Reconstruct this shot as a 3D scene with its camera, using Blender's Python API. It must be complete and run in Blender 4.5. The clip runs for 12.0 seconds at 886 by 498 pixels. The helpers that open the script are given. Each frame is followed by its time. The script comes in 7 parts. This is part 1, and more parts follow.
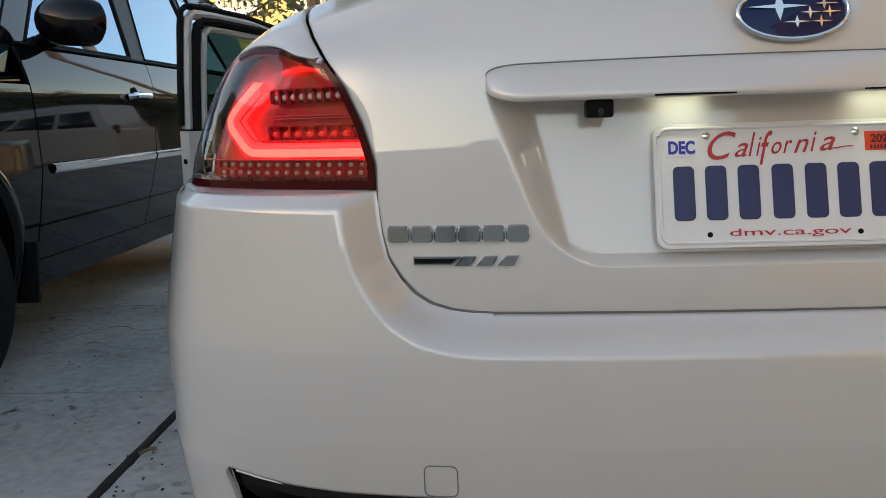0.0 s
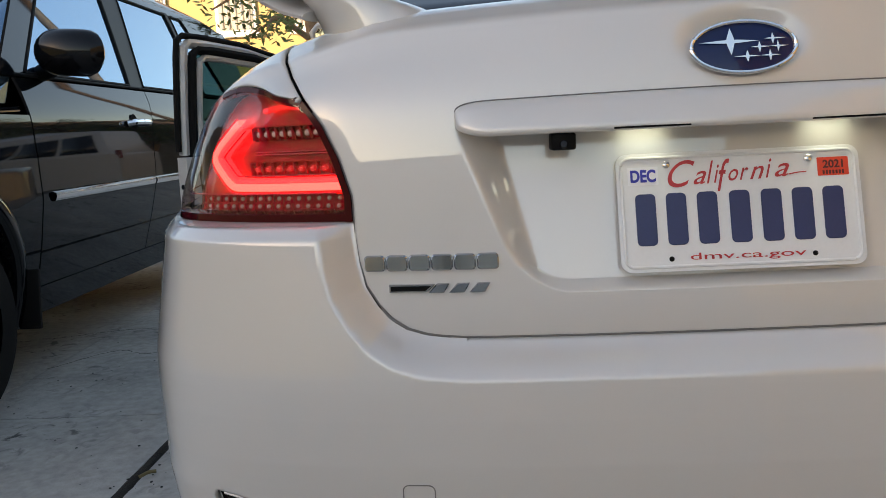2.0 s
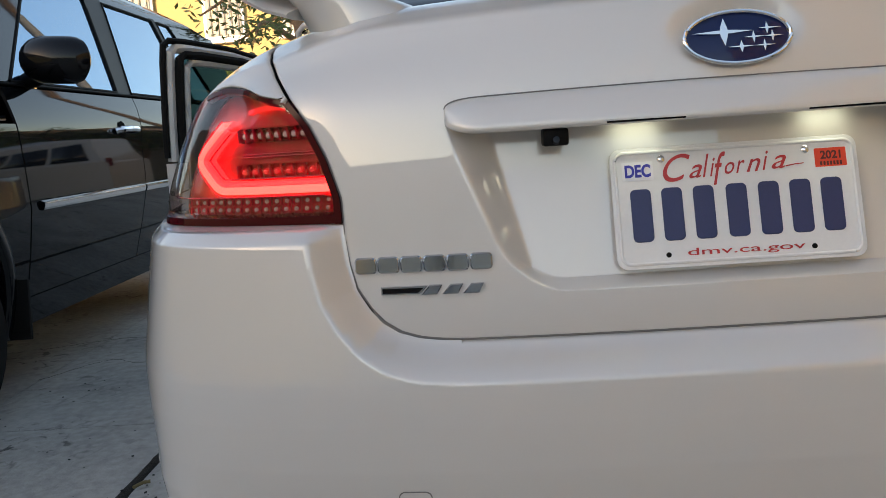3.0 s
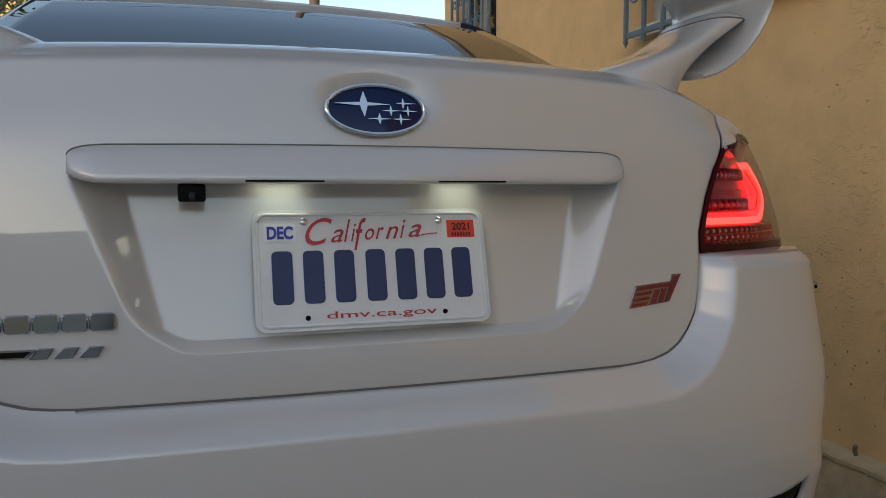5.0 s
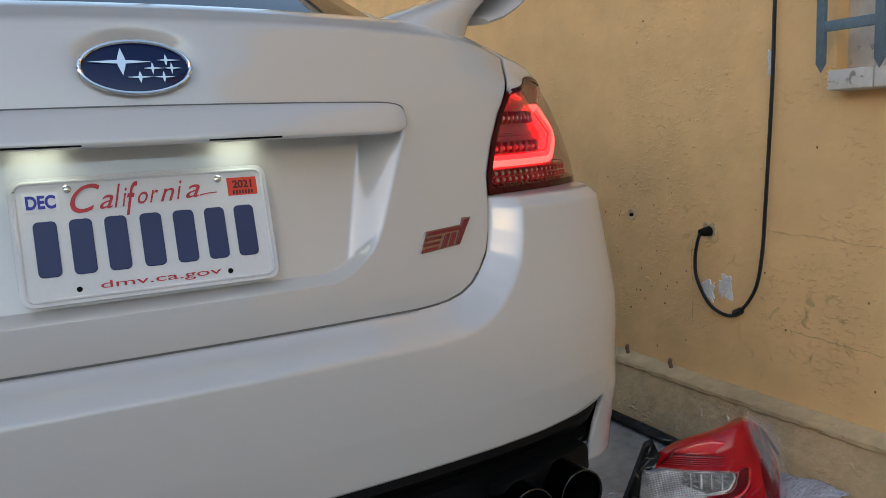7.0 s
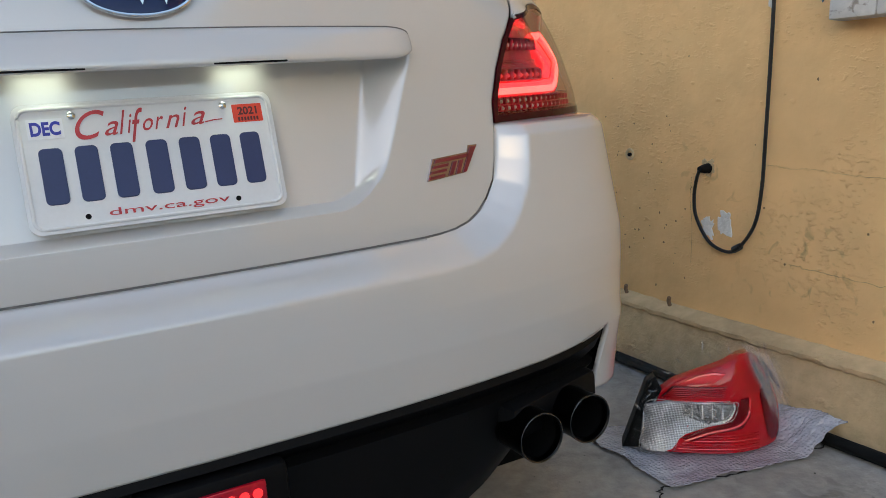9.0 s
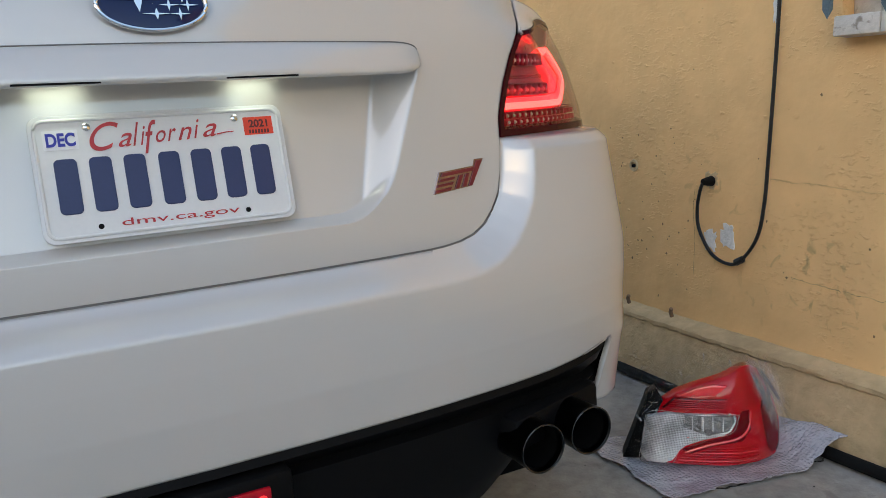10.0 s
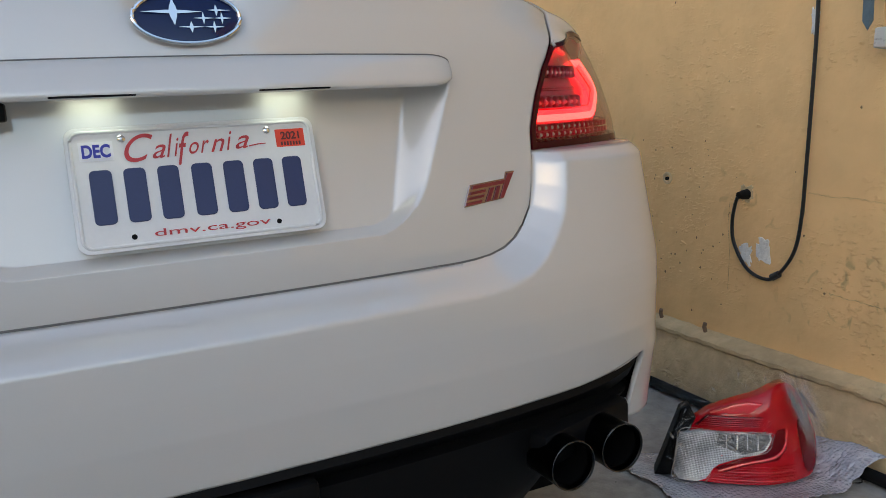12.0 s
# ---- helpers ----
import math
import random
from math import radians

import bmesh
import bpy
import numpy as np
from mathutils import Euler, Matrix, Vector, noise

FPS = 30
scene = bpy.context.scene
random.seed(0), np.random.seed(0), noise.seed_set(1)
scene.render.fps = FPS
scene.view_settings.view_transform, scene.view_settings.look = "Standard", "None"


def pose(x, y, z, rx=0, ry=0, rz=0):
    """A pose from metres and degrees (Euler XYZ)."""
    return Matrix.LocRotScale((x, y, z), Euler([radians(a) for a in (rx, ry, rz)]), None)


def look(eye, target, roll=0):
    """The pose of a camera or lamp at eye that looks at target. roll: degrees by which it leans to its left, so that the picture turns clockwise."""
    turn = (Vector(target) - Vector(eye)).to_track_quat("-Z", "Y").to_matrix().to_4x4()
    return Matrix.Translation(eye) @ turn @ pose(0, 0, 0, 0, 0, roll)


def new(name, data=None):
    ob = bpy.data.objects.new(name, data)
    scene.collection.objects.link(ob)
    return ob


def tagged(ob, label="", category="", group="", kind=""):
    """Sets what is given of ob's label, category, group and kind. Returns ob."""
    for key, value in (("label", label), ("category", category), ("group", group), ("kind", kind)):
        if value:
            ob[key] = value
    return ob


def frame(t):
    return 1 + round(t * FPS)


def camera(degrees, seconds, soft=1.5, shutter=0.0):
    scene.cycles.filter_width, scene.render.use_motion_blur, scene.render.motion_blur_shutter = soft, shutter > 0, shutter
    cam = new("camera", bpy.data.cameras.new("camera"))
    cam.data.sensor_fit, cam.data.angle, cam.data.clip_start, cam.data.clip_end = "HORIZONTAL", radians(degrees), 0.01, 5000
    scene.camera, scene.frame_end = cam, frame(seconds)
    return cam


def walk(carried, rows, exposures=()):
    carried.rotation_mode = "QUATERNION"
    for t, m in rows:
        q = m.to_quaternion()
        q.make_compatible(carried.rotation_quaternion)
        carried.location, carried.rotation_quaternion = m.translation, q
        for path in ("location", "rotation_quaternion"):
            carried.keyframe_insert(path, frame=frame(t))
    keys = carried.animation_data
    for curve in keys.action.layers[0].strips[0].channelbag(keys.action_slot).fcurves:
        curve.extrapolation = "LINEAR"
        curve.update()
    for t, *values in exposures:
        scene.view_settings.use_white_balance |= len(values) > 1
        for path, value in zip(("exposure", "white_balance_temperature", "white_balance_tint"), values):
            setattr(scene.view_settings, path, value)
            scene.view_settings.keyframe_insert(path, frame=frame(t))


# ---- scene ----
import collections
cam = camera(58.6, 12.0, soft=0.6)
PATH = [
    (0, (-0.373, -0.981, 0.958), (-0.453, 0.989, 0.62), -1.8),
    (0.5, (-0.366, -0.976, 0.966), (-0.439, 0.995, 0.633), -2.1),
    (1, (-0.358, -0.997, 0.97), (-0.445, 0.974, 0.642), -2.2),
    (1.5, (-0.353, -1.018, 0.977), (-0.445, 0.955, 0.66), -2.1),
    (2, (-0.333, -1.023, 0.98), (-0.421, 0.953, 0.681), -2.9),
    (2.5, (-0.331, -1.013, 0.977), (-0.413, 0.964, 0.685), -3.7),
    (2.7, (-0.334, -1.004, 0.975), (-0.413, 0.973, 0.68), -3.9),
    (4.3, (-0.277, -0.998, 0.974), (0.041, 0.96, 0.719), -1.7),
    (4.5, (-0.263, -0.998, 0.961), (0.209, 0.935, 0.755), -1.0),
    (5, (-0.239, -0.994, 0.957), (0.398, 0.896, 0.816), -0.1),
    (5.5, (-0.225, -0.998, 0.957), (0.474, 0.87, 0.816), -0.0),
    (6, (-0.191, -1.01, 0.949), (0.633, 0.8, 0.733), -1.0),
    (6.5, (-0.165, -1.029, 0.964), (0.673, 0.766, 0.688), -2.5),
    (7, (-0.14, -1.045, 0.97), (0.789, 0.701, 0.673), -2.7),
    (7.5, (-0.152, -1.041, 0.931), (0.794, 0.688, 0.591), -3.5),
    (7.7, (-0.163, -1.033, 0.935), (0.78, 0.691, 0.565), -3.7),
    (9.5, (-0.166, -1.042, 0.929), (0.766, 0.68, 0.521), -3.6),
    (10, (-0.174, -1.047, 0.944), (0.755, 0.68, 0.549), -2.9),
    (10.5, (-0.159, -1.035, 0.937), (0.757, 0.7, 0.545), -2.3),
    (11, (-0.16, -1.029, 0.938), (0.738, 0.716, 0.551), -2.3),
    (11.5, (-0.165, -1.031, 0.939), (0.719, 0.722, 0.558), -2.5),
    (12, (-0.17, -1.041, 0.946), (0.694, 0.726, 0.581), -2.8),
]
walk(cam, [(t, look(eye, target, roll)) for t, eye, target, roll in PATH], exposures=[(0.0, 2.06, 7030, 19), (0.5, 2.14, 7070, 20), (2.5, 2.09, 7100, 21), (4.3, 1.74, 6640, 18), (4.5, 1.56, 6580, 18), (5.0, 1.36, 6460, 18), (5.5, 1.28, 6340, 18), (6.2, 1.63, 6300, 17), (7.0, 1.94, 6270, 17), (7.5, 1.96, 6260, 17), (9.5, 2.28, 6300, 16), (10.5, 2.21, 6300, 16), (12.0, 2.13, 6300, 17)])

# ---------------------------------------------------------------- world and sun
SUN_UP, SUN_TURN = 6.5, 232.0
world = bpy.data.worlds.new("sky")
scene.world = world
world.use_nodes = True
wn = world.node_tree.nodes
sky = wn.new("ShaderNodeTexSky")
sky.sky_type = "NISHITA"
sky.sun_disc = False
sky.sun_elevation = radians(SUN_UP)
sky.sun_rotation = radians(SUN_TURN)
wn["Background"].inputs[1].default_value = 0.14
world.node_tree.links.new(sky.outputs[0], wn["Background"].inputs[0])
sun = new("sun", bpy.data.lights.new("sun", "SUN"))
sun.data.energy = 4.0
sun.data.angle = radians(0.5)
sun.data.color = (1.0, 0.83, 0.62)
a, e = radians(SUN_TURN), radians(SUN_UP)
sun_way = Vector((math.sin(a) * math.cos(e), math.cos(a) * math.cos(e), math.sin(e)))
sun.matrix_world = look(sun_way * 60, (0, 0, 0))


# ---------------------------------------------------------------- materials
def material(name, colour, rough=0.5, metal=0.0, coat=0.0, vary=0.0, grain=40.0, blotch=2.0, bump=0.0, bump_scale=120.0, emit=None, strength=0.0, colour2=None, spec=0.5):
    """A principled surface with colour variation at two scales and fine relief."""
    m = bpy.data.materials.new(name)
    m.use_nodes = True
    nt = m.node_tree
    b = nt.nodes["Principled BSDF"]
    b.inputs["Base Color"].default_value = (*colour, 1)
    b.inputs["Roughness"].default_value = rough
    b.inputs["Metallic"].default_value = metal
    b.inputs["Coat Weight"].default_value = coat
    b.inputs["Coat Roughness"].default_value = 0.03
    b.inputs["Specular IOR Level"].default_value = spec
    if emit:
        b.inputs["Emission Color"].default_value = (*emit, 1)
        b.inputs["Emission Strength"].default_value = strength
    if vary or bump:
        tc = nt.nodes.new("ShaderNodeTexCoord")
    if vary:
        n1, n2 = nt.nodes.new("ShaderNodeTexNoise"), nt.nodes.new("ShaderNodeTexNoise")
        n1.inputs["Scale"].default_value, n2.inputs["Scale"].default_value = grain, blotch
        n1.inputs["Detail"].default_value, n2.inputs["Detail"].default_value = 4, 5
        mix = nt.nodes.new("ShaderNodeMix")
        mix.data_type = "FLOAT"
        mix.inputs[0].default_value = 0.6
        ramp = nt.nodes.new("ShaderNodeValToRGB")
        ramp.color_ramp.elements[0].position, ramp.color_ramp.elements[1].position = 0.3, 0.7
        dark = colour2 or tuple(c * (1 - vary) for c in colour)
        ramp.color_ramp.elements[0].color = (*dark, 1)
        ramp.color_ramp.elements[1].color = (*[min(1, c * (1 + vary * 0.4)) for c in colour], 1)
        for n in (n1, n2):
            nt.links.new(tc.outputs["Object"], n.inputs["Vector"])
        nt.links.new(n1.outputs["Fac"], mix.inputs[2])
        nt.links.new(n2.outputs["Fac"], mix.inputs[3])
        nt.links.new(mix.outputs[0], ramp.inputs[0])
        nt.links.new(ramp.outputs[0], b.inputs["Base Color"])
    if bump:
        n3 = nt.nodes.new("ShaderNodeTexNoise")
        n3.inputs["Scale"].default_value, n3.inputs["Detail"].default_value = bump_scale, 6
        bp = nt.nodes.new("ShaderNodeBump")
        bp.inputs["Strength"].default_value, bp.inputs["Distance"].default_value = bump, 0.01
        nt.links.new(tc.outputs["Object"], n3.inputs["Vector"])
        nt.links.new(n3.outputs["Fac"], bp.inputs["Height"])
        nt.links.new(bp.outputs[0], b.inputs["Normal"])
    return m


def clear_material(name, tint, gloss_rough=0.02, ior=1.45, grazing=0.9):
    """A thin clear sheet: lets light through with a tint, mirrors by Fresnel."""
    m = bpy.data.materials.new(name)
    m.use_nodes = True
    nt = m.node_tree
    nt.nodes.remove(nt.nodes["Principled BSDF"])
    tr, gl, lw, pw, ad, mx = (nt.nodes.new(k) for k in ("ShaderNodeBsdfTransparent", "ShaderNodeBsdfGlossy", "ShaderNodeLayerWeight", "ShaderNodeMath", "ShaderNodeMath", "ShaderNodeMixShader"))
    tr.inputs[0].default_value = (*tint, 1)
    gl.inputs["Roughness"].default_value = gloss_rough
    lw.inputs[0].default_value = 0.5
    pw.operation, ad.operation = "POWER", "MULTIPLY_ADD"
    pw.inputs[1].default_value = 4.0
    r0 = ((ior - 1) / (ior + 1)) ** 2
    ad.inputs[1].default_value, ad.inputs[2].default_value = grazing, r0
    nt.links.new(lw.outputs["Facing"], pw.inputs[0])
    nt.links.new(pw.outputs[0], ad.inputs[0])
    nt.links.new(ad.outputs[0], mx.inputs[0])
    nt.links.new(tr.outputs[0], mx.inputs[1])
    nt.links.new(gl.outputs[0], mx.inputs[2])
    nt.links.new(mx.outputs[0], nt.nodes["Material Output"].inputs[0])
    return m


def scabbed(m, scale=150.0, low=0.47, deep=0.0034):
    """Adds clusters of small raised scabs over a surface's own relief."""
    nt = m.node_tree
    tc = nt.nodes.new("ShaderNodeTexCoord")
    fine, wide = nt.nodes.new("ShaderNodeTexNoise"), nt.nodes.new("ShaderNodeTexNoise")
    fine.inputs["Scale"].default_value, wide.inputs["Scale"].default_value = scale * 0.5, 3.2
    fine.inputs["Detail"].default_value, wide.inputs["Detail"].default_value = 3, 4
    squeeze = nt.nodes.new("ShaderNodeMapping")
    squeeze.inputs["Scale"].default_value = (1.0, 0.75, 1.35)
    r1, r2 = nt.nodes.new("ShaderNodeMapRange"), nt.nodes.new("ShaderNodeMapRange")
    r1.inputs[1].default_value, r1.inputs[2].default_value = 0.545, 0.67
    r2.inputs[1].default_value, r2.inputs[2].default_value = low, low + 0.22
    mul, bp = nt.nodes.new("ShaderNodeMath"), nt.nodes.new("ShaderNodeBump")
    mul.operation = "MULTIPLY"
    bp.inputs["Strength"].default_value, bp.inputs["Distance"].default_value = 1.0, deep
    nt.links.new(tc.outputs["Object"], squeeze.inputs[0])
    nt.links.new(squeeze.outputs[0], fine.inputs["Vector"])
    nt.links.new(tc.outputs["Object"], wide.inputs["Vector"])
    nt.links.new(fine.outputs["Fac"], r1.inputs[0])
    nt.links.new(wide.outputs["Fac"], r2.inputs[0])
    nt.links.new(r1.outputs[0], mul.inputs[0])
    nt.links.new(r2.outputs[0], mul.inputs[1])
    nt.links.new(mul.outputs[0], bp.inputs["Height"])
    shade = nt.nodes["Principled BSDF"].inputs["Normal"]
    nt.links.new(shade.links[0].from_socket, bp.inputs["Normal"])
    nt.links.new(bp.outputs[0], shade)
    return m


PAINT = material("white_pearl_paint", (0.625, 0.610, 0.592), 0.30, 0.06, 1.0, vary=0.03, grain=900, blotch=1.2)
PAINT.node_tree.nodes["Principled BSDF"].inputs["Coat IOR"].default_value = 1.84
PAINT.node_tree.nodes["Principled BSDF"].inputs["Coat Roughness"].default_value = 0.012
BLACK_PLASTIC = material("black_plastic", (0.004, 0.004, 0.0045), 0.55, spec=0.12, vary=0.3, grain=300, blotch=6, bump=0.05, bump_scale=900)
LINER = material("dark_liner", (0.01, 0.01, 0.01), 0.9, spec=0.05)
SEAM_GREY = material("grey_seam", (0.16, 0.155, 0.15), 0.6)
RUBBER = material("rubber", (0.008, 0.008, 0.008), 0.7, spec=0.15, vary=0.3, grain=120, blotch=8, bump=0.1, bump_scale=200)
CHROME = material("chrome", (0.86, 0.86, 0.86), 0.06, 1.0)
STEEL = material("exhaust_steel", (0.022, 0.021, 0.021), 0.3, 1.0, vary=0.3, grain=60, blotch=12)
RIM_STEEL = material("polished_rim", (0.10, 0.10, 0.105), 0.25, 1.0)
BADGE_CHROME = material("badge_chrome", (0.46, 0.46, 0.48), 0.10, 1.0)
SOOT = material("soot", (0.004, 0.004, 0.004), 0.9, spec=0.05)
EMBLEM_BLUE = material("emblem_blue", (0.002, 0.009, 0.068), 0.04, 0.0, 0.25, spec=0.3)
BADGE_EDGE = material("dull_badge_metal", (0.34, 0.26, 0.26), 0.22, 1.0)
BADGE_RED = material("badge_red", (0.20, 0.012, 0.022), 0.3, 0.0, 0.5)
PLATE_WHITE = material("plate_white", (0.76, 0.77, 0.78), 0.35, vary=0.05, grain=200, blotch=15)
PLATE_NAVY = material("plate_navy", (0.022, 0.035, 0.12), 0.4, vary=0.1, grain=300, blotch=30)
PLATE_RED = material("plate_red", (0.50, 0.03, 0.035), 0.4)
STICKER_BLUE = material("sticker_blue", (0.03, 0.035, 0.36), 0.4)
STICKER_WHITE = material("sticker_white", (0.82, 0.83, 0.86), 0.35)
STICKER_RED = material("sticker_red", (0.72, 0.055, 0.02), 0.4)
STICKER_INK = material("sticker_ink", (0.10, 0.012, 0.01), 0.5)
CAR_GLASS = material("dark_car_glass", (0.006, 0.008, 0.012), 0.01, 0.0, 0.0, spec=0.55)
LAMP_LENS = clear_material("clear_lamp_lens", (0.97, 0.84, 0.82), 0.01, 1.58, 0.85)
LAMP_BASE = material("smoked_red_reflector", (0.66, 0.050, 0.045), 0.22, 0.12, 0.3, vary=0.45, grain=90, blotch=25)
LAMP_RED = material("red_reflector", (0.70, 0.008, 0.032), 0.16, 0.45, 0.5, vary=0.4, grain=200, blotch=40)
LAMP_RIM = material("dark_red_rim", (0.05, 0.002, 0.005), 0.12, 0.0, 0.0, spec=0.2)
LIGHT_BAR = material("red_light_bar", (0.8, 0.05, 0.05), 0.4, emit=(1.0, 0.058, 0.045), strength=1.35)
LIGHT_BAR_DEEP = material("deep_red_light_bar", (0.7, 0.03, 0.03), 0.4, emit=(1.0, 0.018, 0.018), strength=1.05)
GLOW_RED = material("red_glow_led", (0.75, 0.05, 0.06), 0.06, 0.5, 1.0, emit=(1.0, 0.03, 0.03), strength=0.10)
# Faint emission added to a reflector, for the light it throws back.
UPPER_GLOW = material("glowing_red_reflector", (0.7, 0.02, 0.03), 0.15, 0.4, 0.5, emit=(1.0, 0.02, 0.02), strength=0.22)
LAMP_PANEL = material("dark_red_panel", (0.66, 0.008, 0.040), 0.12, 0.0, 0.6, vary=0.5, grain=60, blotch=18)
FOG_GLOW = material("fog_led", (0.6, 0.02, 0.02), 0.3, emit=(1.0, 0.03, 0.03), strength=0.3)
LED_CHIP = material("led_chip", (0.80, 0.62, 0.58), 0.15, 0.3, 1.0)
LICENCE_LED = material("licence_led", (0.9, 0.95, 0.85), 0.4, emit=(0.97, 1.0, 0.72), strength=0.5)
STUCCO = scabbed(material("tan_stucco", (0.90, 0.585, 0.265), 0.85, vary=0.17, grain=9, blotch=1.1, bump=0.6, bump_scale=16))
STUCCO_WORN = scabbed(material("worn_tan_stucco", (0.70, 0.52, 0.29), 0.9, vary=0.36, grain=22, blotch=3, bump=0.9, bump_scale=30), 60.0, 0.42, 0.006)
PATCH_WHITE = material("white_filler", (0.86, 0.84, 0.80), 0.8, vary=0.25, grain=60, blotch=20, bump=0.4, bump_scale=150)
def spotted(m, dark, scale=16.0, low=0.56, patch_scale=2.2):
    """Stains and pits: dark spots gathered in patches over a surface's colour."""
    nt = m.node_tree
    b = nt.nodes["Principled BSDF"]
    tc = nt.nodes.new("ShaderNodeTexCoord")
    fine, wide = nt.nodes.new("ShaderNodeTexNoise"), nt.nodes.new("ShaderNodeTexNoise")
    fine.inputs["Scale"].default_value, wide.inputs["Scale"].default_value = scale, patch_scale
    fine.inputs["Detail"].default_value, wide.inputs["Detail"].default_value = 6, 3
    fine.inputs["Distortion"].default_value = 0.8
    r1, r2 = nt.nodes.new("ShaderNodeMapRange"), nt.nodes.new("ShaderNodeMapRange")
    r1.inputs[1].default_value, r1.inputs[2].default_value = low, low + 0.10
    r2.inputs[1].default_value, r2.inputs[2].default_value = 0.45, 0.70
    mul, mix = nt.nodes.new("ShaderNodeMath"), nt.nodes.new("ShaderNodeMix")
    mul.operation, mix.data_type = "MULTIPLY", "RGBA"
    for n in (fine, wide):
        nt.links.new(tc.outputs["Object"], n.inputs["Vector"])
    nt.links.new(fine.outputs["Fac"], r1.inputs[0])
    nt.links.new(wide.outputs["Fac"], r2.inputs[0])
    nt.links.new(r1.outputs[0], mul.inputs[0])
    nt.links.new(r2.outputs[0], mul.inputs[1])
    nt.links.new(mul.outputs[0], mix.inputs[0])
    nt.links.new(b.inputs["Base Color"].links[0].from_socket, mix.inputs[6])
    mix.inputs[7].default_value = (*dark, 1)
    nt.links.new(mix.outputs[2], b.inputs["Base Color"])
    return m


CONCRETE = material("concrete", (0.43, 0.415, 0.38), 0.95, spec=0.2, vary=0.45, grain=26, blotch=1.9, bump=0.35, bump_scale=70)
spotted(CONCRETE, (0.09, 0.085, 0.078))
spotted(STUCCO, (0.42, 0.27, 0.12), 22.0, 0.60, 1.7)
CRACK_BROWN = material("crack_brown", (0.30, 0.19, 0.09), 0.95, vary=0.4, grain=60, blotch=8)
DIRT = material("joint_dirt", (0.022, 0.019, 0.015), 0.95, vary=0.5, grain=90, blotch=10, bump=0.8, bump_scale=160)
CABLE_BLACK = material("black_cable", (0.012, 0.012, 0.014), 0.45)
GRILLE_BLUE = material("blue_grey_painted_iron", (0.15, 0.22, 0.27), 0.5, vary=0.3, grain=60, blotch=8, bump=0.2, bump_scale=150)
WINDOW_WHITE = material("weathered_white_paint", (0.66, 0.63, 0.57), 0.7, vary=0.25, grain=40, blotch=6, bump=0.3, bump_scale=80)
spotted(WINDOW_WHITE, (0.16, 0.12, 0.08), 30.0, 0.60, 3.0)
PANE = material("window_pane", (0.012, 0.014, 0.016), 0.04, spec=0.8)
PANE_PALE = material("pane_over_curtain", (0.42, 0.44, 0.45), 0.08, spec=0.8, vary=0.3, grain=12, blotch=4)
SUV_PAINT = material("black_paint", (0.006, 0.007, 0.009), 0.03, 0.0, 0.0, vary=0.1, grain=700, blotch=2)
MIRROR_BLACK = material("gloss_black_plastic", (0.004, 0.004, 0.005), 0.12, spec=0.3)
DARK_HOUSE = material("dark_brown_stucco", (0.30, 0.26, 0.21), 0.9, vary=0.3, grain=5, blotch=0.7)
PILLAR_BLACK = material("satin_black", (0.006, 0.006, 0.007), 0.45, spec=0.25, vary=0.2, grain=300, blotch=9)
DARK_ALLOY = material("dark_alloy", (0.06, 0.06, 0.062), 0.35, 0.8, vary=0.2, grain=60, blotch=9)
# Blue metallic base puts the sky's reflection into the window colour.
SUV_SKY_GLASS = material("suv_sky_glass", (0.20, 0.335, 0.47), 0.01, 0.92, spec=1.0)
SUV_PAINT.node_tree.nodes["Principled BSDF"].inputs["IOR"].default_value = 1.47
SUV_SKY_GLASS.node_tree.nodes["Principled BSDF"].inputs["IOR"].default_value = 1.6
ALLOY = material("alloy", (0.52, 0.52, 0.53), 0.3, 1.0, vary=0.1, grain=60, blotch=9)
TAIL_RED = material("red_lamp_plastic", (0.66, 0.002, 0.010), 0.10, 0.0, 0.25, vary=0.55, grain=26, blotch=7, spec=0.35)
TAIL_BRIGHT = material("bright_red_reflector", (0.95, 0.025, 0.04), 0.25, 0.0, 1.0)
TAIL_DARK = material("dark_red_lamp_plastic", (0.17, 0.0, 0.004), 0.12, vary=0.3, grain=30, blotch=8, spec=0.4)
CHAMBER = material("lamp_chamber", (0.26, 0.265, 0.27), 0.2, 0.7, vary=0.5, grain=60, blotch=30, bump=0.5, bump_scale=110)
FILM = clear_material("plastic_film", (0.99, 0.99, 0.99), 0.05, 1.28, 0.13)
BUBBLE = material("bubble_wrap", (0.48, 0.49, 0.545), 0.20, 0.0, 1.0, vary=0.18, grain=60, blotch=22, bump=0.25, bump_scale=140)
def bubbled(m, scale, deep):
    """Adds round blisters, packed side by side, to a material's relief."""
    nt = m.node_tree
    tc, vo, mr, bp = (nt.nodes.new(k) for k in ("ShaderNodeTexCoord", "ShaderNodeTexVoronoi", "ShaderNodeMapRange", "ShaderNodeBump"))
    vo.inputs["Scale"].default_value = scale
    vo.inputs["Randomness"].default_value = 0.55
    mr.inputs[1].default_value, mr.inputs[2].default_value = 0.55, 0.15
    bp.inputs["Strength"].default_value, bp.inputs["Distance"].default_value = 1.0, deep
    nt.links.new(tc.outputs["Object"], vo.inputs["Vector"])
    nt.links.new(vo.outputs["Distance"], mr.inputs[0])
    nt.links.new(mr.outputs[0], bp.inputs["Height"])
    shade = nt.nodes["Principled BSDF"].inputs["Normal"]
    nt.links.new(shade.links[0].from_socket, bp.inputs["Normal"])
    nt.links.new(bp.outputs[0], shade)
    return m


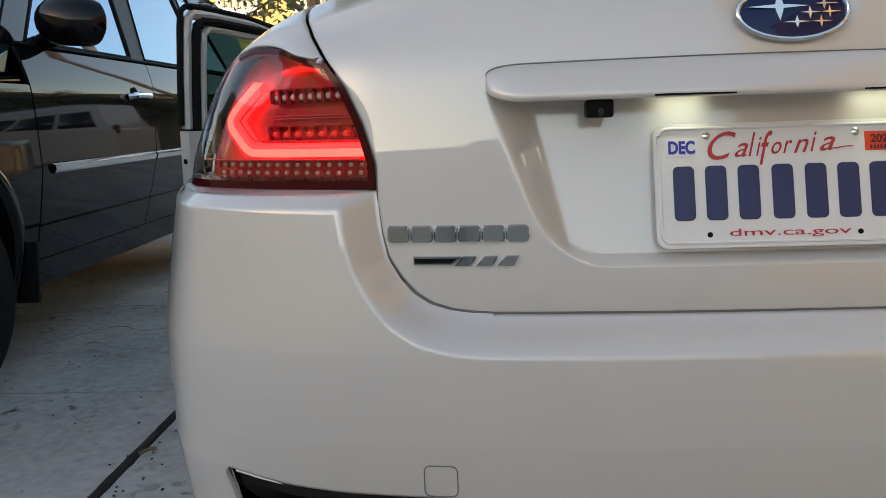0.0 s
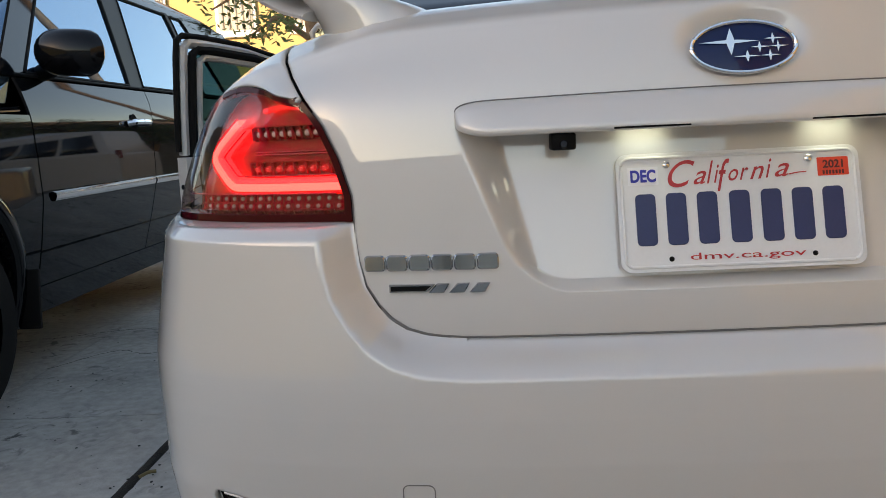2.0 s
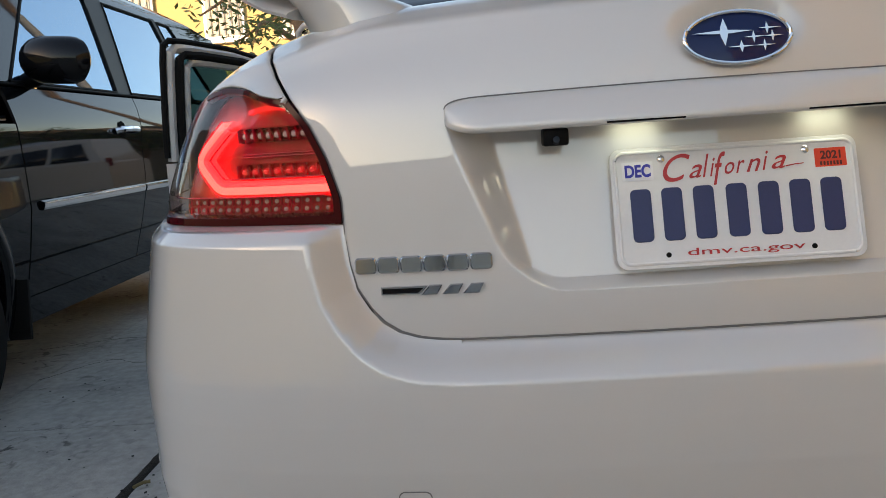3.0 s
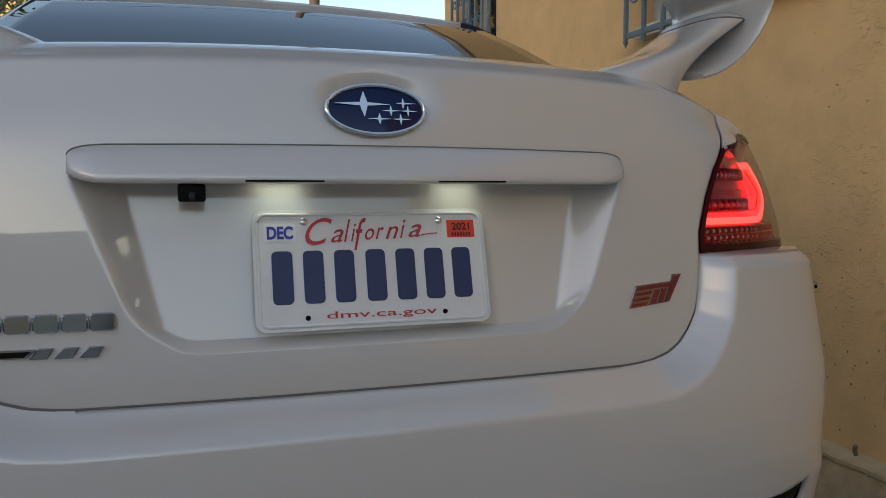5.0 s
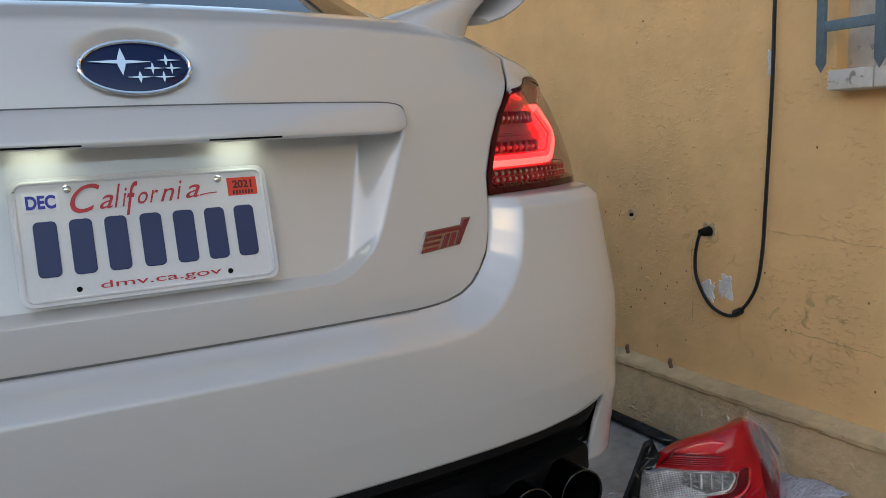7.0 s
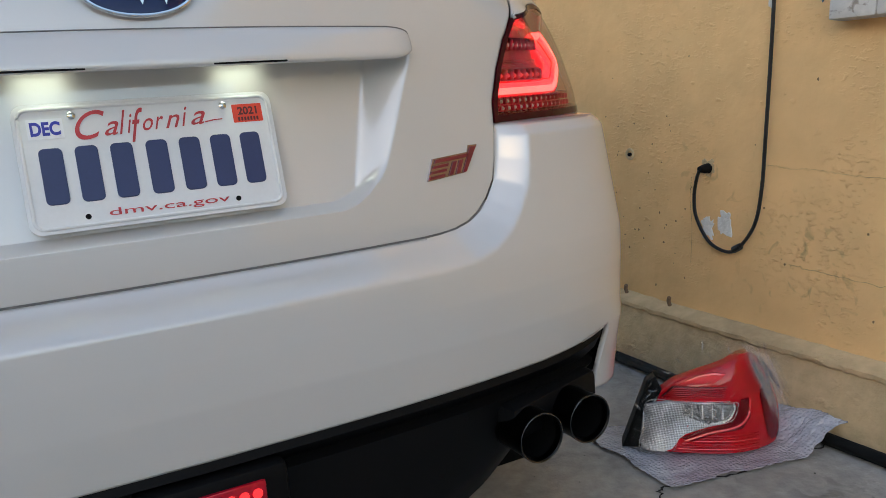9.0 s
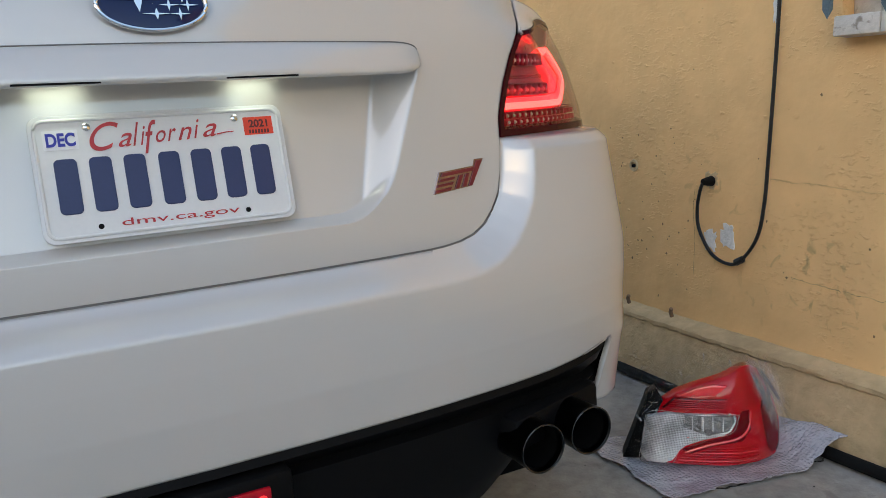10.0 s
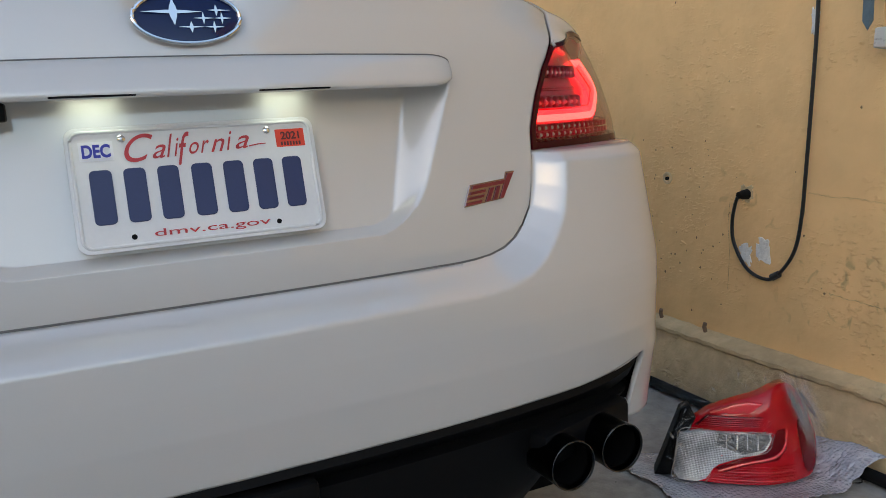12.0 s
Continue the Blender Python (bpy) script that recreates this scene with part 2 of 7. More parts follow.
bubbled(BUBBLE, 105.0, 0.0022)
HOUSE_YELLOW = material("yellow_house_stucco", (0.38, 0.27, 0.105), 0.9, vary=0.12, grain=8, blotch=0.6, bump=0.3, bump_scale=30)
ROOF_TILE = material("brown_roof", (0.24, 0.165, 0.12), 0.9, vary=0.35, grain=9, blotch=1)
BARK = material("bark", (0.22, 0.14, 0.085), 0.9, vary=0.4, grain=20, blotch=4, bump=0.6, bump_scale=50)
POLE_WOOD = material("weathered_pole_wood", (0.055, 0.040, 0.030), 0.9, vary=0.4, grain=18, blotch=3, bump=0.5, bump_scale=40)
LEAF = material("leaf", (0.10, 0.125, 0.03), 0.55, vary=0.45, grain=6, blotch=1.5, colour2=(0.035, 0.055, 0.012))
LEAF_DRY = material("dry_leaf", (0.17, 0.13, 0.05), 0.6, vary=0.4, grain=6, blotch=2)
GREY_STUCCO = material("grey_stucco", (0.50, 0.49, 0.46), 0.9, vary=0.2, grain=8, blotch=0.8)
# Pale see-through colours for the sheen and glints on the film's folds.
FOLD_SHEEN = material("fold_sheen", (0.80, 0.70, 0.71), 0.10, spec=1.0)
FOLD_SHEEN.node_tree.nodes["Principled BSDF"].inputs["Alpha"].default_value = 0.10
PALE_GLINT = material("pale_glint", (0.88, 0.89, 0.91), 0.12, spec=0.8)
PALE_GLINT.node_tree.nodes["Principled BSDF"].inputs["Alpha"].default_value = 0.26


def ribbed(m, scale, depth):
    """Adds crossing fine ribs to a material's relief."""
    nt = m.node_tree
    tc = nt.nodes.new("ShaderNodeTexCoord")
    heights = []
    for axis in ("X", "Z"):
        w = nt.nodes.new("ShaderNodeTexWave")
        w.wave_type, w.bands_direction = "BANDS", axis
        w.inputs["Scale"].default_value = scale
        nt.links.new(tc.outputs["Object"], w.inputs["Vector"])
        heights.append(w)
    ad = nt.nodes.new("ShaderNodeMath")
    bp = nt.nodes.new("ShaderNodeBump")
    bp.inputs["Strength"].default_value, bp.inputs["Distance"].default_value = 1.0, depth
    nt.links.new(heights[0].outputs["Fac"], ad.inputs[0])
    nt.links.new(heights[1].outputs["Fac"], ad.inputs[1])
    nt.links.new(ad.outputs[0], bp.inputs["Height"])
    nt.links.new(bp.outputs[0], nt.nodes["Principled BSDF"].inputs["Normal"])
    return m


TAIL_CLEAR = ribbed(material("ribbed_clear_plastic", (0.88, 0.86, 0.87), 0.16, 0.5, 1.0, vary=0.75, grain=22, blotch=11), 75.0, 0.0006)
SILVER = material("silver_paint", (0.55, 0.55, 0.56), 0.4, 0.2, 1.0)


# ---------------------------------------------------------------- mesh tools
def thing(name, base, label, category, group="", kind=""):
    ob = new(name)
    ob.location = base
    ob.empty_display_size = 0.1
    return tagged(ob, label, category, group, kind)


def mesh_from(name, bm, mat, crease=38.0):
    bm.normal_update()
    for f in bm.faces:
        f.smooth = True
    for ed in bm.edges:
        if len(ed.link_faces) == 2 and ed.calc_face_angle(0.0) > radians(crease):
            ed.smooth = False
    me = bpy.data.meshes.new(name)
    bm.to_mesh(me)
    bm.free()
    me.materials.append(mat)
    return me


def part(name, bm, mat, parent=None, label="", crease=38.0):
    ob = new(name, mesh_from(name, bm, mat, crease))
    if parent is not None:
        ob.parent = parent
        if parent.type == "EMPTY":
            ob.matrix_parent_inverse = Matrix.Translation(-parent.location)
    if label:
        ob["label"] = label
    return ob


def thick(ob, t, rim=None):
    md = ob.modifiers.new("thickness", "SOLIDIFY")
    md.thickness, md.offset = t, -1.0
    if rim:
        uses = collections.Counter(k for f in ob.data.polygons for k in f.edge_keys)
        for ed in ob.data.edges:
            if uses[ed.key] == 1:
                ed.use_edge_sharp = True
        ob.data.materials.append(rim)
        md.material_offset, md.material_offset_rim = 1, 1
    return ob


def grid_into(bm, pts, close_u=False, flip=False, skip=None):
    vs = [[bm.verts.new(p) for p in row] for row in pts]
    n = len(vs[0])
    for i in range(len(vs) - 1):
        for j in range(n if close_u else n - 1):
            if skip and skip(i, j):
                continue
            k = (j + 1) % n
            q = [vs[i][j], vs[i][k], vs[i + 1][k], vs[i + 1][j]]
            bm.faces.new(q[::-1] if flip else q)
    return vs


def grid(pts, **kw):
    bm = bmesh.new()
    grid_into(bm, pts, **kw)
    loose = [v for v in bm.verts if not v.link_faces]
    if loose:
        bmesh.ops.delete(bm, geom=loose, context="VERTS")
    return bm


def box_into(bm, c, size, rot=None, bevel=0.0):
    made = bmesh.ops.create_cube(bm, size=1.0)["verts"]
    m = Matrix.Translation(c) @ (rot or Matrix()) @ Matrix.Diagonal((*size, 1))
    bmesh.ops.transform(bm, matrix=m, verts=made)
    if bevel:
        es = list({ed for v in made for ed in v.link_edges})
        bmesh.ops.bevel(bm, geom=es, offset=bevel, segments=2, affect="EDGES", profile=0.5)


def box(c, size, rot=None, bevel=0.0):
    bm = bmesh.new()
    box_into(bm, c, size, rot, bevel)
    return bm


def tube(path, r, n=10, caps=True, squash=1.0):
    """A round tube along a path of points; r is a radius or a function of 0..1."""
    bm = bmesh.new()
    path = [Vector(p) for p in path]
    rings, up = [], Vector((0.03, 0.02, 1))
    for i, p in enumerate(path):
        d = (path[min(i + 1, len(path) - 1)] - path[max(i - 1, 0)]).normalized()
        if abs(d.dot(up.normalized())) > 0.97:
            up = Vector((1, 0.05, 0.02))
        s = d.cross(up).normalized()
        w = s.cross(d).normalized()
        rr = r(i / max(1, len(path) - 1)) if callable(r) else r
        rings.append([p + s * math.cos(2 * math.pi * k / n) * rr + w * math.sin(2 * math.pi * k / n) * rr * squash for k in range(n)])
    vs = grid_into(bm, rings, close_u=True)
    if caps:
        bm.faces.new(vs[0][::-1])
        bm.faces.new(vs[-1])
    bmesh.ops.recalc_face_normals(bm, faces=bm.faces)
    return bm


def smooth_path(pts, n=40):
    """Catmull-Rom through the given points, n samples."""
    P = [Vector(p) for p in pts]
    P = [P[0] * 2 - P[1]] + P + [P[-1] * 2 - P[-2]]
    out, segs = [], len(P) - 3
    for k in range(n):
        f = k / (n - 1) * segs
        i = min(int(f), segs - 1)
        t = f - i
        p0, p1, p2, p3 = P[i:i + 4]
        out.append(0.5 * (2 * p1 + (p2 - p0) * t + (2 * p0 - 5 * p1 + 4 * p2 - p3) * t * t + (3 * p1 - p0 - 3 * p2 + p3) * t ** 3))
    return out


def lathe(profile, centre, axis, n=32):
    """Turns (radius, along) pairs round an axis through centre."""
    d = Vector(axis).normalized()
    s = d.orthogonal().normalized()
    w = d.cross(s)
    c = Vector(centre)
    bm = bmesh.new()
    grid_into(bm, [[c + d * al + (s * math.cos(2 * math.pi * k / n) + w * math.sin(2 * math.pi * k / n)) * r for k in range(n)] for r, al in profile], close_u=True)
    bmesh.ops.remove_doubles(bm, verts=bm.verts, dist=1e-6)
    bmesh.ops.recalc_face_normals(bm, faces=bm.faces)
    return bm


def slab_from(outline, to_world, thickness, bevel=0.0):
    """A flat outline (u, v) made into a plate; to_world(u, v, h) places it, h being the height over the face."""
    bm = bmesh.new()
    lo = [bm.verts.new(to_world(u, v, 0)) for u, v in outline]
    if bevel:
        cu, cv = sum(p[0] for p in outline) / len(outline), sum(p[1] for p in outline) / len(outline)
        mid = [bm.verts.new(to_world(u, v, thickness - bevel)) for u, v in outline]
        hi = []
        for u, v in outline:
            d = math.hypot(u - cu, v - cv) or 1
            hi.append(bm.verts.new(to_world(u - (u - cu) / d * bevel, v - (v - cv) / d * bevel, thickness)))
        rings = [lo, mid, hi]
    else:
        rings = [lo, [bm.verts.new(to_world(u, v, thickness)) for u, v in outline]]
    n = len(outline)
    for a_, b_ in zip(rings, rings[1:]):
        for k in range(n):
            bm.faces.new((a_[k], a_[(k + 1) % n], b_[(k + 1) % n], b_[k]))
    bm.faces.new(rings[-1])
    bm.faces.new(rings[0][::-1])
    bmesh.ops.recalc_face_normals(bm, faces=bm.faces)
    return bm


def round_rect(w, h, r, n=5, cx=0.0, cy=0.0):
    out = []
    for qx, qy, a0 in ((1, 1, 0), (-1, 1, 90), (-1, -1, 180), (1, -1, 270)):
        for k in range(n + 1):
            t = radians(a0 + 90 * k / n)
            out.append((cx + qx * (w / 2 - r) + r * math.cos(t), cy + qy * (h / 2 - r) + r * math.sin(t)))
    return out


def text_mesh(words, size, width, depth, shear=0.0, weight=0.0):
    """Writing in the built-in font as a bmesh, centred, scaled to a width."""
    cu = bpy.data.curves.new("writing", "FONT")
    cu.body, cu.size, cu.shear, cu.extrude = words, size, shear, depth
    cu.align_x, cu.align_y, cu.offset = "CENTER", "CENTER", weight
    ob = bpy.data.objects.new("writing", cu)
    scene.collection.objects.link(ob)
    bpy.context.view_layer.update()
    me = bpy.data.meshes.new_from_object(ob.evaluated_get(bpy.context.evaluated_depsgraph_get()))
    bpy.data.objects.remove(ob)
    bm = bmesh.new()
    bm.from_mesh(me)
    xs_, ys_ = [v.co.x for v in bm.verts], [v.co.y for v in bm.verts]
    k = width / (max(xs_) - min(xs_))
    kz = size / (max(ys_) - min(ys_))
    mx, my = (max(xs_) + min(xs_)) / 2, (max(ys_) + min(ys_)) / 2
    for v in bm.verts:
        v.co = Vector(((v.co.x - mx) * k, (v.co.y - my) * kz, v.co.z))
    return bm


def step(a0, b0, t):
    t = min(1.0, max(0.0, (t - a0) / (b0 - a0)))
    return t * t * (3 - 2 * t)


def interp(x, xs_, ys_):
    return float(np.interp(x, xs_, ys_))

# ---------------------------------------------------------------- ground and slabs' base
ground = part("ground", grid([[(x, y, -0.045) for x in (-400, -30, -6, 2, 30, 400)] for y in (-400, -30, 0, 12, 40, 400)]), CONCRETE)
tagged(ground, "grey concrete ground reaching far beyond the driveway", "ground", kind="structure")

# ---------------------------------------------------------------- white sedan: the shape of its skin
PLAN = smooth_path([(0, -0.100, 0), (0.25, -0.096, 0), (0.45, -0.082, 0), (0.60, -0.060, 0), (0.703, -0.028, 0), (0.771, 0.022, 0), (0.815, 0.095, 0), (0.856, 0.20, 0), (0.885, 0.30, 0), (0.900, 0.42, 0), (0.9055, 0.53, 0)], 90)
PX, PY = [p.x for p in PLAN], [p.y for p in PLAN]
PN = []
for k in range(len(PLAN)):
    d = (PLAN[min(k + 1, len(PLAN) - 1)] - PLAN[max(k - 1, 0)]).normalized()
    PN.append(Vector((-d.y, d.x, 0)))
SEAM_Z = [0.7165, 0.7175, 0.721, 0.729, 0.742, 0.760, 0.786, 0.818, 0.85, 0.90, 0.95, 0.993, 1.024, 1.06, 1.10, 1.16]
SEAM_X = [0.350, 0.372, 0.402, 0.428, 0.448, 0.464, 0.480, 0.488, 0.492, 0.493, 0.508, 0.528, 0.551, 0.574, 0.591, 0.597]
LAMP_LOW = 0.868


def seam_x(z):
    return interp(z, SEAM_Z, SEAM_X)


def bow(x):
    x = abs(x)
    return 0.030 * (x / 0.49) ** 2.2 + 1.6 * max(0.0, x - 0.49) ** 2


def crown(x, z):
    x = abs(x)
    return -(0.010 * (x / 0.45) ** 2 + 0.17 * max(0.0, x - 0.46)) * step(1.01, 1.12, z)


FACE = smooth_path([(0, -0.052, 0.7165), (0, -0.054, 0.74), (0, -0.052, 0.78), (0, -0.046, 0.84), (0, -0.038, 0.92), (0, -0.030, 1.00), (0, -0.022, 1.05), (0, -0.013, 1.090), (0, -0.0085, 1.109), (0, -0.004, 1.1195), (0, 0.010, 1.1280), (0, 0.050, 1.1465), (0, 0.10, 1.153), (0, 0.22, 1.152), (0, 0.40, 1.150)], 190)
FZ, FY = [p.z for p in FACE[:128]], [p.y for p in FACE[:128]]


def face_y(x, z):
    return interp(z, FZ, FY) + bow(x)


def ramp01(t):
    """A straight ramp with a little rounding at both ends."""
    t = min(1.0, max(0.0, t))
    return 0.7 * t + 0.3 * t * t * (3 - 2 * t)


def recess(x, z):
    """Depth of the number plate's hollow, with slanting sides and a rounded lower edge."""
    x = abs(x)
    wall_out = interp(z, [0.76, 0.80, 0.97], [0.262, 0.287, 0.352])
    wall_in = interp(z, [0.76, 0.80, 0.97], [0.245, 0.258, 0.300])
    side = 1 - ramp01((x - wall_in) / (wall_out - wall_in)) if z < 1.0 else 0
    low = ramp01((z - 0.771 - max(0.0, x - 0.215) ** 2 * 8) / 0.011)
    return side * low


def lid_point(x, p):
    z = p.z + crown(x, p.z)
    y = p.y + bow(x) * (1.0 if p.z < 1.0 else 1.0 + 0.5 * step(1.0, 1.14, p.z))
    if p.z < 1.0 and p.y < 0.0:
        depth = interp(p.z, [0.77, 0.80, 0.92, 0.975], [0.030, 0.034, 0.048, 0.050]) - bow(x) * 0.6
        y += depth * recess(x, p.z)
    if 1.02 < p.z < 1.12 and p.y < 0.02:
        y += 0.009 * math.exp(-((x / 0.064) ** 2 + ((p.z - 1.072) / 0.033) ** 2) ** 2)
    return (x, y, z)


sedan = thing("sedan", (0, 2.1, 0), "white four-door sedan with a tall boot wing on the driveway", "car")

# boot lid
us = [k / 170 for k in range(-170, 171)]


def lid_row(p):
    w = seam_x(p.z + crown(0.57, p.z)) - 0.0022 if p.y < 0.05 else 0.582 + 0.022 * step(0.05, 0.4, p.y)
    return [lid_point(u * w, p) for u in us]


rows = [lid_row(p) for p in FACE]
lid_rows = []
for p, q, row in zip(FACE, FACE[1:] + FACE[-1:], rows):
    lid_rows.append(row)
    if 0.75 < p.z < 0.80 and p.y < 0:
        lid_rows += [lid_row(p.lerp(q, t)) for t in (0.25, 0.5, 0.75)]
LID_EDGE = [Vector(r_[-1]) + Vector((0.0045, 0, 0)) for r_ in rows]
boot_lid = thick(part("boot_lid", grid(lid_rows), PAINT, sedan), 0.012)

# Lid's turned-under edge, its shade put into the grey tone.
fold_line = [r_[0] for r_ in rows[70::-2]] + [q for q in rows[0][::6]] + [r_[-1] for r_ in rows[0:72:2]]
part("lid_fold", tube([Vector(q) + Vector((0.0, 0.0045, -0.0010)) for q in fold_line], 0.0030, 8), SEAM_GREY, boot_lid)

# grey tube that paints the soft shade in the lid's lower gap
seal = [(-seam_x(z) - 0.0012, z - 0.001) for z in (0.755, 0.742, 0.734, 0.729, 0.725, 0.721, 0.719, 0.7175)] + [(x * 0.05, 0.7152) for x in range(-7, 8)]
seal += [(-x, z) for x, z in seal[7::-1]]
part("lid_seal", tube(smooth_path([(x, face_y(x, max(z, 0.7165)) + 0.0025, z) for x, z in seal], 160), 0.0024, 8), SEAM_GREY, boot_lid)

# dark lining behind the panel gaps
LIN = [p for p in FACE if p.z <= 1.03][::4]
lining = part("gap_lining", grid([[(s * seam_x(p.z) + s * dx, p.y + bow(seam_x(p.z)) + 0.035 + (0.02 if 0 < abs(s) < 1 else 0), p.z + crown(s * seam_x(p.z), p.z)) for s, dx in ((-1, 0.008), (-1, -0.03), (-0.5, 0.0), (0.5, 0.0), (1, -0.03), (1, 0.008))] for p in LIN]), LINER, sedan)
low_lining = part("gap_lining", grid([[(x, -0.018 + bow(x), z) for x in [k * 0.05 for k in range(-10, 11)]] for z in (0.69, 0.71, 0.735)]), LINER, sedan)

# rear bumper
BEND_Z = [0.25, 0.33, 0.42, 0.48, 0.52, 0.56, 0.62, 0.660, 0.675, 0.69, 0.82, 0.87]
BEND_IN = [0.055, 0.045, 0.030, 0.016, 0.009, 0.003, 0.0, 0.0006, 0.0016, 0.0038, 0.0252, 0.0335]


def shell(k, z, extra=0.0):
    """Point k of the bumper's plan at height z, with its tuck-in."""
    i = interp(z, BEND_Z, BEND_IN) * (1 - 0.8 * step(-0.05, 0.01, PLAN[k].y) * (1 - step(0.50, 0.60, z))) + extra
    q = PLAN[k] + PN[k] * i
    return Vector((max(0.0, q.x), q.y, z))


SEAM_LINE = np.array([(interp(z, SEAM_Z, SEAM_X), z) for z in np.linspace(0.7165, 0.7225, 60)] + [(interp(z, SEAM_Z, SEAM_X), z) for z in np.linspace(0.723, 0.88, 240)])


def seam_distance(x, z):
    if x < 0.35:
        return abs(0.7165 - z)
    return float(np.sqrt(((SEAM_LINE - (x, z)) ** 2).sum(axis=1)).min())


def bumper_point(kf, z):
    """The bumper's outer skin: proud of the lid, chamfered down to its seam and to the lamp's foot."""
    k = min(int(kf), len(PLAN) - 2)
    q = shell(k, z).lerp(shell(k + 1, z), kf - k)
    d_seam = seam_distance(q.x, z)
    wide = 0.044
    t = min(1.0, d_seam / wide)
    crisp = 0.9 * step(0.72, 0.80, z)
    w = crisp * (0.8 * ramp01(t) + 0.2 * (1 - (1 - t) ** 1.5)) + (1 - crisp) * (0.35 * t + 0.65 * t * t * (3 - 2 * t))
    f = 1 - step(0.54, 0.64, q.x)
    inner = face_y(min(q.x, 0.66), max(z, 0.7165)) + 0.002
    q.y += (inner - q.y) * f * (1 - w)
    d_lamp = LAMP_LOW - z
    if q.x > 0.47 and d_lamp < 0.03:
        dl = 1 - ramp01((d_lamp + 0.010) / 0.030)
        q += PN[k] * 0.026 * dl * step(0.48, 0.54, q.x)
    if z < 0.511 and q.y > -0.03:
        q.x -= (0.511 - z) / 0.126 * (0.038 - 0.026 * step(-0.02, 0.05, q.y)) * (1 - step(0.15, 0.35, q.y))
    return q


def low_edge(k):
    x, y = PLAN[k].x, PLAN[k].y
    if y < -0.024:
        return interp(x, [0, 0.40, 0.50, 0.55, 0.62, 0.68, 0.71], [0.487, 0.488, 0.489, 0.490, 0.495, 0.505, 0.511])
    return interp(y, [-0.0235, -0.021, -0.018, 0.12, 0.5], [0.511, 0.497, 0.388, 0.372, 0.33])


def k_at_x(x):
    return interp(x, PX, list(range(len(PX))))


Z_MID, KS, KE = 0.7135, k_at_x(0.352), len(PLAN) - 1


BUMPER_K = {}
FAN = [(j / 200) ** 1.6 for j in range(201)]


def bumper_half(sign):
    low, high = [], []
    cols = [KS * j / 50 for j in range(50)] + [KS + (KE - KS) * f for f in FAN]
    for t in [i / 60 for i in range(61)]:
        row = []
        for kf in cols:
            k = min(int(kf), KE - 1)
            zl = low_edge(k) + (low_edge(k + 1) - low_edge(k)) * (kf - k)
            q = bumper_point(kf, zl + (Z_MID - zl) * t)
            BUMPER_K[(round(q.x, 3), round(q.y, 3), round(q.z, 3))] = kf
            row.append((sign * q.x, q.y, q.z))
        low.append(row)
    for t in [(n / 48) ** 1.6 for n in range(49)]:
        z = Z_MID + (LAMP_LOW - 0.002 - Z_MID) * t
        ks = k_at_x(seam_x(z + 0.003) + 0.0022) if t > 0 else KS
        row = []
        for f in FAN:
            q = bumper_point(ks + (KE - ks) * f, z)
            BUMPER_K[(round(q.x, 3), round(q.y, 3), round(q.z, 3))] = ks + (KE - ks) * f
            row.append((sign * q.x, q.y, q.z))
        high.append(row)
    return low, high


def bumper_normal(kf, z):
    """Outward direction of the bumper's skin, from its slopes along the plan and up."""
    k0, k1 = max(0.0, kf - 0.35), min(KE - 0.01, kf + 0.35)
    along = bumper_point(k1, z) - bumper_point(k0, z)
    up_ = bumper_point(kf, z + 0.003) - bumper_point(kf, z - 0.003)
    return along.cross(up_).normalized()


bm = bmesh.new()
for sign in (1, -1):
    for g in bumper_half(sign):
        grid_into(bm, g, flip=sign < 0)
bmesh.ops.remove_doubles(bm, verts=[v for v in bm.verts if abs(v.co.x) < 1e-4 or abs(v.co.z - Z_MID) < 1e-4], dist=2e-4)
rear_bumper = thick(part("rear_bumper", bm, PAINT, sedan, crease=50), 0.010)
BUMPER_XZ = {}


def skin_direction(co):
    key = (round(abs(co.x), 4), round(co.z, 4))
    if key not in BUMPER_XZ:
        ks = BUMPER_K.get((round(abs(co.x), 3), round(co.y, 3), round(co.z, 3)))
        BUMPER_XZ[key] = bumper_normal(ks, co.z) if ks is not None else None
    n = BUMPER_XZ[key]
    return None if n is None else Vector((n.x if co.x > 0 else -n.x, n.y, n.z))


flow = [v.normal.copy() for v in rear_bumper.data.vertices]
for v in rear_bumper.data.vertices:
    if v.co.y < 0.10:
        n = skin_direction(v.co)
        if n is not None:
            flow[v.index] = n if n.dot(v.normal) > 0 else -n
rear_bumper.data.normals_split_custom_set_from_vertices(flow)

# tow-eye cover outline on the bumper
def on_bumper(x, z, out=0.0):
    q = bumper_point(k_at_x(abs(x)), z)
    return Vector((x, q.y - out, z))


outline = round_rect(0.041, 0.043, 0.008, 5, -0.421, 0.513)
tow = [on_bumper(u, v, 0.0006) for u, v in outline]
part("tow_cover_seam", tube(tow + tow[:1], 0.0008, 6, caps=False), SEAM_GREY, rear_bumper, "thin square seam of the tow-eye cover")

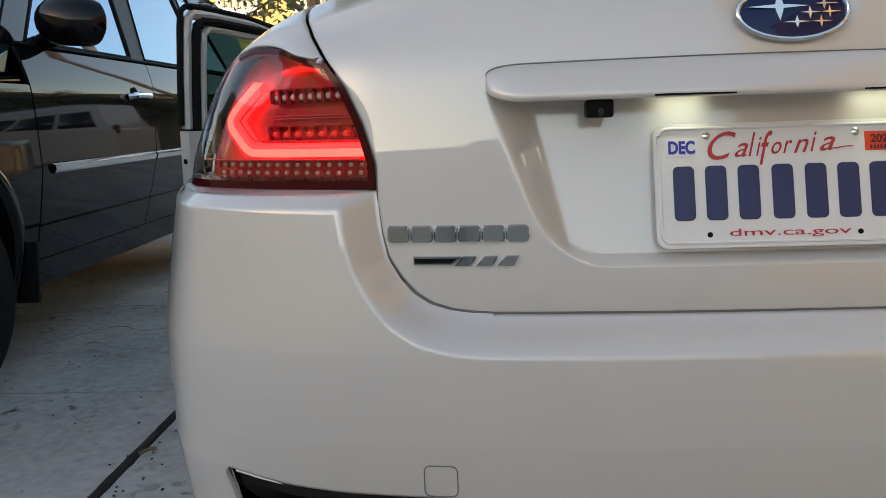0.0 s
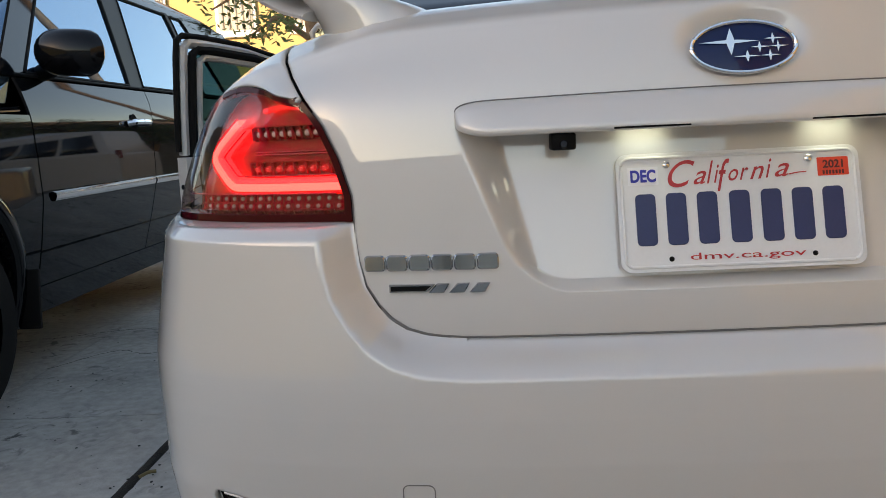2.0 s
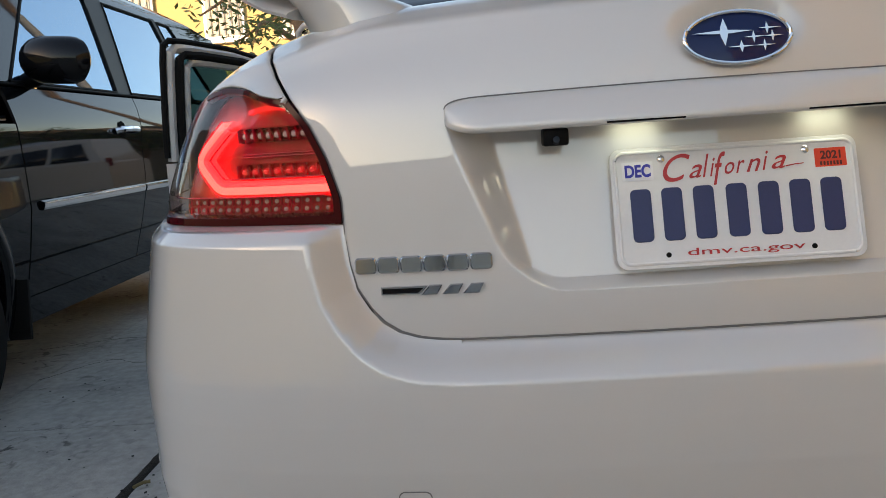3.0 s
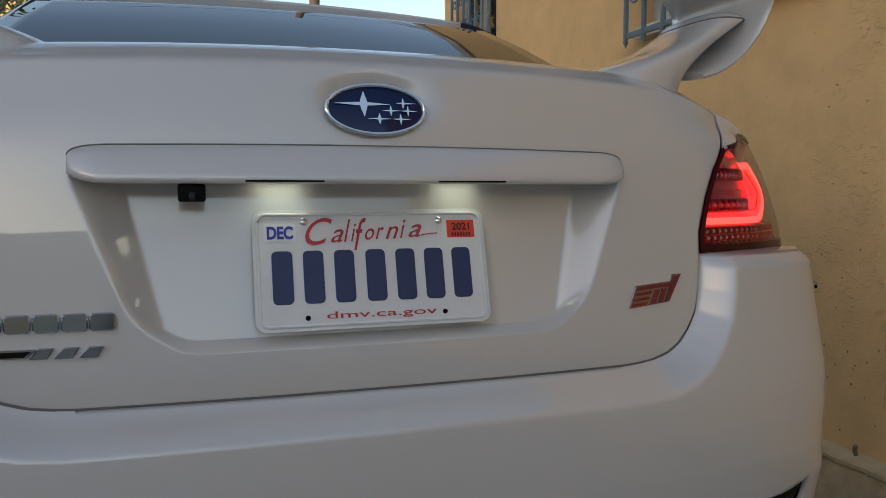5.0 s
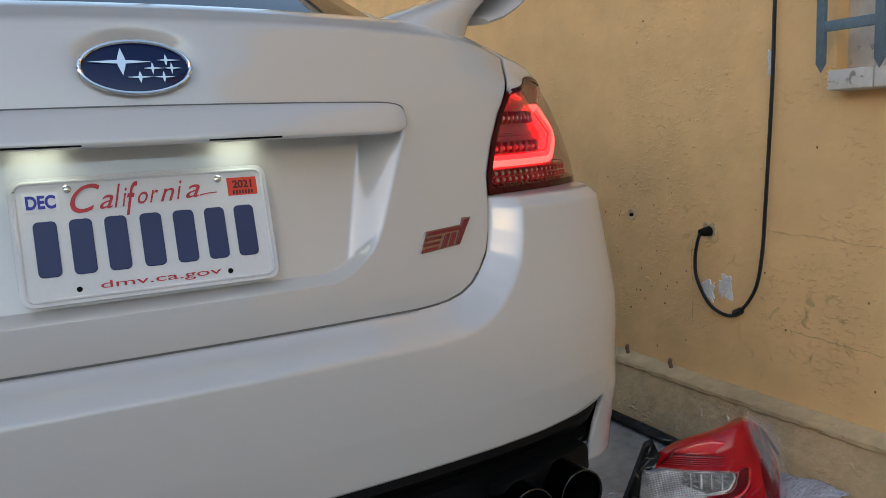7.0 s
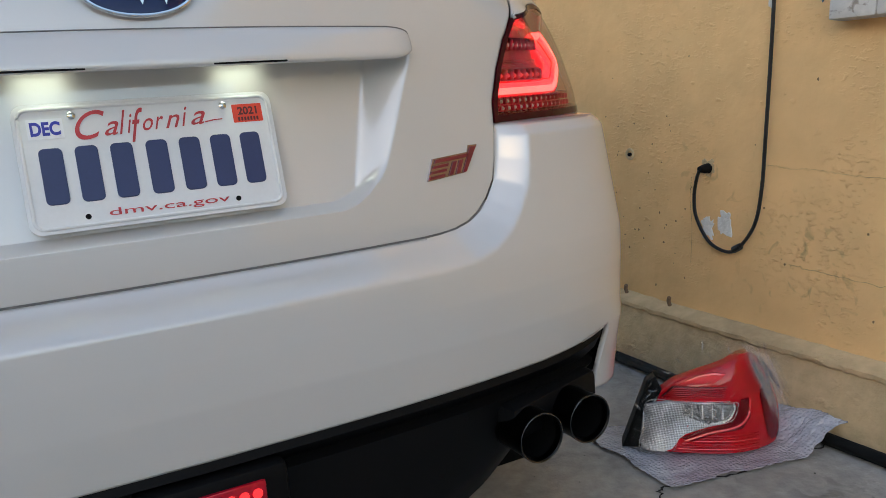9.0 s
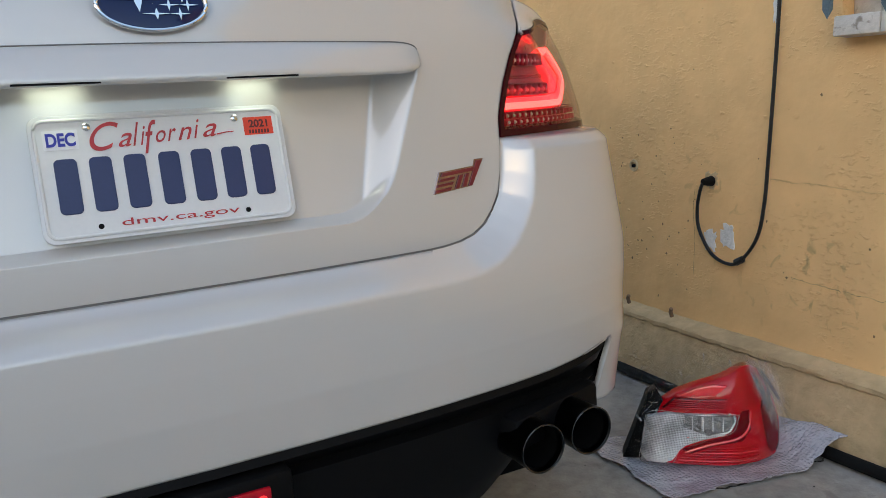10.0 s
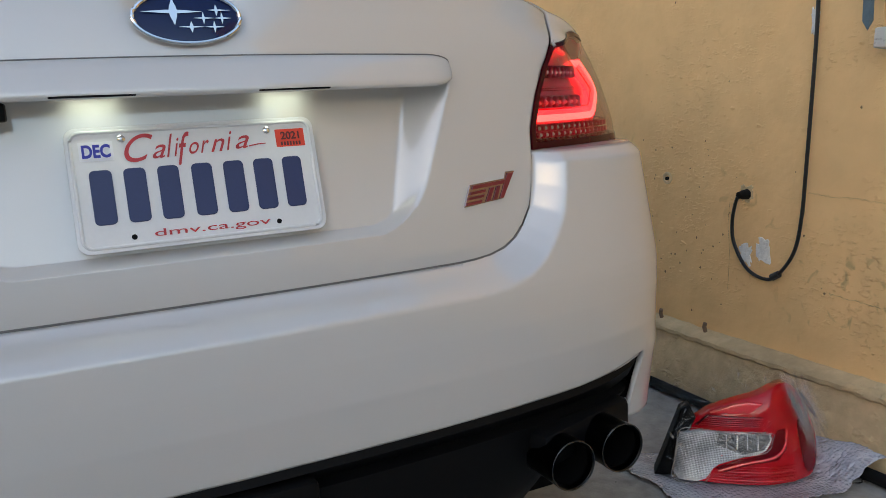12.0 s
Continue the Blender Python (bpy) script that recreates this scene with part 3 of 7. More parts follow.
# black diffuser under the bumper
rows = []
for z, inset in ((0.60, 0.035), (0.53, 0.030), (0.50, 0.018), (0.485, 0.012), (0.470, 0.024), (0.448, 0.046), (0.441, 0.030), (0.40, 0.038), (0.33, 0.055), (0.27, 0.085), (0.23, 0.16)):
    row = []
    ks = [k for k in range(90) if PLAN[k].x < 0.738]
    pts_ = []
    for k in ks:
        q = PLAN[k] + PN[k] * (inset + 0.016 * step(-0.040, -0.018, PLAN[k].y))
        zz = z
        if z >= 0.485:
            edge_ = max(low_edge(k), 0.487)
            zz = min(z, edge_ + 0.03) if z > 0.5 else z + (edge_ - 0.497)
        if z < 0.445:
            lowest = interp(PLAN[k].x, [0, 0.30, 0.46, 0.62, 0.70, 0.75], [0.15, 0.155, 0.24, 0.370, 0.395, 0.40])
            zz = 0.441 - (0.441 - z) * (0.441 - lowest) / 0.211
        pts_.append((max(0.0, q.x), q.y, zz))
    rows.append([(-x, y, z_) for x, y, z_ in pts_[::-1]] + pts_[1:])
diffuser = thick(part("diffuser", grid(rows, flip=True), BLACK_PLASTIC, sedan, "black plastic rear diffuser"), 0.006)

# central fog lamp
fog = part("fog_lamp", box((0, -0.066, 0.425), (0.19, 0.07, 0.085), bevel=0.008), BLACK_PLASTIC, sedan, "central rear fog lamp in a black frame")
part("fog_lens", box((0, -0.100, 0.425), (0.128, 0.010, 0.055), bevel=0.004), LAMP_RED, fog, "lit red fog lamp lens")
for i in range(7):
    for j in range(2):
        part("fog_led", lathe([(0, -0.003), (0.006, -0.002), (0.007, 0.002)], (-0.051 + i * 0.017, -0.106, 0.412 + j * 0.025), (0, 1, 0), 10), FOG_GLOW, fog)

# exhaust tips: outer and inner wall, dark bore
def exhaust(x, z):
    r = 0.0390
    bm_ = lathe([(r * 0.98, 0.16), (r, 0.02), (r * 1.03, 0.004), (r * 1.02, 0.0), (r * 0.95, 0.002), (r * 0.90, 0.012), (r * 0.90, 0.16)], (x, -0.112, z), (0, 1, -0.02), 40)
    ob = part("exhaust_tip", bm_, STEEL, sedan, "round dark steel exhaust tip")
    part("rim", tube([(x + r * math.cos(a_), -0.1125, z + r * math.sin(a_)) for a_ in [k * math.tau / 48 for k in range(49)]], 0.0011, 6, caps=False), RIM_STEEL, ob, "thin polished rim")
    part("bore", lathe([(r * 0.895, 0.0), (r * 0.89, 0.10), (0.0, 0.101)], (x, -0.100, z), (0, 1, -0.02), 28), SOOT, ob)


for x, z in ((0.488, 0.391), (0.582, 0.397), (-0.488, 0.391), (-0.582, 0.397)):
    exhaust(x, z)
for s in (-1, 1):
    part("exhaust_shroud", box((s * 0.548, -0.008, 0.409), (0.205, 0.110, 0.060), Matrix.Rotation(radians(s * 12), 4, "Z") @ Matrix.Rotation(radians(-s * 3), 4, "Y"), bevel=0.014), BLACK_PLASTIC, diffuser)
# garnish bar over the plate
def garnish_rows():
    rows_ = []
    prof = [(1.0155, 0.004), (1.0145, -0.003), (1.011, -0.010), (1.004, -0.015), (0.992, -0.020), (0.980, -0.0245), (0.9735, -0.0265), (0.9700, -0.0255), (0.9685, -0.021), (0.9690, -0.017), (0.982, -0.012), (0.984, 0.048)]
    xs_ = sorted({round(k * 0.0125, 4) for k in range(-25, 26)} | {s * (0.3125 + 0.0425 * math.sin(radians(t))) for s in (-1, 1) for t in range(0, 91, 9)})
    for z, out in prof:
        row = []
        for x in xs_:
            e_ = max(0.0, abs(x) - 0.3125) / 0.0425
            c_ = math.sqrt(max(0.0, 1 - e_ * e_))
            zz = 0.9865 + (z - 0.9865) * (0.45 + 0.55 * c_) + 0.004 * e_ * e_
            zz += -0.0035 * (abs(x) / 0.35) ** 2 * (1 if z > 1.0 else 0)
            row.append((x, face_y(x, 0.99) + 0.006 + (out - 0.006) * (0.35 + 0.65 * c_) if out < 0.02 else face_y(x, 0.99) + out * (0.3 + 0.7 * c_), zz))
        rows_.append(row)
    return rows_


garnish = part("garnish", grid(garnish_rows(), flip=True), PAINT, sedan, "white bar over the number plate", crease=60)
gap_line = [Vector(p) for p in garnish_rows()[0]]
part("garnish_gap", tube([p + Vector((0, -0.0035, 0.0004)) for p in gap_line], 0.0008, 6), SEAM_GREY, garnish)
for s in (-1, 1):
    slot = part("licence_lamp", box((s * 0.117, face_y(0.117, 0.99) - 0.0252, 0.9716), (0.092, 0.004, 0.0024), bevel=0.0008), LINER, sedan, "licence plate lamp in a dark slot")
    part("licence_lens", box((s * 0.117, 0.0005, 0.9805), (0.060, 0.014, 0.003), bevel=0.001), LICENCE_LED, slot, "lit white lamp lens")
    down = new("licence_light", bpy.data.lights.new("licence_light", "AREA"))
    down.data.shape, down.data.size, down.data.size_y = "RECTANGLE", 0.055, 0.010
    down.data.energy, down.data.color, down.data.spread = 0.0034, (0.86, 1.0, 0.74), radians(104)
    down.matrix_world = look((s * 0.117, 0.0005, 0.9780), (s * 0.117, 0.012, 0.90))
# Unseen baffles, added to keep the lenses' glints off the recess sides.
for s in (-1, 1):
    for e_ in (-0.043, 0.043):
        part("lamp_hood", box((s * 0.117 + e_, 0.004, 0.9775), (0.003, 0.030, 0.012)), PAINT, garnish)
cam_box = part("reversing_camera", box((-0.222, face_y(0.222, 0.96) + 0.004, 0.958), (0.031, 0.03, 0.021), bevel=0.003), BLACK_PLASTIC, sedan, "small black reversing camera")
part("camera_lens", lathe([(0, -0.002), (0.004, -0.0015), (0.0055, 0.001), (0.0055, 0.004)], (-0.222, face_y(0.222, 0.96) - 0.012, 0.955), (0, 1, -0.3), 16), MIRROR_BLACK, cam_box)

# oval emblem with plain bright shapes
EM_C, EM_N = Vector((0, face_y(0, 1.06) - 0.001, 1.0600)), Vector((0, -0.96, 0.27)).normalized()
EM_U = Vector((0, 0.27, 0.96)).normalized()


def on_emblem(u, v, h):
    return EM_C + Vector((u, 0, 0)) + EM_U * v + EM_N * h


oval = [(0.0600 * math.cos(radians(t)), 0.0300 * math.sin(radians(t))) for t in range(0, 360, 6)]
dome = bmesh.new()
grid_into(dome, [[on_emblem(u * f, v * f, h) for u, v in oval] for f, h in [(1.0, 0.0), (1.0, 0.0034)] + [(1 - k / 8, 0.0034 + 0.0027 * (1 - (1 - k / 8) ** 2)) for k in range(1, 8)] + [(0.004, 0.0061)]], close_u=True)
bmesh.ops.recalc_face_normals(dome, faces=dome.faces)
emblem = part("emblem", dome, EMBLEM_BLUE, sedan, "dark blue oval emblem with bright plain shapes and chrome rim")
part("emblem_rim", tube([on_emblem(u * 1.045, v * 1.07, 0.0045) for u, v in oval + oval[:1]], 0.0028, 8, caps=False), CHROME, emblem, "chrome rim")


def sparkle(cu, cv, a_, b_, left, right):
    pts_ = []
    arms = [(right, 0), (0, a_), (-left, 0), (0, -b_)]
    for i in range(4):
        p, q = arms[i], arms[(i + 1) % 4]
        for t in (0.0, 0.25, 0.5, 0.75):
            f = 1 - 0.74 * math.sin(math.pi * t) ** 0.8 if t else 1
            pts_.append((cu + (p[0] * (1 - t) + q[0] * t) * f, cv + (p[1] * (1 - t) + q[1] * t) * f))
    return slab_from(pts_, lambda u, v, h: on_emblem(u, v, 0.0062 + h), 0.0012)


part("bright_shape", sparkle(-0.016, 0.006, 0.017, 0.017, 0.038, 0.034), CHROME, emblem)
for cu_, cv_, l_, r_ in ((0.034, 0.008, 0.010, 0.018), (0.018, -0.002, 0.012, 0.014), (0.040, -0.002, 0.010, 0.013), (0.003, -0.013, 0.017, 0.016), (0.030, -0.013, 0.012, 0.013)):
    part("bright_shape", sparkle(cu_, cv_, 0.0075, 0.0075, l_, r_), CHROME, emblem)

# chrome lettering and badges as plain bars
def on_face(u, v, h):
    return Vector((u, face_y(u, v) - h, v))


name_row = part("name_badge", slab_from(round_rect(0.0275, 0.0205, 0.005, 4, -0.4665, 0.8135), on_face, 0.005, 0.0018), BADGE_CHROME, sedan, "row of chrome bars in place of lettering")
for i in range(1, 6):
    part("badge_bar", slab_from(round_rect(0.0275, 0.0205, 0.005, 4, -0.4665 + i * 0.0291, 0.8135), on_face, 0.005, 0.0018), BADGE_CHROME, name_row)
awd = part("drive_badge", slab_from([(-0.449, 0.7760), (-0.400, 0.7760), (-0.389, 0.7860), (-0.449, 0.7860)], on_face, 0.004, 0.001), BADGE_CHROME, sedan, "slim chrome badge with plain bars")
part("badge_inlay", slab_from([(-0.447, 0.7777), (-0.402, 0.7777), (-0.3945, 0.7838), (-0.447, 0.7838)], lambda u, v, h: on_face(u, v, h + 0.004), 0.0006), LINER, awd)
for u0 in (-0.390, -0.364, -0.338):
    part("badge_bar", slab_from([(u0 - 0.008, 0.7745), (u0 + 0.012, 0.7745), (u0 + 0.019, 0.7865), (u0 + 0.003, 0.7865)], on_face, 0.0045, 0.0015), BADGE_CHROME, awd)
SPORT_LINE = [(0.360, 0.796), (0.428, 0.802), (0.452, 0.838), (0.436, 0.838), (0.433, 0.829), (0.372, 0.825)]
sport = part("sport_badge", slab_from([(0.405 + (u - 0.405) * 1.035, 0.814 + (v - 0.814) * 1.08) for u, v in SPORT_LINE], on_face, 0.0022, 0.0008), BADGE_EDGE, sedan, "small dark red badge of plain bars with a metal edge")
for bar_ in ([(0.373, 0.8195), (0.432, 0.8232), (0.4345, 0.8285), (0.376, 0.8248)], [(0.3685, 0.8118), (0.3965, 0.8140), (0.3985, 0.8180), (0.3710, 0.8158)], [(0.3640, 0.8045), (0.3925, 0.8066), (0.3950, 0.8106), (0.3665, 0.8085)], [(0.3605, 0.7968), (0.3880, 0.7990), (0.3905, 0.8032), (0.3625, 0.8010)], [(0.3965, 0.7998), (0.4035, 0.8004), (0.4130, 0.8196), (0.4062, 0.8190)], [(0.4095, 0.8008), (0.4165, 0.8014), (0.4245, 0.8206), (0.4180, 0.8200)], [(0.4220, 0.8016), (0.4285, 0.8022), (0.4500, 0.8378), (0.4395, 0.8378)]):
    part("badge_bar", slab_from(bar_, lambda u, v, h: on_face(u, v, h + 0.0022), 0.0020, 0.0005), BADGE_RED, sport)

# number plate
PL_C, PL_U = Vector((0, -0.015, 0.8625)), Vector((0, 0.252, 0.9677)).normalized()
PL_N = Vector((0, -PL_U.z, PL_U.y))


def on_plate(u, v, h):
    return PL_C + Vector((u, 0, 0)) + PL_U * v + PL_N * h


plate = part("number_plate", slab_from(round_rect(0.3048, 0.1524, 0.014, 6), lambda u, v, h: on_plate(u, v, h - 0.0015), 0.0015, 0.0004), PLATE_WHITE, sedan, "white metal number plate with plain navy bars and red script")
rim = [on_plate(u, v, 0.0005) for u, v in round_rect(0.2925, 0.1400, 0.011, 6)]
part("plate_ridge", tube(rim + rim[:1], 0.0022, 8, caps=False), PLATE_WHITE, plate)
bars = [(-0.1175, 0.0), (-0.0790, 0.0), (-0.0400, 0.0), (0.0005, 0.0), (0.0400, 0.0), (0.0785, 0.0), (0.1165, 0.0)]
for u, v in bars:
    part("number_bar", slab_from(round_rect(0.0255, 0.0665, 0.006, 4, u, v - 0.0095), on_plate, 0.0016, 0.0008), PLATE_NAVY, plate)


def islands(bm_):
    """The separate pieces of a mesh, each as a list of faces."""
    left, out = set(bm_.faces), []
    while left:
        todo, piece = [left.pop()], []
        while todo:
            f = todo.pop()
            piece.append(f)
            for v in f.verts:
                for g in v.link_faces:
                    if g in left:
                        left.discard(g)
                        todo.append(g)
        out.append(piece)
    return out


def plate_text(words, size, width, u, v, mat, name, shear=0.0, turn=0.0, weight=0.0):
    bm_ = text_mesh(words, size, width, 0.0003, shear, weight)
    for w_ in bm_.verts:
        x_, y_ = w_.co.x, w_.co.y + w_.co.x * math.tan(radians(turn))
        w_.co = on_plate(u + x_, v + y_, 0.0009 + w_.co.z)
    for piece in islands(bm_):
        one, seen_ = bmesh.new(), {}
        for f in piece:
            for w_ in f.verts:
                if w_ not in seen_:
                    seen_[w_] = one.verts.new(w_.co)
            one.faces.new([seen_[w_] for w_ in f.verts])
        part(name, one, mat, plate)
    bm_.free()


for letter, u, wide_, tall, v in (("C", -0.0700, 0.035, 0.034, 0.0480), ("a", -0.0470, 0.0165, 0.0165, 0.0420), ("l", -0.0340, 0.0095, 0.029, 0.0485), ("i", -0.0260, 0.0075, 0.023, 0.0460), ("f", -0.0175, 0.0175, 0.041, 0.0440), ("o", -0.0050, 0.0125, 0.0145, 0.0435), ("r", 0.0085, 0.0115, 0.0155, 0.0445), ("n", 0.0245, 0.0180, 0.0160, 0.0450), ("i", 0.0395, 0.0085, 0.024, 0.0500), ("a", 0.0560, 0.0185, 0.0165, 0.0470)):
    plate_text(letter, tall, wide_, u, v, PLATE_RED, "script_letter", 0.42, 2.0, weight=0.002 * tall)
part("script_stroke", slab_from([(0.0640, 0.0405), (0.0760, 0.0425), (0.0860, 0.0430), (0.0860, 0.0440), (0.0755, 0.0437), (0.0640, 0.0420)], on_plate, 0.0012), PLATE_RED, plate)
plate_text("dmv.ca.gov", 0.0115, 0.143, 0.006, -0.0595, PLATE_RED, "small_letter")
part("month_sticker", slab_from(round_rect(0.0385, 0.0235, 0.001, 2, -0.1185, 0.0470), on_plate, 0.0004), STICKER_WHITE, plate)
plate_text("DEC", 0.0165, 0.0320, -0.1185, 0.0470, STICKER_BLUE, "month_letter", weight=0.0006)
part("year_sticker", slab_from(round_rect(0.0385, 0.0235, 0.001, 2, 0.1195, 0.0490), on_plate, 0.0004), STICKER_RED, plate)
plate_text("2021", 0.0105, 0.0250, 0.1195, 0.0520, STICKER_INK, "year_digit", weight=0.0003)
for i in range(7):
    part("sticker_bar", slab_from(round_rect(0.0026, 0.0050, 0.0004, 1, 0.1075 + i * 0.0040, 0.0415), on_plate, 0.0007), STICKER_INK, plate)
for u in (-0.0889, 0.0889):
    sc = part("plate_screw", lathe([(0, -0.0042), (0.0025, -0.004), (0.0046, -0.0025), (0.0052, 0.0)], on_plate(u, 0.0603, 0), -PL_N, 16), CHROME, plate)
    part("plate_hole", lathe([(0, -0.0008), (0.0032, -0.0008), (0.0034, 0.0004)], on_plate(u, -0.0603, 0.0), -PL_N, 14), LINER, plate)

# ---------------------------------------------------------------- tail lamps
LP = smooth_path([(0.493, -0.012, 0), (0.56, 0.006, 0), (0.641, 0.036, 0), (0.702, 0.070, 0), (0.748, 0.108, 0), (0.785, 0.165, 0), (0.813, 0.26, 0), (0.840, 0.38, 0)], 60)
LEAN_Z, LEAN_X = [0.86, 0.90, 0.923, 0.965, 1.0, 1.03, 1.052], [0.0, 0.005, 0.013, 0.030, 0.048, 0.067, 0.077]


def lamp_point(k, z, deep=0.0):
    """Lens surface: k runs from the boot seam round the corner; deep goes inward."""
    p = LP[k]
    f = (k / 59)
    x_in = seam_x(z) + 0.001
    share = (p.x - 0.493) / (0.840 - 0.493)
    base_x = x_in + (p.x - 0.493) * (1 - (x_in - 0.493) / 0.347) - interp(z, LEAN_Z, LEAN_X) * step(0.0, 0.55, share)
    lift = face_y(seam_x(z), z) - face_y(0.493, 0.868)
    q = Vector((base_x, p.y + lift * (1 - 0.4 * share), z))
    if deep:
        a_, b_ = LP[max(0, k - 1)], LP[min(59, k + 1)]
        d = (b_ - a_).normalized()
        q += Vector((-d.y, d.x, 0)) * deep
    return q


def lamp_top(k):
    return TOP_Z[k]


def lamp_top_raw(k):
    return interp(LP[k].x, [0.493, 0.56, 0.641, 0.702, 0.748, 0.785, 0.813, 0.840], [1.0265, 1.0350, 1.0460, 1.0540, 1.0470, 1.025, 0.988, 0.935])


TOP_Z = [lamp_top_raw(k) for k in range(60)]
for _ in range(6):
    TOP_Z = [TOP_Z[0]] + [(TOP_Z[k - 1] + 2 * TOP_Z[k] + TOP_Z[k + 1]) / 4 for k in range(1, 59)] + [TOP_Z[59]]


def lamp_k(x, z):
    ks = [lamp_point(k, z).x for k in range(60)]
    return interp(x, ks, list(range(60)))


def lamp_at(x, z, deep):
    kf = lamp_k(x, z)
    k = min(int(kf), 58)
    return lamp_point(k, z, deep).lerp(lamp_point(k + 1, z, deep), kf - k)


def side(v, s):
    return Vector((v.x * s, v.y, v.z))


def tail_lamp(s):
    # housing behind the front half
    rows_ = [[side(lamp_point(k, LAMP_LOW + (lamp_top(k) - 0.004 - LAMP_LOW) * t, 0.030), s) for k in range(0, 46)] for t in [i / 24 for i in range(25)]]
    body = thick(part("tail_lamp", grid(rows_, flip=s < 0), LAMP_BASE, sedan, "red and smoked LED tail lamp, lit light bar, under a clear lens"), 0.006)
    lens_rows = [[side(lamp_point(k, LAMP_LOW + 0.001 + (lamp_top(k) - LAMP_LOW) * t), s) for k in range(60)] for t in [i / 30 for i in range(31)]]
    lens = part("lens", grid(lens_rows, flip=s < 0), LAMP_LENS, body, "clear outer lens")
    lens.visible_shadow = False
    # dark rim along the seam, foot and top
    def strip(pts_in, w0, w1, name):
        part(name, grid([pts_in(w0), pts_in(w1)], flip=False), LAMP_RIM, body)
    inner = [[side(lamp_at(seam_x(z) + 0.001 + w, z, d_), s) for z in [LAMP_LOW + (1.024 - LAMP_LOW) * i / 30 for i in range(31)]] for w, d_ in ((0.0, 0.034), (0.0, 0.0), (0.0, -0.002), (0.0085, -0.002), (0.0125, 0.006))]
    part("lamp_rim", grid(inner, flip=s > 0), LAMP_RIM, body)
    wall_ = [[side(lamp_at(seam_x(z) + w, z, d_), s) for z in [LAMP_LOW + 0.01 + (1.016 - LAMP_LOW) * i / 30 for i in range(31)]] for w, d_ in ((0.0130, 0.006), (0.0185, 0.031))]
    part("lamp_wall", grid(wall_, flip=s > 0), LAMP_RED, body)
    foot = [[side(lamp_point(k, LAMP_LOW + h, d_), s) for k in range(60)] for h, d_ in ((0.002, 0.034), (0.0, 0.01), (0.0005, -0.0015), (0.0105, -0.0015), (0.0145, 0.010))]
    part("lamp_rim", grid(foot, flip=s < 0), LAMP_RIM, body)
    top = [[side(lamp_point(k, lamp_top(k) - h, d_), s) for k in range(0, 34)] for h, d_ in ((0.011, 0.008), (0.0065, -0.0015), (0.0, -0.0015), (-0.001, 0.03))]
    part("lamp_rim", grid(top, flip=s < 0), LAMP_RIM, body)
    edge_line = [side(lamp_point(k, lamp_top(k), -0.0005), s) for k in range(30, 60)]
    part("lens_edge", tube(edge_line, 0.0014, 6), LAMP_LENS, body)
    # shelf line above the indicator strip
    part("lamp_shelf", tube([side(lamp_point(k, 0.9045, 0.012), s) for k in range(3, 58)], 0.0012, 6), LAMP_RED, body)
    # C-shaped light bar
    path = smooth_path([(0.511, 0, 0.9165), (0.56, 0, 0.9165), (0.652, 0, 0.9165), (0.677, 0, 0.9190), (0.695, 0, 0.935), (0.7095, 0, 0.953), (0.704, 0, 0.967), (0.684, 0, 0.986), (0.667, 0, 1.001)], 60)
    rows_, rows2 = [], []
    for i, p in enumerate(path):
        d = (path[min(i + 1, 59)] - path[max(i - 1, 0)]).normalized()
        n = Vector((-d.z, 0, d.x))
        ring_ = []
        for off, deep in ((-0.0082, 0.028), (-0.0082, 0.012), (-0.0066, 0.010), (0.0012, 0.010), (0.0022, 0.012)):
            q = p + n * off
            ring_.append(side(lamp_at(q.x, q.z, deep), s))
        rows_.append(ring_)
        rows2.append([side(lamp_at((p + n * off).x, (p + n * off).z, deep), s) for off, deep in ((0.0022, 0.0122), (0.0032, 0.0116), (0.0078, 0.013), (0.0094, 0.016), (0.0094, 0.028))])
    part("light_bar", grid(rows_, flip=s > 0), LIGHT_BAR, body, "glowing pale red light bar")
    part("inner_light_bar", grid(rows2, flip=s > 0), LIGHT_BAR_DEEP, body, "deeper red inner half of the light bar")
    # red trim lines inside and outside the bar
    for off in (-0.0125, 0.0128):
        line = []
        for i, p in enumerate(path):
            d = (path[min(i + 1, 59)] - path[max(i - 1, 0)]).normalized()
            q = p + Vector((-d.z, 0, d.x)) * off
            line.append(side(lamp_at(q.x, max(q.z, 0.9055), 0.014), s))
        part("bar_trim", tube(line, 0.0012, 6), LAMP_RED, body)
    # red panel inside the bar
    panel = [[side(lamp_at(0.512 + (0.150 - 0.05 * t) * i / 20 + 0.022 * t, 0.922 + 0.088 * t, 0.0275), s) for i in range(21)] for t in [j / 12 for j in range(13)]]
    part("inner_panel", grid(panel, flip=s < 0), LAMP_PANEL, body, "dark red panel inside the light bar")
    # upper reflector at the top, its returned light imitated by a faint glow
    rows_ = []
    for i in range(24):
        x = 0.560 + 0.070 * i / 23
        rows_.append([side(lamp_at(x, z_ + 0.004 * math.sin(i / 23 * math.pi), dp), s) for z_, dp in ((1.0130, 0.024), (1.0140, 0.016), (1.0200, 0.016), (1.0210, 0.024))])
    part("upper_reflector", grid(rows_, flip=s > 0), UPPER_GLOW, body, "red upper reflector with an added faint glow")
    # rows of small lamps in angled cups
    for z, x0, x1, n, mt in ((0.9385, 0.520, 0.642, 8, GLOW_RED), (0.9860, 0.546, 0.640, 8, LED_CHIP)):
        shelf_rows = [[side(lamp_at(x0 - 0.006 + (x1 - x0 + 0.012) * i / 20, z + dz, dp), s) for i in range(21)] for dz, dp in ((-0.010, 0.016), (-0.008, 0.027), (0.007, 0.027), (0.009, 0.014), (0.0105, 0.014))]
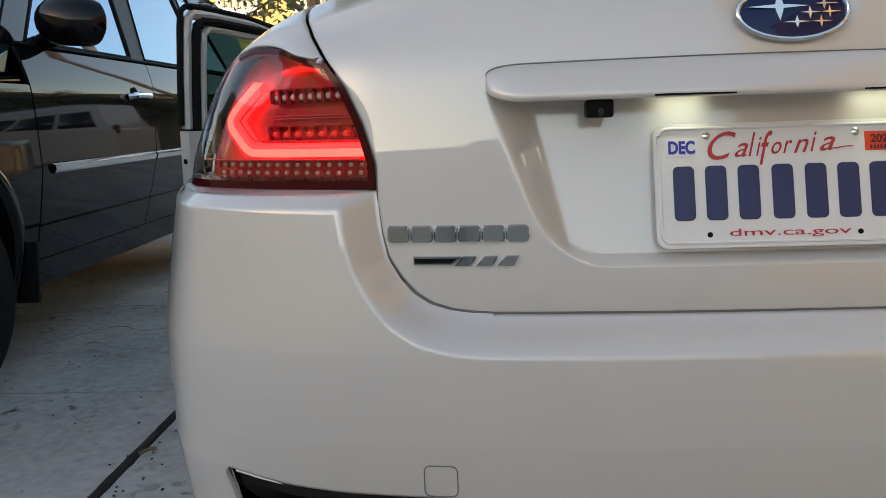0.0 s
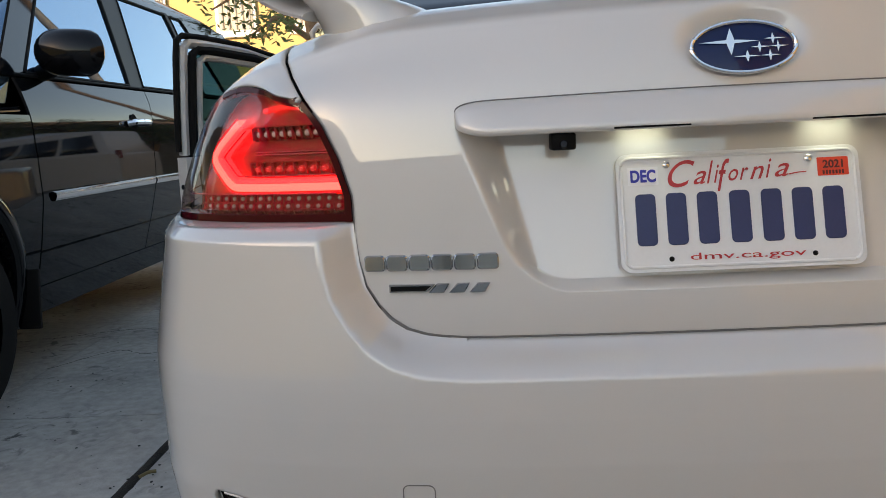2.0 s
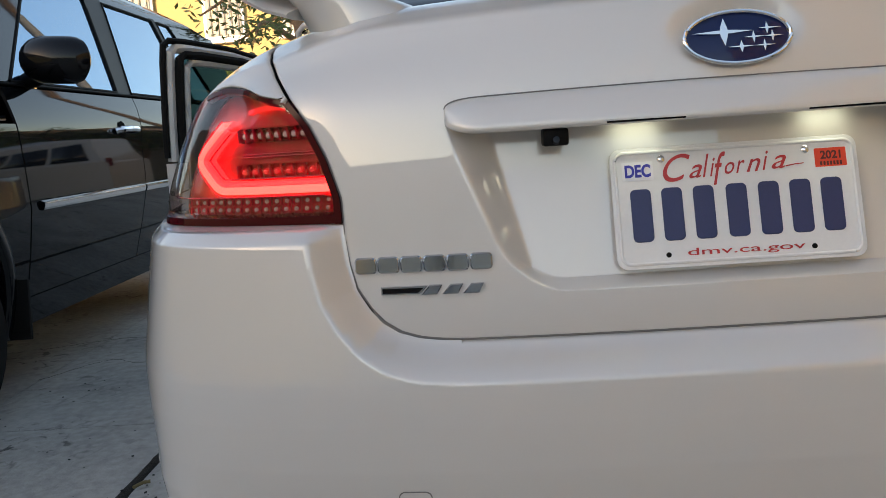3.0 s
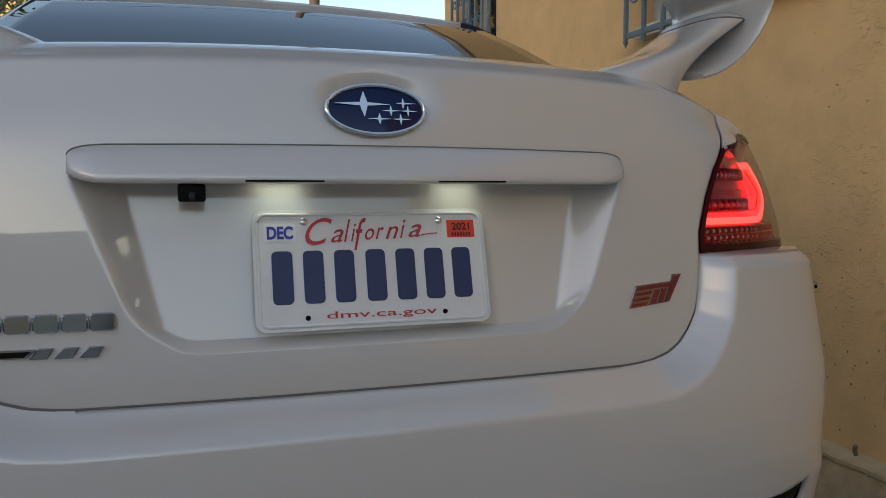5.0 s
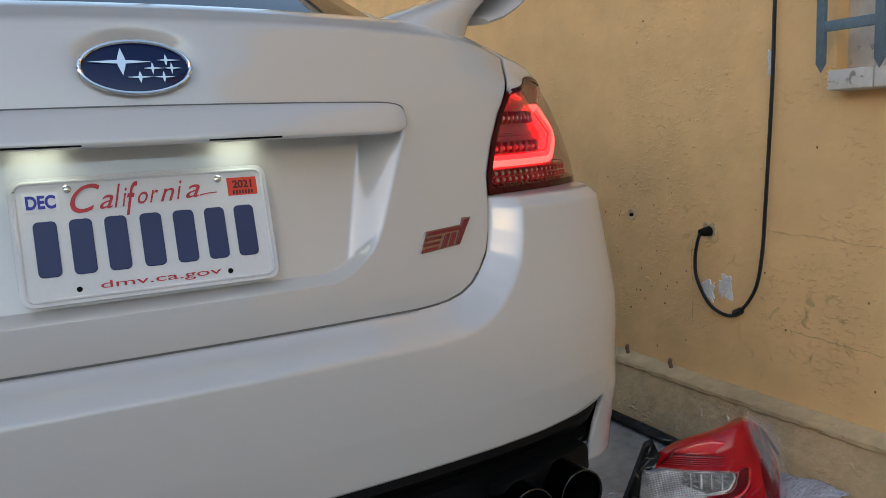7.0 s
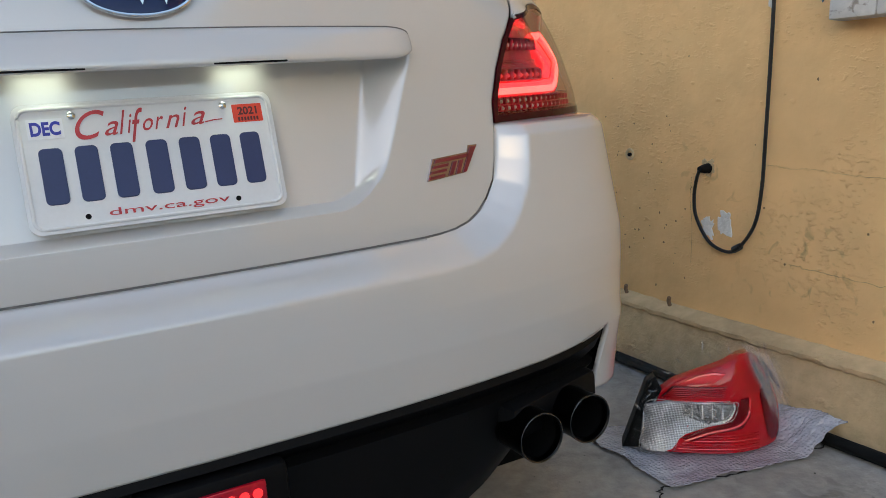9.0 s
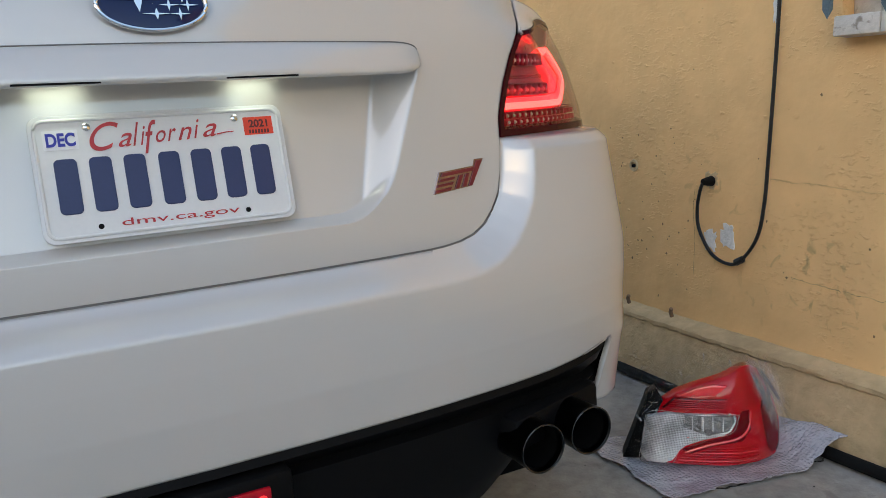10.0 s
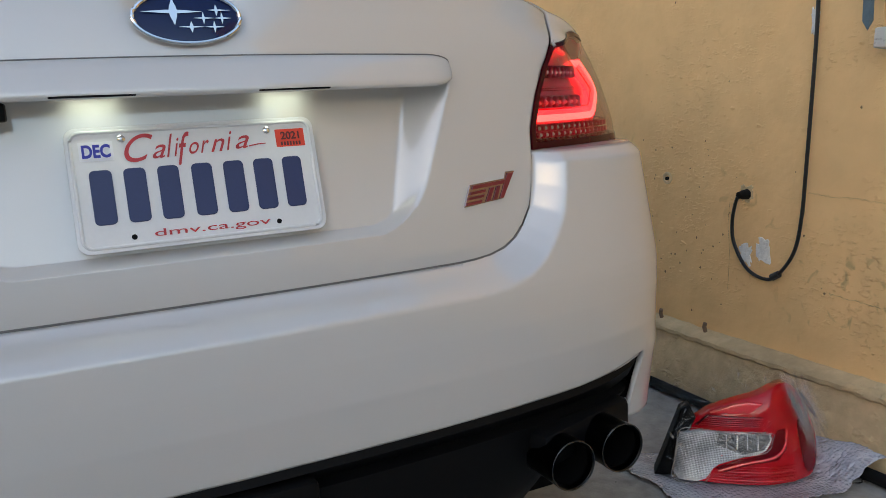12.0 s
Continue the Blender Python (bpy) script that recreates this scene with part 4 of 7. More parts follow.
        part("reflector_shelf", grid(shelf_rows, flip=s < 0), LAMP_RED, body)
        for i in range(n):
            x = x0 + (x1 - x0) * i / (n - 1)
            c = side(lamp_at(x, z - 0.001, 0.022), s)
            part("led", lathe([(0, -0.006), (0.003, -0.005), (0.0048, -0.001), (0.0050, 0.004)], c, (0, 1, 0.1), 10), mt, body)
            fin = bmesh.new()
            a1, a2, a3, a4 = (side(lamp_at(x + dx, z + dz, dp), s) for dx, dz, dp in ((0.006, -0.009, 0.026), (0.006, -0.009, 0.015), (0.0095, 0.008, 0.015), (0.0095, 0.008, 0.026)))
            fin.faces.new([fin.verts.new(q) for q in (a1, a2, a3, a4)])
            thick(part("reflector_fin", fin, LAMP_RED, body), 0.0012)
    # centre panel with ribs
    for z in (0.957, 0.9605):
        part("reflector_rib", tube([side(lamp_at(0.520 + 0.125 * i / 12, z, 0.022), s) for i in range(13)], 0.0013, 6), LAMP_RED, body)
    # indicator strip: two rows of unlit chips in a red tray
    tray = [[side(lamp_at(0.512 + 0.225 * i / 30, LAMP_LOW + h, dp), s) for i in range(31)] for h, dp in ((0.013, 0.010), (0.016, 0.024), (0.033, 0.024), (0.0355, 0.011))]
    part("indicator_tray", grid(tray, flip=s < 0), LAMP_PANEL, body)
    for i in range(15):
        for j in range(2):
            x = 0.518 + i * 0.0150 - j * 0.002
            c = side(lamp_at(x, LAMP_LOW + 0.0195 + j * 0.0105, 0.017), s)
            part("indicator_chip", lathe([(0, -0.0032), (0.0016, -0.0028), (0.0028, -0.0012), (0.0030, 0.002)], c, (0, 1, 0.15), 9), LED_CHIP, body)
            wall = box(c + Vector((s * 0.0075, 0.002, 0)), (0.0012, 0.010, 0.0085))
            part("tray_wall", wall, LAMP_PANEL, body)


tail_lamp(-1)
tail_lamp(1)

# painted ledge between the bumper's top edge and the foot of each lamp
FOOT = [lamp_point(k, LAMP_LOW + 0.0003, 0.012) for k in range(60)]
TOP_KS = k_at_x(seam_x(LAMP_LOW) + 0.0022)
for s in (-1, 1):
    outer_edge = [bumper_point(TOP_KS + (KE - TOP_KS) * f, LAMP_LOW - 0.002) for f in FAN[::3]]
    strip_rows = []
    for q in [q for q in outer_edge if q.y < 0.40]:
        a_ = min(FOOT, key=lambda p: (p - q).length)
        strip_rows.append([side(q.lerp(a_, t) + Vector((0, 0, 0.0006 * math.sin(math.pi * t))), s) for t in (-0.02, 0.25, 0.5, 0.75, 1.0)])
    part("lamp_ledge", grid(strip_rows, flip=s > 0), PAINT, rear_bumper)

# ---------------------------------------------------------------- the rest of the sedan
ZLOW_Y = [0.04, 0.10, 0.165, 0.24, 0.32, 0.335, 0.52, 0.53]
ZLOW_Z = [1.056, 1.056, 1.036, 0.997, 0.935, 0.871, 0.871, 0.871]
RA = (0.90, 0.315)
FA = (3.55, 0.315)


def flank_x(y, z):
    """Half width of the sedan's side at a place."""
    t = 0.905 - 0.02 * abs(z - 0.62) / 0.3 - 0.045 * max(0.0, z - 0.88) / 0.2
    if y < 0.9:
        t -= 0.10 * ((0.9 - y) / 0.85) ** 2.4
    if y > 3.7:
        t -= 0.16 * ((y - 3.7) / 0.8) ** 2
    return t


def quarter(s):
    """Rear wing: between the lid's seam and the lamp's top edge, then forward to the door."""
    n = 40
    edge_pts = [p for p in LID_EDGE if p.z > 1.024 or p.y > 0.03]
    up = [edge_pts[round(i_)] for i_ in np.linspace(0, 1, n) ** 1.25 * (len(edge_pts) - 1)]
    down = [lamp_point(min(59, round(k * 59 / (n - 1))), lamp_top(min(59, round(k * 59 / (n - 1)))) + 0.002) for k in range(n)]
    rows_ = []
    for k in range(n):
        a_, b_ = up[k], down[k]
        gap = (a_ - b_).length
        out = Vector((0.55, -0.25, 0.55)) * gap * 0.10
        rows_.append([a_.lerp(b_, i / 15) + out * 4 * (i / 15) * (1 - i / 15) * 0.8 for i in range(16)])
    for y in (0.50, 0.60, 0.75, 0.95, 1.2):
        a_, b_ = Vector((0.610, y, 1.112)), Vector((flank_x(y, 0.90), y, 0.90))
        sh = Vector((interp(y, [0.5, 0.6, 0.75, 1.2], [0.725, 0.755, 0.79, 0.82]), y, 1.065))
        rows_.append(smooth_path([a_, a_.lerp(sh, 0.6) + Vector((0, 0, 0.012)), sh, b_], 16))
    return thick(part("rear_wing", grid([[(s * p[0], p[1], p[2]) for p in r_] for r_ in rows_], flip=s < 0), PAINT, sedan, crease=70), 0.006)


for s in (-1, 1):
    quarter(s)


for s in (-1, 1):
    seam_line = [Vector((s * (p.x - 0.002), p.y + 0.014, p.z - 0.010)) for p in LID_EDGE if p.z > 1.026][::3]
    part("gap_lining", tube(seam_line, 0.0085, 8), LINER, sedan)
# thin turned lip under the bumper's lower edge
for s in (-1, 1):
    part("bumper_lip", tube([(s * bumper_point(k, low_edge(k)).x, bumper_point(k, low_edge(k)).y + 0.0045, low_edge(k) - 0.0032) for k in range(0, 36)], 0.0020, 6), PAINT, rear_bumper)


def in_arch(y, z):
    return any(math.hypot(y - c[0], z - c[1]) < 0.36 for c in (RA, FA))


def flank(s):
    ys = [0.53 + 0.035 * i for i in range(112)]
    zs = [0.20 + 0.035 * i for i in range(21)]
    rows_ = [[(s * flank_x(y, z), y, z) for y in ys] for z in zs]
    gone = lambda i, j: in_arch(ys[j] + 0.017, zs[i] + 0.017) or (s < 0 and 2.05 < ys[j] < 2.98 and zs[i] > 0.28)
    return thick(part("side_panel", grid(rows_, flip=s < 0, skip=gone), PAINT, sedan), 0.006)


for s in (-1, 1):
    flank(s)
# rear window, roof, windscreen
def arc_rows(stations):
    rows_ = []
    for y, z, w, cr in stations:
        rows_.append([(w * u / 14, y - 0.06 * (u / 14) ** 2 * (1 if cr > 0 else 0), z - abs(cr) * (u / 14) ** 2) for u in range(-14, 15)])
    return rows_


rear_window = part("rear_window", grid(arc_rows([(0.44, 1.157, 0.560, 0.016), (0.60, 1.235, 0.552, 0.020), (0.78, 1.318, 0.535, 0.024), (0.96, 1.394, 0.512, 0.028), (1.10, 1.444, 0.490, 0.032)])), CAR_GLASS, sedan, "dark tinted rear window mirroring the sky")
thick(rear_window, 0.005)
roof = thick(part("roof", grid(arc_rows([(1.105, 1.450, 0.500, 0.034), (1.14, 1.459, 0.52, 0.035), (1.5, 1.480, 0.545, 0.04), (1.9, 1.482, 0.555, 0.042), (2.3, 1.465, 0.55, 0.042), (2.55, 1.44, 0.54, 0.042)])), PAINT, sedan), 0.01)
fin_bm = bmesh.new()
fr = [[(x_ * (1 - t) * 0.022, 1.22 + 0.20 * q + 0.02 * t, 1.452 + 0.065 * t * (1 - 0.8 * q)) for x_, q in ((0, 0), (1, 0.3), (0.9, 0.8), (0, 1), (-0.9, 0.8), (-1, 0.3))] for t in (0, 0.5, 0.85, 1.0)]
grid_into(fin_bm, fr, close_u=True)
bmesh.ops.recalc_face_normals(fin_bm, faces=fin_bm.faces)
part("roof_antenna", fin_bm, PAINT, sedan, "white roof antenna fin")
thick(part("windscreen", grid(arc_rows([(2.55, 1.437, 0.53, 0.04), (2.9, 1.27, 0.60, -0.05), (3.3, 1.03, 0.66, -0.06)])), CAR_GLASS, sedan), 0.005)
thick(part("bonnet", grid(arc_rows([(3.28, 1.02, 0.72, -0.06), (3.7, 0.96, 0.74, -0.07), (4.2, 0.86, 0.70, -0.08), (4.42, 0.76, 0.62, -0.08)])), PAINT, sedan), 0.01)
thick(part("front_bumper", grid([[(x, 4.44 - 0.28 * (abs(x) / 0.8) ** 3 + (0.02 if z < 0.6 else 0), z) for x in [k * 0.08 for k in range(-10, 11)]] for z in (0.2, 0.35, 0.5, 0.65, 0.74)], flip=True), PAINT, sedan), 0.01)
for s in (-1, 1):
    # C-pillar with its dark glass edge and bright line, door windows, roof rail
    a_ = smooth_path([(0.555, 0.42, 1.150), (0.552, 0.62, 1.226), (0.535, 0.80, 1.309), (0.514, 0.98, 1.385), (0.50, 1.12, 1.426)], 24)
    b_ = smooth_path([(0.605, 0.42, 1.144), (0.640, 0.66, 1.160), (0.660, 0.95, 1.185), (0.640, 1.15, 1.26), (0.565, 1.34, 1.420)], 24)
    rows_ = []
    for p, q in zip(a_, b_):
        m = (p + q) / 2 + Vector((0.02, -0.005, 0.022))
        rows_.append([(s * v.x, v.y, v.z) for v in (p, p.lerp(m, 0.5) + Vector((0.004, 0, 0.006)), m, m.lerp(q, 0.5) + Vector((0.006, 0, 0.004)), q)])
    thick(part("roof_pillar", grid(rows_, flip=s > 0), PAINT, sedan, crease=60), 0.008)
    part("window_seal", tube([(s * p.x, p.y - 0.004, p.z + 0.003) for p in a_], 0.006, 8), BLACK_PLASTIC, sedan)
    hi = [(0.566, 1.30, 1.395), (0.585, 1.6, 1.42), (0.592, 2.0, 1.425), (0.58, 2.5, 1.395), (0.66, 3.1, 1.08)]
    lo = [(0.80, 0.95, 0.94), (0.825, 1.5, 0.93), (0.835, 2.0, 0.925), (0.835, 2.6, 0.92), (0.80, 3.2, 0.91)]
    h_, l_ = smooth_path(hi, 16), smooth_path(lo, 16)
    gone = (lambda i, j: 6 < i < 14) if s < 0 else None
    thick(part("side_window", grid([[(s * v.x, v.y, v.z) for v in (q, q.lerp(p, 0.5) + Vector((0.02, 0, 0.01)), p)] for p, q in zip(h_, l_)], flip=s < 0, skip=gone), CAR_GLASS, sedan), 0.005)
    part("roof_rail", tube([(s * (v.x - 0.008), v.y, v.z + 0.004) for v in h_], 0.016, 8), PAINT, sedan)


def wheel(owner, x, y, z, r, w, s, rim_mat, spokes=10):
    ob = part("wheel", lathe([(r * 0.66, -w / 2), (r * 0.90, -w / 2), (r * 0.98, -w * 0.36), (r, -w * 0.2), (r, w * 0.2), (r * 0.98, w * 0.36), (r * 0.90, w / 2), (r * 0.66, w / 2)], (x, y, z), (1, 0, 0), 48), RUBBER, owner, "black tyre on an alloy rim")
    rim_ob = part("rim", lathe([(r * 0.67, -w * 0.45), (r * 0.67, w * 0.40), (r * 0.63, w * 0.42), (r * 0.60, w * 0.30), (r * 0.60, -w * 0.40)], (x, y, z), (s, 0, 0), 40), rim_mat, ob)
    part("hub", lathe([(0, w * 0.34), (r * 0.13, w * 0.33), (r * 0.16, w * 0.26), (r * 0.17, 0.0)], (x, y, z), (s, 0, 0), 20), rim_mat, ob)
    for k in range(spokes):
        t = 2 * math.pi * k / spokes
        rot = Matrix.Rotation(t, 4, "X")
        c = Vector((x + s * w * 0.27, y, z)) + rot @ Vector((0, 0, r * 0.38))
        part("spoke", box(c, (0.022, r * 0.10, r * 0.50), rot, 0.004), rim_mat, ob)
    part("brake_disc", lathe([(0, 0), (r * 0.5, 0.0), (r * 0.5, 0.02), (0, 0.02)], (x, y, z), (s, 0, 0), 24), STEEL, ob)


for y in (RA[0], FA[0]):
    for s in (-1, 1):
        wheel(sedan, s * 0.785, y, RA[1], 0.315, 0.235, s, SOOT, 10)
part("underbody", box((0, 2.2, 0.30), (1.40, 4.1, 0.16), bevel=0.03), LINER, sedan)
for s in (-1, 1):
    part("silencer", box((s * 0.46, 0.22, 0.335), (0.40, 0.30, 0.20), bevel=0.05), SOOT, sedan)
for s in (-1, 1):
    part("splash_panel", box((s * 0.625, 0.062, 0.4575), (0.31, 0.02, 0.125), bevel=0.006), BLACK_PLASTIC, sedan)
# Black block standing in for the unlit cabin.
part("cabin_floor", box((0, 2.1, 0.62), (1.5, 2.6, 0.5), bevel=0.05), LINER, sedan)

# boot wing: blade with drooping ends on two swept stalks
END = [(0.45, 1.383), (0.54, 1.370), (0.605, 1.348), (0.646, 1.315), (0.665, 1.272), (0.655, 1.222), (0.629, 1.180), (0.592, 1.153), (0.556, 1.140)]
SPAN = [(-x, z) for x, z in END[::-1]] + [(-0.25, 1.396), (0, 1.400), (0.25, 1.396)] + END
mid = smooth_path([(x, 0, z) for x, z in SPAN], 90)
rows = []
for i, p in enumerate(mid):
    d = (mid[min(i + 1, 89)] - mid[max(i - 1, 0)]).normalized()
    n = Vector((-d.z, 0, d.x))
    droop = 1 - step(1.15, 1.37, p.z)
    y0, y1 = 0.035 + 0.035 * droop ** 2, 0.300 - 0.02 * droop ** 2
    row = []
    for c_, h in ((0.0, 0.0), (0.02, 0.006), (0.15, 0.010), (0.45, 0.015), (0.8, 0.012), (0.97, 0.006), (1.0, 0.0), (0.97, -0.008), (0.8, -0.015), (0.45, -0.018), (0.15, -0.010), (0.02, -0.005)):
        q = p + n * h * (1 - 0.3 * droop)
        row.append((q.x - math.copysign(0.03 * c_ * droop, q.x), y0 + (y1 - y0) * c_, q.z - 0.03 * (c_ - 0.3) * (1 - droop) + 0.03 * c_ * droop))
    rows.append(row)
bm = bmesh.new()
vs = grid_into(bm, rows, close_u=True)
bm.faces.new(vs[0]), bm.faces.new(vs[-1][::-1])
bmesh.ops.recalc_face_normals(bm, faces=bm.faces)
boot_wing = part("boot_wing", bm, PAINT, sedan, "white high boot wing with drooping ends")
ARM_IN = smooth_path([(0.345, 0, 0), (0.385, 0, 0), (0.465, 0, 0), (0.530, 0, 0), (0.575, 0, 0)], 17)
ARM_OUT = smooth_path([(0.540, 0, 0), (0.546, 0, 0), (0.563, 0, 0), (0.596, 0, 0), (0.652, 0, 0)], 17)
for s in (-1, 1):
    # stalk: footprint on the deck sweeping up and out to the blade's end
    levels = []
    for t in [i / 16 for i in range(17)]:
        e_ = t ** 1.5
        xi = ARM_IN[round(t * 16)].x
        xo = ARM_OUT[round(t * 16)].x
        ya, yb = 0.060 + 0.012 * t, 0.36 - 0.10 * t
        z = 1.122 + 0.114 * t
        tilt = 0.010 * (1 - t)
        ring_ = []
        for k in range(28):
            f = 2 * math.pi * k / 28
            c_, s_ = math.cos(f), math.sin(f)
            px = (xi + xo) / 2 + (xo - xi) / 2 * math.copysign(abs(c_) ** 0.7, c_)
            py = (ya + yb) / 2 + (yb - ya) / 2 * math.copysign(abs(s_) ** 0.7, s_)
            ring_.append((s * px, py, z + crown(px, 1.15) * (1 - t) + 0.004 * (1 - t)))
        levels.append(ring_)
    mid_ = Vector((sum(q[0] for q in ring_) / 28, sum(q[1] for q in ring_) / 28, ring_[0][2]))
    for f, up_ in ((0.93, 0.007), (0.75, 0.012), (0.4, 0.015), (0.02, 0.016)):
        levels.append([tuple(mid_ + (Vector(q) - mid_) * f + Vector((0, 0, up_))) for q in ring_])
    bm = grid(levels, close_u=True)
    bmesh.ops.recalc_face_normals(bm, faces=bm.faces)
    part("wing_stalk", bm, PAINT, boot_wing, crease=60)
    part("wing_seam", tube(ring_ + ring_[:1], 0.0013, 6, caps=False), SEAM_GREY, boot_wing)

# open front door of the sedan
HINGE, OPEN = Vector((-0.875, 3.0, 0)), radians(37.5)
DOOR_D = Vector((-math.sin(OPEN), -math.cos(OPEN), 0))
DOOR_N = Vector((DOOR_D.y, -DOOR_D.x, 0))


def on_door(u, z, h):
    """u from the hinge, h outward (away from the cabin)."""
    lean = max(0.0, z - 0.92) * 0.12
    return HINGE + DOOR_D * u + DOOR_N * (h - lean) + Vector((0, 0, z))


lower = [(0.0, 0.30), (1.00, 0.30), (1.045, 0.36), (1.06, 0.60), (1.055, 0.92), (0.0, 0.92)]
door_panel = part("front_door", slab_from(lower, lambda u, v, h: on_door(u, v, h - 0.03), 0.075, 0.012), PAINT, sedan, "open white front door with a black seal and bare frame")
frame_path = [(1.050, 0.93), (1.052, 1.10), (1.050, 1.30), (1.045, 1.365), (1.02, 1.382), (0.95, 1.380), (0.75, 1.360), (0.55, 1.315), (0.30, 1.19), (0.06, 0.98), (0.02, 0.93)]
part("door_frame", tube([on_door(u - 0.008, v - 0.012 * (v > 1.2), 0.0) for u, v in frame_path], 0.022, 8), PAINT, door_panel)
part("door_frame", tube([on_door(u - 0.078, v - 0.066 * (v > 1.2), -0.006) for u, v in frame_path[:9]], 0.017, 8), PAINT, door_panel)
part("door_seal", tube([on_door(u + 0.022, v + 0.014, -0.006) for u, v in frame_path], 0.013, 8), RUBBER, door_panel)
part("door_seal", tube([on_door(u - 0.044, v - 0.038 * (v > 1.2), -0.014) for u, v in frame_path[:9]], 0.018, 8), RUBBER, door_panel)
gl = slab_from([(1.02, 0.92), (1.02, 1.30), (0.98, 1.36), (0.75, 1.34), (0.55, 1.30), (0.10, 0.98), (0.06, 0.92)], lambda u, v, h: on_door(u, v, h), 0.004)
door_glass = part("door_glass", gl, clear_material("door_glass", (0.22, 0.32, 0.30), 0.01, 1.5), door_panel, "green tinted door glass")
part("door_trim", slab_from([(0.05, 0.33), (0.97, 0.33), (1.0, 0.88), (0.05, 0.90)], lambda u, v, h: on_door(u, v, -0.03 - h), 0.03, 0.01), BLACK_PLASTIC, door_panel)
part("door_bolt", lathe([(0, -0.003), (0.010, -0.002), (0.011, 0.002)], on_door(1.062, 0.80, 0.0), -DOOR_D, 12), LINER, door_panel)

# ---------------------------------------------------------------- stucco house beside the driveway
WX = 1.592
OPENINGS = [(-0.45, 0.190, 1.062, 2.25), (0.95, 1.86, 1.62, 2.65), (3.44, 4.16, 1.70, 2.75)]
ys = sorted({-5.0, 4.392, *[v for o in OPENINGS for v in o[:2]]} | {round(-5 + 0.25 * k, 3) for k in range(38)})
zs = sorted({-0.04, 3.3, *[v for o in OPENINGS for v in o[2:]]} | {round(0.25 * k, 3) for k in range(1, 13)})


def in_opening(y, z):
    return any(o[0] < y < o[1] and o[2] < z < o[3] for o in OPENINGS)


bm = bmesh.new()
made = {}


def wv(x, y, z):
    key = (round(x, 4), round(y, 4), round(z, 4))
    if key not in made:
        made[key] = bm.verts.new(key)
    return made[key]


XB = WX + 0.22
for i in range(len(ys) - 1):
    for j in range(len(zs) - 1):
        cy, cz = (ys[i] + ys[i + 1]) / 2, (zs[j] + zs[j + 1]) / 2
        if in_opening(cy, cz):
            continue
        bm.faces.new((wv(WX, ys[i], zs[j]), wv(WX, ys[i], zs[j + 1]), wv(WX, ys[i + 1], zs[j + 1]), wv(WX, ys[i + 1], zs[j])))
        bm.faces.new((wv(XB, ys[i], zs[j]), wv(XB, ys[i + 1], zs[j]), wv(XB, ys[i + 1], zs[j + 1]), wv(XB, ys[i], zs[j + 1])))
edges = [ed for ed in bm.edges if len(ed.link_faces) == 1]
front = [ed for ed in edges if all(abs(v.co.x - WX) < 1e-3 for v in ed.verts)]
for ed in front:
    p, q = ed.verts
    bm.faces.new((p, q, wv(XB, q.co.y, q.co.z), wv(XB, p.co.y, p.co.z)))
bmesh.ops.recalc_face_normals(bm, faces=bm.faces)
wall_east = part("wall_east", bm, STUCCO)
tagged(wall_east, "tan stucco house wall with chips, patches and stains", "wall", kind="structure")

# the footing: a ledge that stands out, with an uneven worn edge
rows = []
rng = random.Random(4)
for k in range(700):
    y = -5.0 + 9.39 * k / 699
    w1, w2 = 0.006 * noise.noise((y * 3, 0, 0)) + 0.004 * noise.noise((y * 19, 3, 0)), 0.005 * noise.noise((y * 5, 7, 0)) + 0.003 * noise.noise((y * 23, 5, 0))
    w3 = 0.003 * noise.noise((y * 7, 11, 0)) + 0.004 * noise.noise((y * 31, 13, 0)) + 0.003 * noise.noise((y * 85, 17, 0))
    rows.append([(WX - 0.076 + w1, y, -0.04), (WX - 0.068 + w1, y, 0.05 + w2), (WX - 0.052 + w1, y, 0.13 + w2), (WX - 0.043 + w1, y, 0.178 + w2 + w3), (WX - 0.049 + w1, y, 0.184 + w2 + w3), (WX - 0.049 + w1, y, 0.195 + w2), (WX - 0.043 + w1 + w3 * 0.5, y, 0.202 + w2), (WX - 0.020 + w3 * 0.6, y, 0.208 + w2), (WX - 0.006, y, 0.213 + w2), (WX + 0.002, y, 0.217 + w2)])
foot = part("wall_footing", grid(rows, flip=True), STUCCO_WORN)
tagged(foot, "worn stucco footing ledge along the house wall", "wall footing", kind="structure")
part("wall_north", box((WX + 3.2, 4.30, 1.63), (6.0, 0.18, 3.34)), STUCCO)["kind"] = "structure"
tagged(bpy.data.objects["wall_north"], "tan stucco end wall of the house", "wall")
eave = part("eave", box((WX + 2.93, -0.3, 3.38), (5.9, 10.2, 0.12), bevel=0.02), WINDOW_WHITE)
tagged(eave, "painted eave over the house wall", "roof", kind="structure")

